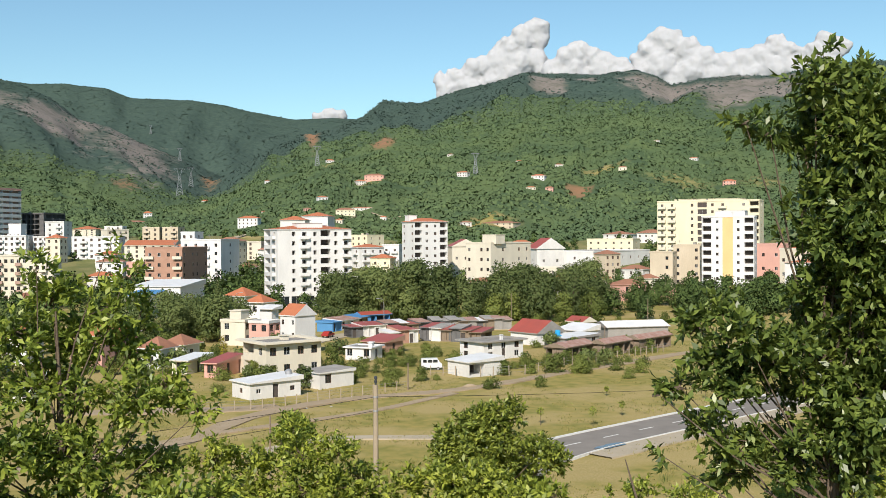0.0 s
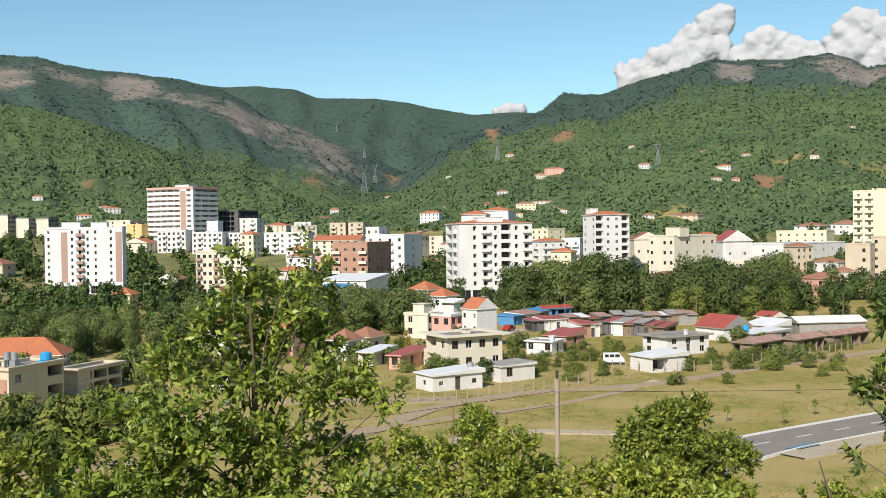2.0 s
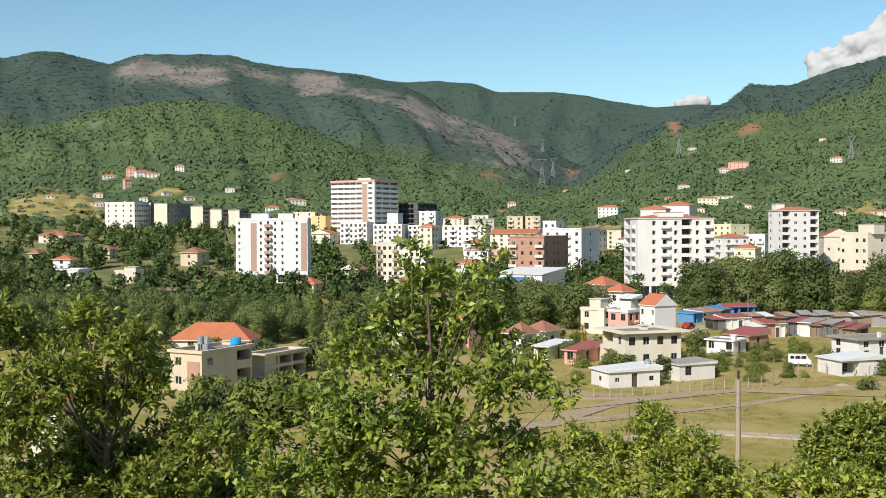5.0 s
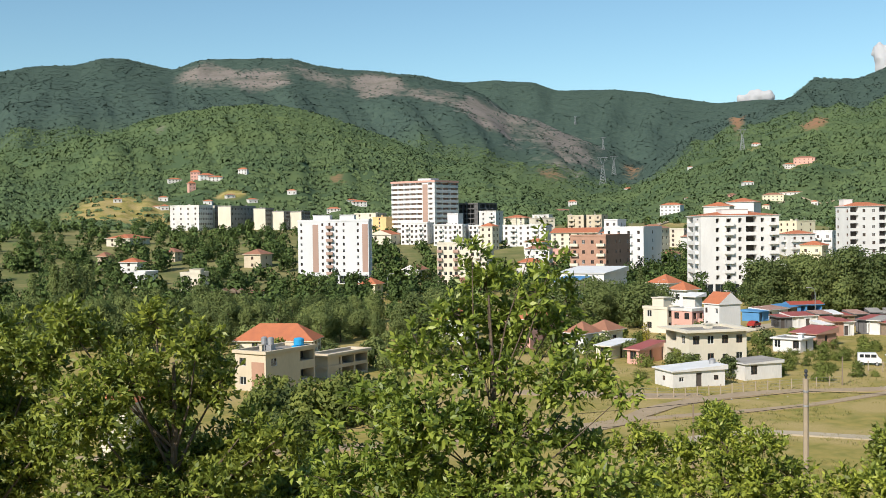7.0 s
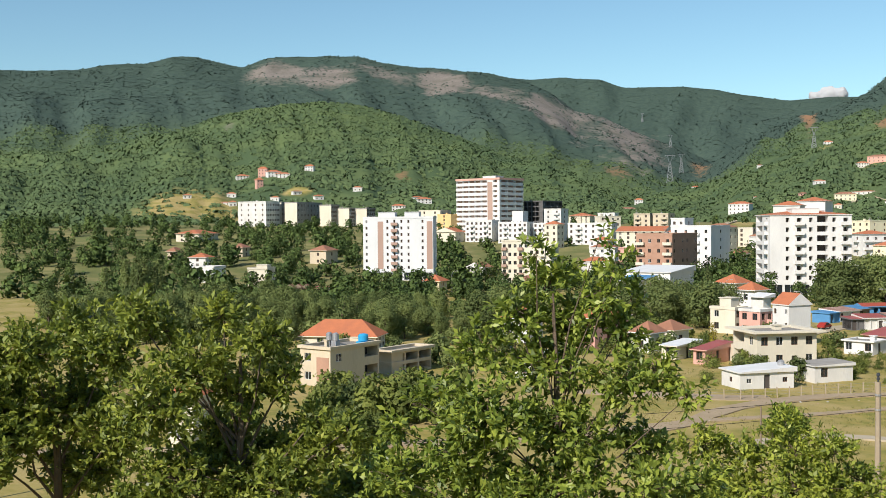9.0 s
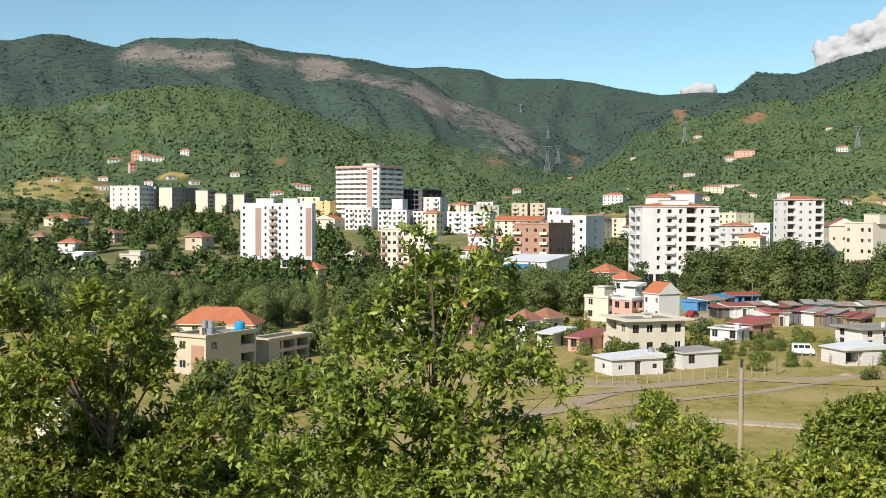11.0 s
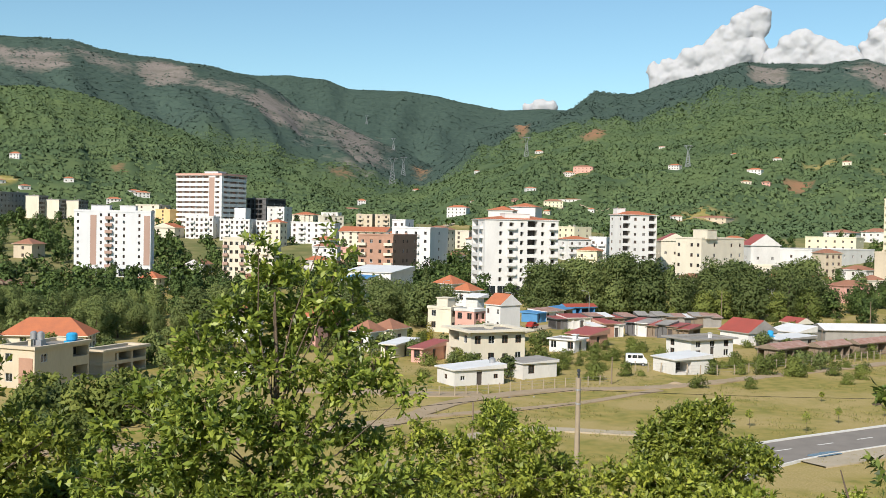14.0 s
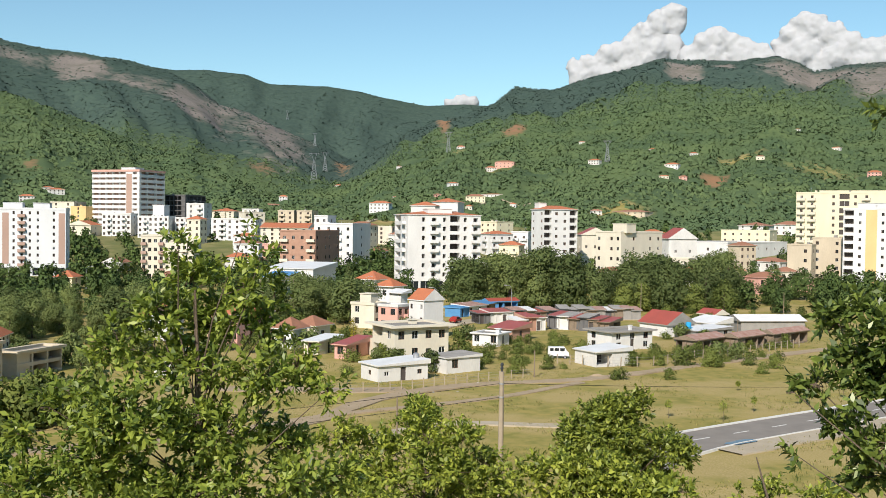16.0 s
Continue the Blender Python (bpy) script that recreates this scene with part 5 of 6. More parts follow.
# ---- trees ----
def leaves_mesh(name, centres, ways, length, wide, material, rng, facing=None, soft=0.0):
    """One folded leaf at each centre, pointing along its way."""
    n = len(centres)
    up = rng.normal(size=(n, 3)) * 0.6 + (np.array([0, 0, 1]) if facing is None else facing)
    w = ways / np.linalg.norm(ways, axis=1, keepdims=True)
    side = np.cross(w, up)
    side /= np.linalg.norm(side, axis=1, keepdims=True) + 1e-9
    nor = np.cross(side, w)
    L = (length * rng.uniform(0.7, 1.3, n))[:, None]
    W = L * wide / length * rng.uniform(0.8, 1.2, (n, 1))
    fold = L * rng.uniform(0.02, 0.14, (n, 1))
    v = np.stack([centres, centres + w * L * 0.5 + side * W * 0.5 + nor * fold, centres + w * L - nor * fold, centres + w * L * 0.5 - side * W * 0.5 + nor * fold], 1)
    f = np.arange(n * 4).reshape(n, 4)
    if soft:
        own = np.cross(v[:, 1] - v[:, 3], v[:, 2] - v[:, 0])
        own /= np.linalg.norm(own, axis=1, keepdims=True) + 1e-9
        turned = (own * facing).sum(1) < 0
        v[turned] = v[turned][:, [0, 3, 2, 1]]
        own[turned] *= -1
        return numpy_mesh(name, v.reshape(-1, 3), f, material, np.repeat(facing * soft + own * (1 - soft), 4, 0))
    return numpy_mesh(name, v.reshape(-1, 3), f, material)


def crown_points(lobes, count, rng, shell=0.45):
    """Random places in a set of ellipsoids (x, y, z, rx, ry, rz), mostly towards their skins, and the way outwards."""
    size = np.array([l[3] * l[4] * l[5] for l in lobes]) ** 0.75
    pick = rng.choice(len(lobes), count, p=size / size.sum())
    lo = np.array(lobes)[pick]
    d = rng.normal(size=(count, 3))
    d /= np.linalg.norm(d, axis=1, keepdims=True)
    rad = rng.uniform(0, 1, (count, 1)) ** shell * rng.uniform(0.75, 1.22, (count, 1))
    return lo[:, :3] + d * rad * lo[:, 3:], d, pick


def middle_tree(kind, h, w, seed, material, clumps=1500, leaf=0.62):
    """The meshes of a tree of the middle distance: trunk with limbs, and a crown of small leaf clumps."""
    rng = np.random.default_rng(seed)
    g = Geo()
    g.tube([(0, 0, -0.6), (0.1, 0, h * 0.3), (0.0, 0.1, h * 0.62)], [h * 0.022 + 0.05, h * 0.018 + 0.03, h * 0.008], 6)
    lobes = []
    if kind == "poplar":
        for i in range(9):
            q = i / 8
            lobes.append((rng.normal() * 0.15, rng.normal() * 0.15, h * (0.15 + 0.8 * q), w * 0.5 * (0.5 + math.sin(math.pi * (0.15 + 0.8 * q)) * 0.6), w * 0.5, h * 0.09))
    elif kind == "conifer":
        for i in range(8):
            q = i / 7
            lobes.append((0, 0, h * (0.12 + 0.84 * q), w * 0.52 * (1.02 - q), w * 0.52 * (1.02 - q), h * 0.06))
    else:
        for i in range(13):
            a, q = rng.uniform(0, 6.28), rng.uniform(0, 1)
            rr = w * 0.33 * math.sin(math.pi * (0.2 + 0.68 * q)) * rng.uniform(0.5, 1.15)
            s = w * rng.uniform(0.17, 0.27)
            lobes.append((rr * math.cos(a), rr * math.sin(a), h * (0.17 + 0.7 * q), s, s, s * 0.82))
        lobes.append((0, 0, h * 0.55, w * 0.3, w * 0.3, h * 0.28))
        for i in range(5):
            a = i * 1.257 + rng.uniform(-0.4, 0.4)
            lobes.append((w * 0.3 * math.cos(a), w * 0.3 * math.sin(a), h * rng.uniform(0.1, 0.2), w * 0.19, w * 0.19, h * 0.12))
    for l in lobes[:9]:
        g.tube([(0, 0, min(h * 0.5, l[2] * 0.6)), (l[0] * 0.5, l[1] * 0.5, l[2] * 0.82), (l[0] * 0.9, l[1] * 0.9, l[2])], [h * 0.008, h * 0.005, 0.03], 4)
    p, d, _ = crown_points(lobes, clumps, rng, 0.3)
    out = p - np.array([0, 0, h * 0.4])
    out = out / (np.linalg.norm(out, axis=1, keepdims=True) + 1e-9) * 0.6 + d * 0.7 + np.array([0, 0, 0.25])
    ways = np.cross(d, rng.normal(size=d.shape)) + d * 0.25
    return g.mesh("trunk", BARK), leaves_mesh("crown", p, ways, leaf, leaf * 0.8, material, rng, out, 0.7)


KINDS = {}
for _i in range(4):
    KINDS["broad", _i] = middle_tree("broad", 14, 11, 30 + _i, CROWN, 4200, 0.56)
    KINDS["pale", _i] = middle_tree("broad", 8, 7, 40 + _i, CROWN_PALE, 2200, 0.46)
    KINDS["small", _i] = middle_tree("broad", 5, 4.6, 50 + _i, CROWN if _i % 2 else CROWN_PALE, 650, 0.5)
KINDS["poplar", 0] = middle_tree("poplar", 16, 3.2, 61, CROWN, 1400, 0.6)
KINDS["conifer", 0] = middle_tree("conifer", 11, 7, 62, CROWN, 1500, 0.55)
KINDS["cypress", 0] = middle_tree("poplar", 4, 1.1, 65, CROWN_GOLD, 900, 0.16)
KINDS["shrub", 0] = middle_tree("broad", 2.6, 3.6, 63, CROWN_PALE, 700, 0.3)
KINDS["shrub", 1] = middle_tree("broad", 1.8, 3.6, 64, CROWN_PALE, 800, 0.24)
HEIGHT = {"cypress": 4, "broad": 14, "pale": 8, "small": 5, "poplar": 16, "conifer": 11, "shrub": 2.5}
LABEL = {"cypress": "slim golden-green cypress beside the cream villa", "broad": "large dark green leafy tree", "pale": "light green leafy tree", "small": "small round green tree", "poplar": "slender upright poplar tree", "conifer": "dark green conical conifer", "shrub": "low green shrub in the grass"}


def plant(kind, x, y, h, group=""):
    options = [k for k in KINDS if k[0] == kind]
    tr, cr = KINDS[random.choice(options)]
    s = h / HEIGHT[kind]
    p = Vector((x, y, ground_z(x, y) + 0.05))
    root = thing("shrub" if kind == "shrub" else "tree", LABEL[kind], "shrub" if kind == "shrub" else "tree", Matrix.Translation(p) @ pose(0, 0, 0, 0, 0, random.uniform(0, 360)) @ Matrix.Diagonal((s * random.uniform(0.85, 1.15), s * random.uniform(0.85, 1.15), s, 1)), group)
    part("trunk", tr, None, root)
    part("crown", cr, None, root)


def belt(kind, count, a0, a1, r0, r1, h0, h1, group, gap=1.5):
    for _ in range(count):
        for _try in range(6):
            a, r = random.uniform(a0, a1), random.uniform(r0, r1)
            x, y = r * math.sin(radians(a)), r * math.cos(radians(a))
            if not is_built(x, y, gap)[0]:
                plant(kind, x, y, random.uniform(h0, h1), group)
                break


random.seed(7)
belt("broad", 24, 7.2, 16.0, 296, 330, 13, 17.5, "trees along the river")
belt("broad", 20, 15.8, 21.6, 300, 335, 12.5, 17, "trees along the river")
belt("pale", 5, 16, 21.5, 290, 300, 7, 10, "trees along the river")
belt("broad", 18, -5, 2.6, 245, 285, 9, 13, "trees beside the blue roof")
belt("broad", 95, -33, -6.5, 215, 285, 7, 10.5, "trees on the valley floor")
belt("poplar", 8, -30.5, -27.5, 320, 350, 11, 16, "poplars")
belt("small", 26, -20, -11.5, 124, 140, 4.6, 6.4, "trees round the concrete house")
belt("small", 16, -27, -14, 112, 132, 2.5, 4, "trees round the concrete house")
belt("small", 48, -30, 0, 165, 235, 3, 6, "garden trees")
belt("shrub", 64, 1, 24, 166, 230, 1.5, 2.8, "shrubs in the yards", 0.5)
belt("small", 16, -4, 7, 168, 240, 2.8, 4.2, "garden trees", 0.8)
belt("small", 8, 5, 26, 185, 230, 3, 4.5, "garden trees", 0.6)
belt("shrub", 40, -5, 34, 255, 300, 1.5, 3.0, "shrubs by the river", 0.5)
for _a, _r, _h in ((22.1, 410, 11), (23.9, 420, 10), (0.6, 372, 12), (1.4, 376, 10), (20.8, 405, 9)):
    plant("conifer", _r * math.sin(radians(_a)), _r * math.cos(radians(_a)), _h, "conifers")


plant("cypress", 6.0, 205.0, 5.2)
for _k in range(26):
    _u = _k / 25
    plant("shrub", 47 + 46 * _u + random.uniform(-1.5, 1.5), 179 + 22 * _u + random.uniform(-0.5, 3.5), random.uniform(1.3, 2.3), "vines and shrubs along the garden fence")
for _k in range(22):
    plant("shrub", random.uniform(20, 42), random.uniform(170, 200), random.uniform(1.2, 2.4), "shrubs in the yards")


def grove(label, kinds, count, a0, a1, r0, r1, h0, h1, seed, gap=3, keep=7, swell=2.1):
    """Trees too far off to be counted, joined."""
    rng = np.random.default_rng(seed)
    shapes = []
    for kind in kinds:
        for key, (_, cr) in KINDS.items():
            if key[0] == kind:
                v = np.empty(len(cr.vertices) * 3, np.float32)
                cr.vertices.foreach_get("co", v)
                shapes.append((HEIGHT[kind], v.reshape(-1, 4, 3)))
    out, nor = [], []
    for _ in range(count):
        a, r = rng.uniform(a0, a1), rng.uniform(r0, r1)
        x, y = r * math.sin(radians(a)), r * math.cos(radians(a))
        if is_built(x, y, gap)[0] or is_built(x * 1.015, y * 1.015, gap)[0]:
            continue
        hk, v = shapes[rng.integers(len(shapes))]
        v = v[rng.integers(keep) :: keep]
        q, s = rng.uniform(0, 6.28), rng.uniform(h0, h1) / hk
        m = np.array([[math.cos(q), -math.sin(q), 0], [math.sin(q), math.cos(q), 0], [0, 0, 1]]) * s
        c = v.mean(1, keepdims=True)
        w = c - np.array([0, 0, hk * 0.4])
        nor.append(np.repeat((w / np.linalg.norm(w, axis=2, keepdims=True) + np.array([0, 0, 0.3]) + rng.normal(size=w.shape) * 0.25) @ (m.T / s), 4, 1))
        v = c + (v - c) * swell
        out.append(v @ m.T + np.array([x, y, ground_z(x, y)]))
    v = np.concatenate(out).reshape(-1, 3)
    ob = new("trees", numpy_mesh("trees", v, np.arange(len(v)).reshape(-1, 4), GROVE, np.concatenate(nor).reshape(-1, 3)))
    tagged(ob, label, "trees", kind="stuff")


grove("leafy trees below the yellow flats", ("broad",), 40, 22.4, 37, 305, 375, 8, 11.5, 15, 3, 3, 1.6)
grove("leafy trees between the pale buildings", ("broad",), 16, 22, 36, 380, 470, 7, 11, 16, 3, 4, 1.7)
grove("light green thickets on the valley floor", ("pale", "small"), 150, -33, -9, 280, 350, 4, 7.2, 17, 2, 3, 1.6)
grove("many garden and street trees between the town's buildings", ("small", "pale"), 420, -12, 37, 375, 740, 3.5, 8, 5, 1.5)
grove("street and garden trees below the town blocks", ("pale", "broad"), 150, -12, 7, 330, 480, 5, 9.5, 9, 2)
grove("green trees and thickets covering the lower slope", ("pale", "small", "broad"), 480, -35, -11, 345, 760, 5, 10, 6)


def near_tree(name, label, x, y, z, lobes, sprays, leaf, material, seed, per=9, group="", trunks=1, trunk_r=0.09):
    """A tree near the viewer: trunk, limbs to every lobe, twigs, and single leaves in sprays. lobes: (across, along, height, rx, rz) from the base."""
    rng = np.random.default_rng(seed)
    root = thing(name, label, "bush" if name == "bush" else "tree", pose(x, y, z), group)
    lo = [(l[0], l[1], l[2], l[3], l[3] * 0.9, l[4]) for l in lobes]
    p, d, pick = crown_points(lo, sprays, rng, 0.6)
    g, tw = Geo(), Geo()
    top = max(l[2] for l in lobes)
    mid = np.array([np.mean([l[0] for l in lobes]), np.mean([l[1] for l in lobes]), 0])
    for k in range(trunks):
        o = rng.normal(size=3) * 0.15 * (k > 0)
        g.tube([(o[0], o[1], -0.8), tuple(mid * 0.3 + o + np.array([0, 0, top * 0.3])), tuple(mid * 0.7 + o * 3 + np.array([0.05, 0, top * 0.6])), tuple(mid + o * 4 + np.array([0, 0, top * 0.85]))], [trunk_r * 1.3, trunk_r, trunk_r * 0.6, trunk_r * 0.25], 7)
    heart = []
    for l in lo:
        h0 = max(0.2, l[2] * 0.55)
        q = min(1.0, h0 / (top * 0.85))
        a = mid * q + np.array([0, 0, h0])
        b = np.array(l[:3])
        c = (a + b) / 2 + rng.normal(size=3) * 0.08 - np.array([0, 0, 0.08])
        g.tube([tuple(a), tuple(c), tuple(b)], [trunk_r * 0.36, trunk_r * 0.24, trunk_r * 0.1], 5, cap=False)
        heart.append((a, b))
    for i in range(0, sprays, 3):
        b = heart[pick[i]][1]
        m = (b + p[i]) / 2 + rng.normal(size=3) * 0.05
        tw.tube([tuple(b), tuple(m), tuple(p[i])], [0.014, 0.009, 0.004], 3, cap=False)
    axis = d + rng.normal(size=d.shape) * 0.5 + np.array([0, 0, 0.35])
    axis /= np.linalg.norm(axis, axis=1, keepdims=True)
    k = np.repeat(np.arange(sprays), per)
    s = rng.uniform(-0.1, 1, len(k))[:, None] * leaf * 1.7
    c = p[k] + axis[k] * s + rng.normal(size=(len(k), 3)) * leaf * 0.16
    ways = axis[k] * 0.7 + rng.normal(size=(len(k), 3)) * 0.75
    part("trunk", g, BARK, root)
    tagged(part("fine_branching", tw, BARK, root), kind="stuff")
    part("crown", leaves_mesh("crown", c, ways, leaf * 1.15, leaf * 0.48, material, rng, d[k] * 0.7 + np.array([0, 0, 0.8])), None, root)
    return root


near_tree("tree", "young oak tree with airy green crown", -1.86, 16.90, 18.05, ((0.68, -0.07, 5.71, 0.22, 0.29), (0.96, -0.29, 5.36, 0.23, 0.25), (-0.32, 0.04, 5.52, 0.17, 0.29), (-0.11, 0.20, 5.02, 0.36, 0.29), (0.73, -0.02, 4.90, 0.36, 0.30), (-0.65, 0.04, 4.52, 0.43, 0.30), (0.22, 0.61, 4.30, 0.58, 0.36), (1.02, 0.35, 4.19, 0.32, 0.30), (-1.20, 0.07, 3.92, 0.51, 0.32), (-0.12, 0.22, 3.64, 0.72, 0.43), (1.01, -0.21, 3.53, 0.45, 0.36), (1.53, 0.33, 3.60, 0.30, 0.38), (2.02, -0.25, 3.29, 0.27, 0.20), (-1.85, -0.39, 3.34, 0.32, 0.26)) + ((-2.15, -0.45, 3.12, 0.22, 0.14), (-0.97, -0.73, 2.97, 0.79, 0.47), (0.27, -0.01, 2.59, 0.83, 0.58), (1.34, 0.65, 2.29, 0.45, 0.36), (-1.49, -0.35, 2.08, 0.79, 0.51), (-0.04, -0.42, 1.77, 1.08, 0.43), (-2.55, -0.50, 2.72, 0.29, 0.19), (1.16, 0.23, 4.75, 0.22, 0.22), (-2.58, -0.42, 1.89, 0.51, 0.36), (-0.63, -0.08, 1.31, 0.87, 0.43), (1.54, -0.38, 1.89, 0.51, 0.36), (2.17, 0.24, 1.85, 0.36, 0.29), (0.80, 0.23, 1.08, 0.87, 0.36), (-2.15, 0.09, 1.12, 0.79, 0.36)), 1650, 0.125, LEAF, 101, per=14, trunk_r=0.055)
near_tree("tree", "dense oak tree with dark green crown", -8.03, 18.32, 17.20, ((-0.20, 0.10, 5.15, 0.36, 0.36), (-1.34, 0.03, 4.84, 0.36, 0.36), (-1.66, -0.46, 5.18, 0.42, 0.34), (0.68, -0.12, 4.72, 0.44, 0.36), (-0.51, -0.49, 4.30, 0.68, 0.44), (0.13, 0.43, 3.77, 0.68, 0.51), (0.95, 0.38, 4.05, 0.31, 0.39), (1.30, 0.87, 3.14, 0.36, 0.31), (-0.92, -1.30, 3.64, 0.68, 0.59), (-0.54, 0.69, 2.67, 0.85, 0.68), (0.72, 1.11, 2.50, 0.70, 0.51), (2.11, 0.38, 3.04, 0.34, 0.27), (0.66, 0.15, 2.09, 1.02, 0.47), (-0.77, -0.63, 2.24, 0.93, 0.51), (1.79, 0.53, 2.64, 0.51, 0.34), (-0.18, 0.36, 1.28, 1.19, 0.51), (1.52, 0.39, 1.32, 0.93, 0.51), (-1.21, -0.98, 1.63, 0.93, 0.51)), 2300, 0.125, LEAF_DARK, 102, per=14, trunk_r=0.1)
near_tree("tree", "dense oak tree with dark green crown", -11.78, 18.58, 16.60, ((-0.00, 0.57, 5.34, 0.56, 0.47), (1.05, -0.02, 4.97, 0.56, 0.47), (0.17, 0.44, 4.03, 0.75, 0.56), (1.18, 0.09, 3.45, 0.75, 0.56), (0.13, 0.63, 2.55, 0.93, 0.56), (-0.12, -0.89, 5.08, 0.65, 0.56), (-0.35, -0.60, 3.78, 0.84, 0.75), (-0.98, -0.98, 4.46, 0.75, 0.75), (-0.61, -1.53, 3.35, 0.75, 0.75)), 1700, 0.125, LEAF_DARK, 103, per=14, trunk_r=0.1)
near_tree("tree", "tall oak tree with deep green drooping leaves", 7.59, 11.16, 19.04, ((-0.36, -0.09, 7.04, 0.09, 0.09), (-0.51, -0.16, 6.73, 0.28, 0.18), (0.04, -0.14, 6.75, 0.33, 0.22), (0.06, -0.48, 6.51, 0.29, 0.29), (-1.20, 0.20, 6.26, 0.12, 0.07), (-0.77, 0.38, 6.18, 0.22, 0.12), (-0.23, 0.72, 6.13, 0.25, 0.19), (-0.18, 0.54, 6.46, 0.22, 0.12), (0.01, 0.37, 6.28, 0.29, 0.20), (-0.07, -0.30, 6.28, 0.31, 0.25), (-0.03, 0.09, 5.91, 0.33, 0.19), (0.08, -0.33, 5.76, 0.35, 0.33), (-0.40, -0.14, 5.48, 0.26, 0.16), (-0.14, -0.40, 5.36, 0.36, 0.25), (-0.57, 0.02, 5.23, 0.19, 0.10), (-0.23, 0.73, 4.91, 0.19, 0.09), (-0.00, 0.46, 4.99, 0.31, 0.18), (0.34, 0.20, 4.88, 0.38, 0.29), (0.14, 0.33, 4.58, 0.33, 0.20)) + ((0.05, -0.42, 4.40, 0.38, 0.33), (-0.32, -0.02, 4.29, 0.31, 0.19), (0.10, 0.12, 4.01, 0.42, 0.28), (-0.27, 0.50, 3.98, 0.26, 0.15), (-0.99, 1.08, 3.96, 0.23, 0.16), (-1.28, 1.26, 3.79, 0.25, 0.15), (-1.19, 0.22, 3.74, 0.28, 0.16), (-1.25, 0.91, 3.44, 0.31, 0.16), (-0.67, 0.67, 3.38, 0.31, 0.18), (-1.66, 0.99, 3.08, 0.20, 0.13), (-2.03, 0.77, 3.02, 0.11, 0.08), (-1.19, 0.71, 3.06, 0.35, 0.18), (-0.71, -0.05, 3.66, 0.31, 0.19), (0.16, 0.49, 3.60, 0.40, 0.26), (-0.14, 0.60, 3.07, 0.38, 0.22), (0.10, 0.02, 3.11, 0.44, 0.31)) + ((-1.93, 0.87, 2.25, 0.13, 0.09), (-1.15, 1.23, 2.51, 0.28, 0.15), (-1.04, 0.75, 2.36, 0.32, 0.18), (-0.46, 0.82, 2.33, 0.32, 0.19), (-0.96, 1.05, 1.94, 0.29, 0.13), (-0.56, 0.40, 2.11, 0.32, 0.16), (-0.19, 0.03, 2.55, 0.42, 0.23), (0.08, 0.10, 2.15, 0.42, 0.22), (0.23, -0.23, 2.54, 0.36, 0.33), (0.39, -0.72, 4.92, 0.51, 0.51), (0.54, -0.63, 3.76, 0.58, 0.51), (0.78, -0.11, 5.99, 0.44, 0.44), (-0.13, -0.49, 6.01, 0.40, 0.51), (-0.18, -0.46, 4.92, 0.47, 0.51), (0.13, 0.11, 3.84, 0.55, 0.51), (-0.01, -0.26, 2.96, 0.55, 0.55)), 2900, 0.11, LEAF_DEEP, 104, per=14, trunk_r=0.055)
near_tree("bush", "yellow-green leafy bush below the lookout", 2.53, 26.88, 15.10, ((-0.01, -0.01, 4.09, 0.30, 0.25), (-1.94, 0.70, 3.33, 0.60, 0.44), (-0.78, 1.14, 2.89, 0.80, 0.48), (0.27, -0.05, 3.37, 0.60, 0.46), (1.11, -0.24, 3.44, 0.57, 0.39), (1.76, 0.26, 2.65, 0.57, 0.39), (0.56, -0.03, 2.49, 1.26, 0.48), (-1.24, 0.53, 2.32, 1.03, 0.41), (-0.25, 0.46, 3.66, 0.34, 0.28), (1.87, 0.06, 2.18, 0.69, 0.34), (0.62, 0.53, 1.48, 1.38, 0.46), (-1.46, -1.16, 1.99, 1.26, 0.46), (2.06, 0.30, 1.38, 0.92, 0.46)), 1100, 0.14, LEAF_BUSH, 105, per=14, trunks=3, trunk_r=0.06)
near_tree("bush", "yellow-green leafy bush below the lookout", 6.37, 24.17, 15.70, ((-1.36, 0.66, 2.32, 0.48, 0.30), (-0.35, 0.23, 2.50, 0.53, 0.32), (0.45, 0.13, 2.48, 0.64, 0.36), (1.12, -0.41, 2.30, 0.64, 0.28), (0.25, 0.43, 2.02, 1.06, 0.32), (1.45, -1.10, 2.31, 0.53, 0.19), (-0.86, 0.40, 2.69, 0.21, 0.17), (-0.68, 0.02, 1.57, 1.17, 0.42), (1.12, -0.42, 1.57, 0.96, 0.38)), 800, 0.14, LEAF_BUSH, 106, per=14, trunks=3, trunk_r=0.06)
near_tree("bush", "green bush at the foot of the tree", -6.71, 23.04, 16.00, ((0.07, 0.18, 2.71, 0.51, 0.37), (-0.21, -1.01, 2.42, 0.71, 0.41), (0.71, 0.17, 2.15, 0.61, 0.37), (-1.34, 0.47, 1.90, 0.61, 0.31), (0.19, -0.70, 2.11, 0.82, 0.31), (-0.22, 0.24, 1.22, 1.12, 0.41)), 600, 0.14, LEAF, 107, per=14, trunks=3, trunk_r=0.06)
near_tree("bush", "low yellow-green bush beside the grass", 10.13, 21.76, 16.00, ((-0.06, 1.06, 2.11, 0.41, 0.18), (0.40, -0.18, 2.32, 0.35, 0.14), (1.10, -0.00, 2.16, 0.31, 0.12), (-1.08, 0.27, 2.22, 0.20, 0.12), (-0.08, 0.40, 1.60, 0.92, 0.27)), 260, 0.11, LEAF_BUSH, 108, per=14, trunks=3, trunk_r=0.05)
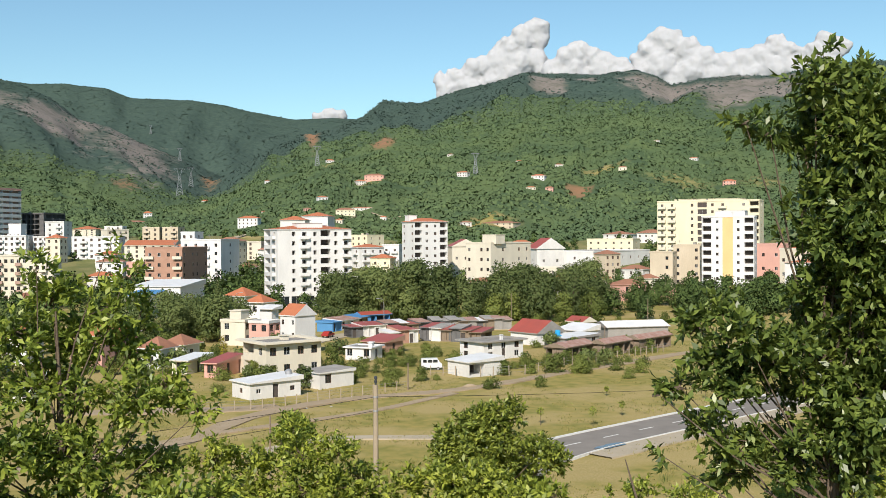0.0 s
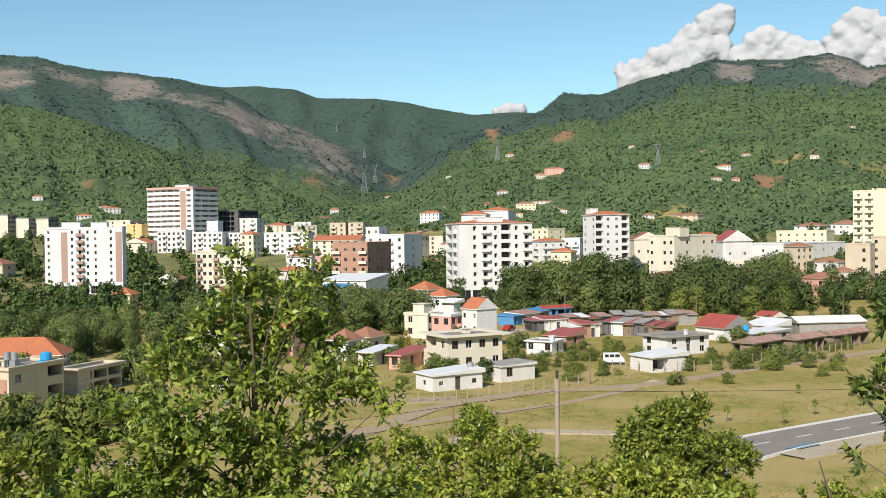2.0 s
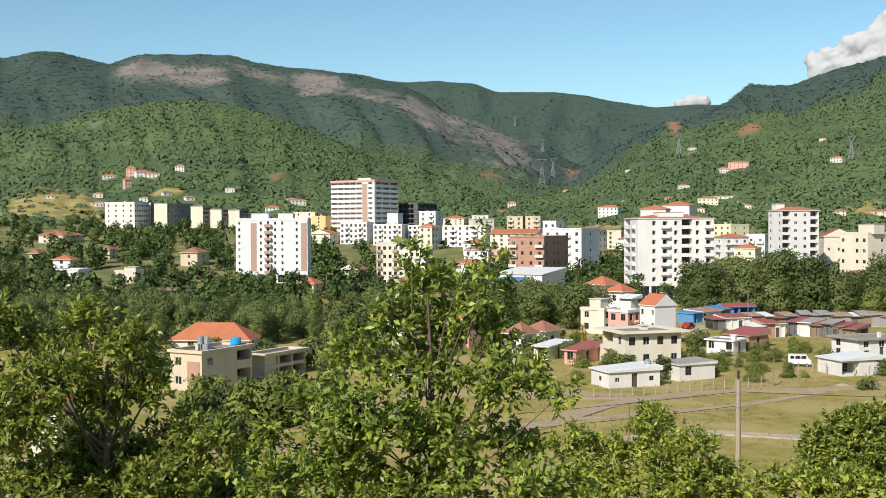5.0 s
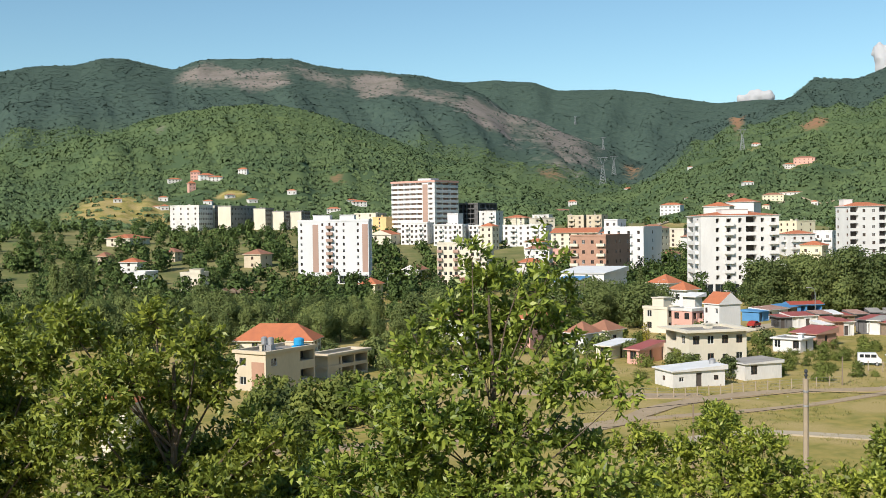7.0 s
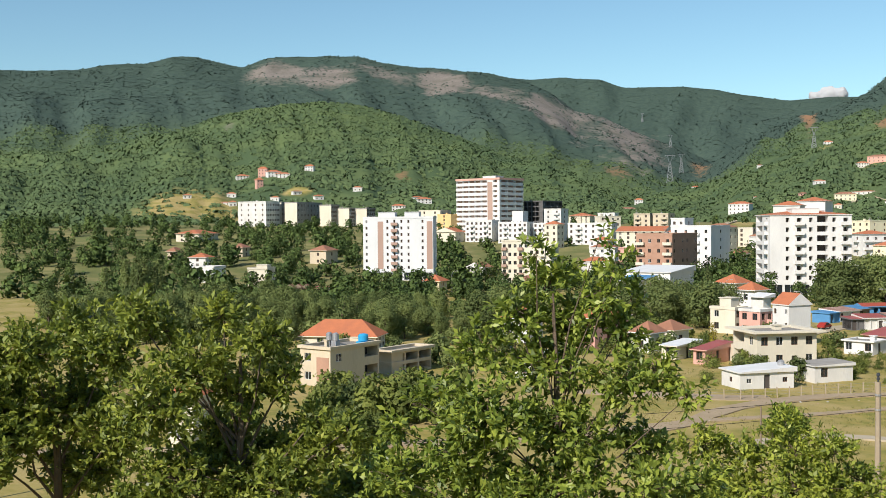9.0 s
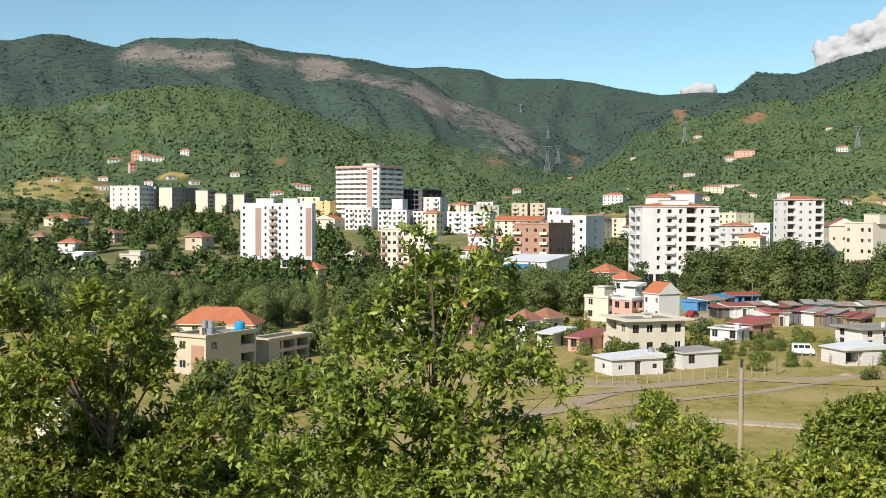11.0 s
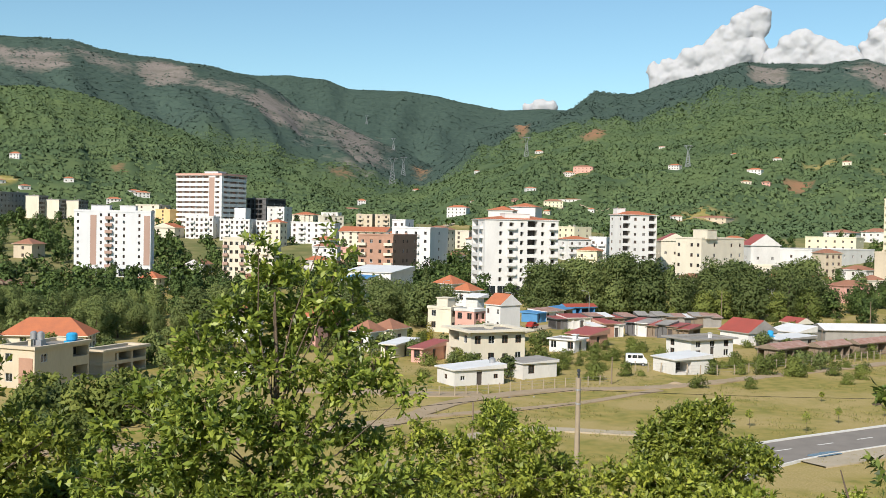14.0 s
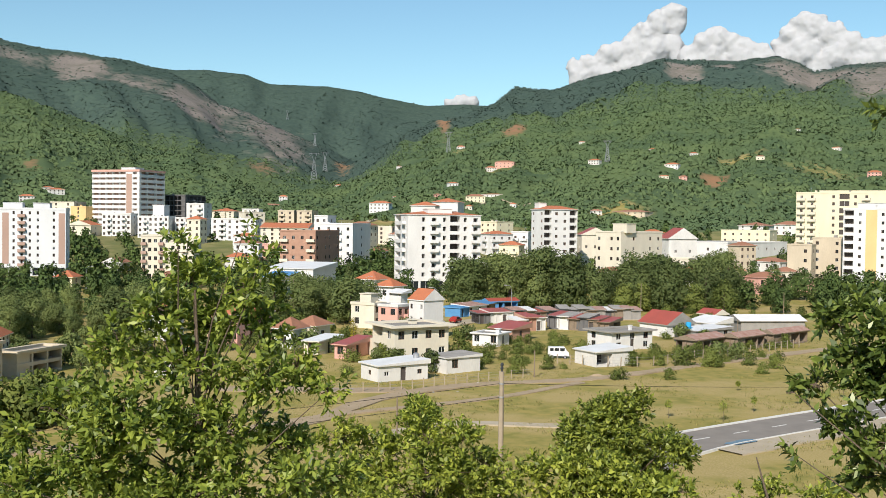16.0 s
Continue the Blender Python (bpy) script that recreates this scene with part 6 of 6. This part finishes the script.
near_tree("bush", "bright bush below the dark tree", 12.20, 18.31, 16.60, ((0.21, 0.30, 2.34, 0.65, 0.26), (-0.43, 0.86, 2.13, 0.56, 0.21), (0.60, -0.41, 2.70, 0.37, 0.34), (-0.55, -0.31, 1.93, 1.03, 0.34)), 400, 0.11, LEAF_BUSH, 109, per=14, trunks=3, trunk_r=0.05)
near_tree("tree", "round dark green oak standing in the grass", 16.52, 57.68, 6.47, ((-0.54, 0.41, 7.01, 1.27, 0.82), (0.94, -0.18, 7.53, 0.87, 0.61), (-1.91, 1.58, 5.56, 1.07, 1.07), (-0.01, -0.04, 5.47, 1.78, 1.33), (2.25, -1.80, 5.55, 1.02, 0.87), (3.48, -1.12, 4.88, 0.61, 0.71), (-2.38, 1.01, 4.24, 0.92, 0.76), (1.34, 1.12, 3.70, 1.78, 0.71), (-0.94, 1.43, 6.36, 0.76, 0.76)), 1500, 0.26, LEAF_DARK, 110, per=14, trunk_r=0.16)
near_tree("bush", "small green tree beside the wooden post", 3.28, 33.84, 13.00, ((-0.10, -0.09, 5.01, 0.40, 0.26), (-0.38, -0.18, 4.72, 0.32, 0.23), (0.26, 0.00, 4.75, 0.29, 0.26), (-0.03, -0.19, 4.17, 0.38, 0.38)), 220, 0.14, LEAF, 111, per=14, trunk_r=0.05)


# ---- the plain: road, tracks, poles, fences, vehicles ----
ROAD = [(26, 92), (31, 104), (40, 113), (52.3, 120.1), (87, 139.9), (160, 181.8), (260, 239)]
WAY = Vector((0.868, 0.497))
ACROSS = Vector((-0.497, 0.868))
strip("road", "grey asphalt road with dashed white centre line", "road", ROAD, 7.4, ASPHALT, 0.06)
strip("pavement", "sandy gravel shoulder beside the road", "pavement", [(x + 5.0 * 0.497, y - 5.0 * 0.868) for x, y in ROAD[2:5]], 6.0, SAND, 0.02)
strip("kerb", "pale concrete kerb along the road", "kerb", [(x - 3.85 * 0.497, y + 3.85 * 0.868) for x, y in ROAD[1:]], 0.45, PAINT, 0.2, thick=0.4)
strip("kerb", "pale concrete kerb along the road", "kerb", [(x + 3.75 * 0.497, y - 3.75 * 0.868) for x, y in ROAD[1:]], 0.2, PAINT, 0.12, thick=0.4)
for _i in range(16):
    _c = Vector((43.6, 115.1)) + WAY * (_i * 7.0 - 3)
    _e = _c + WAY * 2.8
    strip("lane_marking", "white painted lane dash on asphalt", "road marking", [tuple(_c), tuple(_e)], 0.22, PAINT, 0.07, thick=0.01)

strip("dirt_track", "pale dirt track with worn ruts along the field", "track", [(-75, 98), (-37, 109), (-18, 117), (-1, 125), (6, 143), (21, 156), (39, 158.5), (64, 175.5), (96, 197), (150, 226)], 3.4, DIRT, 0.02)
strip("dirt_track", "narrow dirt track crossing the grass", "track", [(-22, 112), (0, 131), (12, 137), (24, 143), (39, 157)], 1.6, DIRT, 0.015)
strip("dirt_track", "narrow dirt track crossing the grass", "track", [(6, 118), (16, 128), (24, 123), (34, 122)], 2.6, SAND, 0.012)
strip("dirt_track", "dirt yard entrance beside the sheds", "track", [(-14, 152), (-4, 152), (5, 149), (12, 151)], 5.0, DIRT, 0.03)
strip("dirt_track", "market street of packed earth", "track", [(8, 205), (20, 228), (32, 250), (40, 262), (60, 262), (100, 262)], 6.0, SAND, 0.03)


def puddle(x, y, rx, ry, turn, seed):
    g = Geo()
    rng = random.Random(seed)
    ring = []
    for i in range(22):
        a = 2 * math.pi * i / 22
        k = rng.uniform(0.75, 1.1)
        ring.append((rx * k * math.cos(a), ry * k * math.sin(a), 0))
    g.face(ring)
    g.face([(p[0], p[1], -0.05) for p in reversed(ring)])
    ob = new("puddle", g.mesh("puddle", WATER))
    ob.matrix_world = pose(x, y, ground_z(x, y) + 0.235, 0, 0, turn)
    tagged(ob, "shallow muddy puddle at the road edge", "puddle", kind="structure")


puddle(46.0, 112.2, 2.6, 0.9, 30, 5)


def power_pole(x, y, h, r, label, material, arms=True):
    root = thing("power_pole", label, "pole", pose(x, y, ground_z(x, y), 0, 0, 12))
    g = Geo()
    g.tube([(0, 0, -1), (0.02, 0, h * 0.5), (0.04, 0, h)], [r * 1.25, r, r * 0.82], 10)
    part("shaft", g, material, root)
    if arms:
        c = Geo()
        c.lathe(((0.02, 0), (0.06, 0), (0.05, 0.1), (0.10, 0.14), (0.09, 0.24), (0.05, 0.3), (0.11, 0.36), (0.08, 0.5), (0.01, 0.52)), 10, (0.04, 0, h))
        part("insulator", c, CAR_DARK, root, "dark ceramic insulator")
        for dz in (0.7, 1.5):
            b = Geo()
            b.tube([(-r * 1.25, 0, h - dz), (r * 1.25, 0, h - dz)], [r * 0.99, r * 0.99], 10)
            b.v = [((v[0] - 0.03) * 0 + math.cos(k * 2 * math.pi / 10) * r * 1.03 + 0.03, math.sin(k * 2 * math.pi / 10) * r * 1.03, h - dz + (0.05 if k < 10 else -0.05)) for k, v in enumerate(b.v)]
            part("clamp", b, METAL, root, "steel clamp band")
    return root


def wire(p, q, sag, label="thin dark overhead power wire"):
    g = Geo()
    pts = []
    for i in range(25):
        t = i / 24
        v = Vector(p).lerp(Vector(q), t)
        pts.append((v.x, v.y, v.z - sag * 4 * t * (1 - t)))
    g.tube(pts, [0.014] * 25, 4)
    tagged(new("power_wire", g.mesh("power_wire", RUBBER)), label, "wire", group="power wires")


PX, PY = 10.45, 61.1
PZ = ground_z(PX, PY)
power_pole(PX, PY, 15.35 - PZ, 0.16, "round concrete power pole with insulator on top", POLEC)
LX, LY = -62.0, 78.0
LZ = ground_z(LX, LY)
power_pole(LX, LY, 9.4, 0.16, "round concrete power pole behind the trees", POLEC)
wire((PX, PY, 14.65), (LX, LY, LZ + 8.7), 1.6)
wire((PX, PY, 13.85), (LX, LY, LZ + 7.9), 1.9)
RX, RY = 150.0, 142.0
power_pole(RX, RY, 9.4, 0.16, "round concrete power pole beside the road", POLEC)
wire((PX, PY, 14.65), (RX, RY, ground_z(RX, RY) + 8.7), 2.6)
power_pole(7.1, 99.7, 7.4, 0.09, "thin weathered wooden pole in the grass", WOOD, False)
for _x, _y, _h in ((84.0, 208.0, 5.0), (33.0, 163.0, 4.2), (-7.0, 258.0, 10.0), (-15.0, 262.0, 9.5), (118.0, 262.0, 7.0), (86.0, 281.0, 8.0)):
    power_pole(_x, _y, _h, 0.1, "slim grey utility pole between houses", WOOD, False)


def street_lamp(x, y, h, turn):
    root = thing("street_lamp", "grey street lamp with curved arm", "street lamp", pose(x, y, ground_z(x, y), 0, 0, turn), "street lamps")
    g = Geo()
    g.tube([(0, 0, -0.5), (0, 0, h * 0.85), (0.3, 0, h * 0.96), (1.0, 0, h), (1.6, 0, h)], [0.11, 0.08, 0.06, 0.05, 0.05], 7)
    part("post", g, METAL, root)
    k = Geo()
    k.box(1.5, -0.14, h - 0.06, 2.2, 0.14, h + 0.1)
    part("lamp_head", k, PLASTIC, root)


for _x, _y, _t in ((27.0, 250.0, 150), (47.0, 262.0, 200), (12.0, 300.0, 20), (-75.0, 350.0, 0)):
    street_lamp(_x, _y, 8.5, _t)


def vehicle(name, label, x, y, turn, length, width, height, paint, boxy):
    root = thing(name, label, "van" if name == "van" else "car", pose(x, y, ground_z(x, y) + 0.2, 0, 0, turn), "" if name == "van" else "parked cars")
    L, H = length, height
    if boxy:
        side = [(0, 0.35), (0, H * 0.92), (0.12, H), (L * 0.78, H), (L * 0.9, H * 0.62), (L * 0.99, H * 0.5), (L, 0.35)]
        glass = [(0.3, L * 0.25), (L * 0.3, L * 0.52), (L * 0.56, L * 0.78)]
    else:
        side = [(0, 0.4), (0.05, H * 0.6), (L * 0.12, H * 0.66), (L * 0.26, H * 0.97), (L * 0.36, H), (L * 0.58, H), (L * 0.74, H * 0.66), (L * 0.96, H * 0.55), (L, 0.4)]
        glass = [(L * 0.25, L * 0.43), (L * 0.46, L * 0.63)]
    g = Geo()
    n = len(side)
    inset = [0.0 if z < H * 0.7 else 0.1 for _, z in side]
    a = [(px, -width / 2 + k, pz) for (px, pz), k in zip(side, inset)]
    b = [(px, width / 2 - k, pz) for (px, pz), k in zip(side, inset)]
    g.face(a), g.face(list(reversed(b)))
    for i in range(n):
        j = (i + 1) % n
        g.face((a[j], a[i], b[i], b[j]))
    part("body", g, paint, root)
    for s in (-1, 1):
        for u0, u1 in glass:
            q = Geo()
            y0 = s * (width / 2 - 0.06)
            q.box(u0, min(y0, y0 + s * 0.05), H * 0.64, u1, max(y0, y0 + s * 0.05), H * 0.9)
            part("side_window", q, GLASS, root)
        for u in (L * 0.2, L * 0.8):
            wv = Geo()
            wv.tube([(u, s * (width / 2 - 0.2), 0.14), (u, s * (width / 2 + 0.02), 0.14)], [0.33, 0.33], 14)
            wheel = part("wheel", wv, RUBBER, root)
            hb = Geo()
            hb.tube([(u, s * (width / 2 + 0.021), 0.14), (u, s * (width / 2 + 0.04), 0.14)], [0.2, 0.17], 10)
            part("rim", hb, METAL, wheel)
    f = Geo()
    f.face([(L * 0.91, -width * 0.4, H * 0.64), (L * 0.91, width * 0.4, H * 0.64), (L * 0.805, width * 0.36, H * 0.96), (L * 0.805, -width * 0.36, H * 0.96)] if boxy else [(L * 0.75, -width * 0.4, H * 0.69), (L * 0.75, width * 0.4, H * 0.69), (L * 0.61, width * 0.36, H * 0.98), (L * 0.61, -width * 0.36, H * 0.98)])
    part("windscreen", f, GLASS, root)


vehicle("van", "small white van parked in the yard", 40.0, 185.6, -8, 3.7, 1.65, 1.95, CAR_WHITE, True)
for _x, _y, _t, _m, _l in ((22.5, 236, 60, CAR_DARK, "dark parked car beside market stalls"), (26.0, 243, 65, CAR_WHITE, "white parked car beside market stalls"), (30.5, 249, 60, CAR_RED, "red parked car beside market stalls"), (36.5, 254, 40, CAR_DARK, "dark parked car beside market stalls"), (13.0, 222, 70, CAR_DARK, "dark parked car below the white house"), (2.0, 288, 10, CAR_DARK, "dark car outside the tiled house")):
    vehicle("car", _l, _x, _y, _t, 4.2, 1.7, 1.45, _m, False)


def fence(label, pts, step, h, group=""):
    root = thing("fence", label, "fence", pose(pts[0][0], pts[0][1], ground_z(*pts[0])))
    base = Vector((pts[0][0], pts[0][1], ground_z(*pts[0])))
    g = Geo()
    g.box(-0.07, -0.07, -0.4, 0.07, 0.07, h)
    post = g.mesh("fence_post", POLEC)
    for (x0, y0), (x1, y1) in zip(pts, pts[1:]):
        n = max(1, int(math.hypot(x1 - x0, y1 - y0) / step))
        rail = Geo()
        for k in (0.35, 0.65, 0.92):
            rail.tube([(x0 - base.x, y0 - base.y, ground_z(x0, y0) - base.z + h * k), (x1 - base.x, y1 - base.y, ground_z(x1, y1) - base.z + h * k)], [0.012, 0.012], 3)
        tagged(part("fence_wire", rail, METAL, root), kind="stuff")
        for i in range(n):
            x, y = x0 + (x1 - x0) * i / n, y0 + (y1 - y0) * i / n
            part("fence_post", post, None, root, at=pose(x - base.x, y - base.y, ground_z(x, y) - base.z + 0.05, random.uniform(-3, 3), random.uniform(-3, 3)))


fence("concrete post and wire fence round the yard", [(1.5, 149.5), (8, 149), (18, 155), (27, 160), (33, 163)], 1.9, 1.4)
fence("concrete post and wire fence round the garden", [(40, 178), (50, 174), (56, 175), (66, 183), (78, 190), (96, 203)], 2.1, 1.7)


def sapling(x, y, h, seed):
    rng = np.random.default_rng(seed)
    root = thing("sapling", "young planted tree with few leaves", "tree", pose(x, y, ground_z(x, y) + 0.1), "young planted trees")
    g = Geo()
    g.tube([(0, 0, -0.3), (0.02, 0, h * 0.6), (0.0, 0.03, h * 0.95)], [0.03, 0.02, 0.01], 5)
    part("trunk", g, BARK, root)
    p, d, _ = crown_points([(0, 0, h * 0.75, h * 0.2, h * 0.2, h * 0.25)], 160, rng)
    part("crown", leaves_mesh("crown", p, d + rng.normal(size=d.shape) * 0.5, 0.2, 0.12, LEAF_BUSH, rng), None, root)


for _k, (_x, _y, _h) in enumerate(((48.8, 124.8, 2.6), (43.0, 128.0, 2.2), (55.5, 131.5, 2.0), (64.0, 137.0, 1.6), (73.0, 142.0, 2.0), (60.0, 148.0, 1.4), (85.0, 150.0, 2.0))):
    sapling(_x, _y, _h, 200 + _k)


def heap(name, label, x, y, rx, ry, h, material, seed, category):
    g = Geo()
    n, rings = 26, 9
    for j in range(rings + 1):
        q = j / rings
        for i in range(n):
            a = 2 * math.pi * i / n
            k = 1 + 0.35 * noise.noise((math.cos(a) * 1.5 + seed, math.sin(a) * 1.5, q * 2))
            px, py = rx * q * k * math.cos(a), ry * q * k * math.sin(a)
            pz = h * (math.cos(q * math.pi) + 1) / 2 * (1 + 0.4 * noise.noise((px * 0.35, py * 0.35, seed))) - 0.3
            g.v.append((px, py, pz))
    for j in range(rings):
        for i in range(n):
            t = (i + 1) % n
            g.f.append((j * n + i, (j + 1) * n + i, (j + 1) * n + t, j * n + t))
            g.m.append(0)
    ob = new(name, g.mesh(name, material, True))
    ob.matrix_world = pose(x, y, ground_z(x, y) + 0.1)
    return tagged(ob, label, category)


heap("earth_mound", "grey-brown heap of earth and rubble", 150, 378, 10, 7, 8.0, SAND, 3, "heap")
heap("earth_mound", "small brown heap beside the dirt track", 43, 163, 2.6, 1.2, 0.7, DIRT, 4, "heap")
for _k in range(26):
    _x, _y = random.uniform(14, 48), 0
    _y = 150 + (_x - 14) * 0.42 + random.uniform(-5, 4)
    heap("litter", "scrap of pale rubbish lying in grass", _x, _y, random.uniform(0.2, 0.6), random.uniform(0.15, 0.4), random.uniform(0.2, 0.4), random.choice((WHITETIN, PLASTIC, PLASTIC, SAND, RUST)), 10 + _k, "litter")


def grass(label, count, seed):
    """Dry tufts spread over the field."""
    rng = np.random.default_rng(seed)
    a, r = rng.uniform(-6, 34, count), rng.uniform(96, 240, count)
    x, y = r * np.sin(np.radians(a)), r * np.cos(np.radians(a))
    patch = np.array([noise.noise((p / 9, q / 9, 2.0)) for p, q in zip(x, y)])
    side = (x - 43.6) * ACROSS.x + (y - 115.1) * ACROSS.y
    ok = (patch > 0.0) & ((np.abs(side) > 5) | (x < 24))
    x, y, r = x[ok], y[ok], r[ok]
    z = base_z(np.degrees(np.arctan2(x, y)), r)
    k = np.repeat(np.arange(len(x)), 5)
    c = np.stack([x[k], y[k], z[k]], -1) + rng.normal(size=(len(k), 3)) * np.array([0.25, 0.25, 0.02])
    ways = rng.normal(size=(len(k), 3)) * 0.35 + np.array([0, 0, 1])
    ob = new("grass", leaves_mesh("grass", c, ways, 0.26, 0.07, GRASS, rng))
    tagged(ob, label, "grass", kind="stuff")


grass("dry yellow-green grass tufts on the field", 12000, 77)
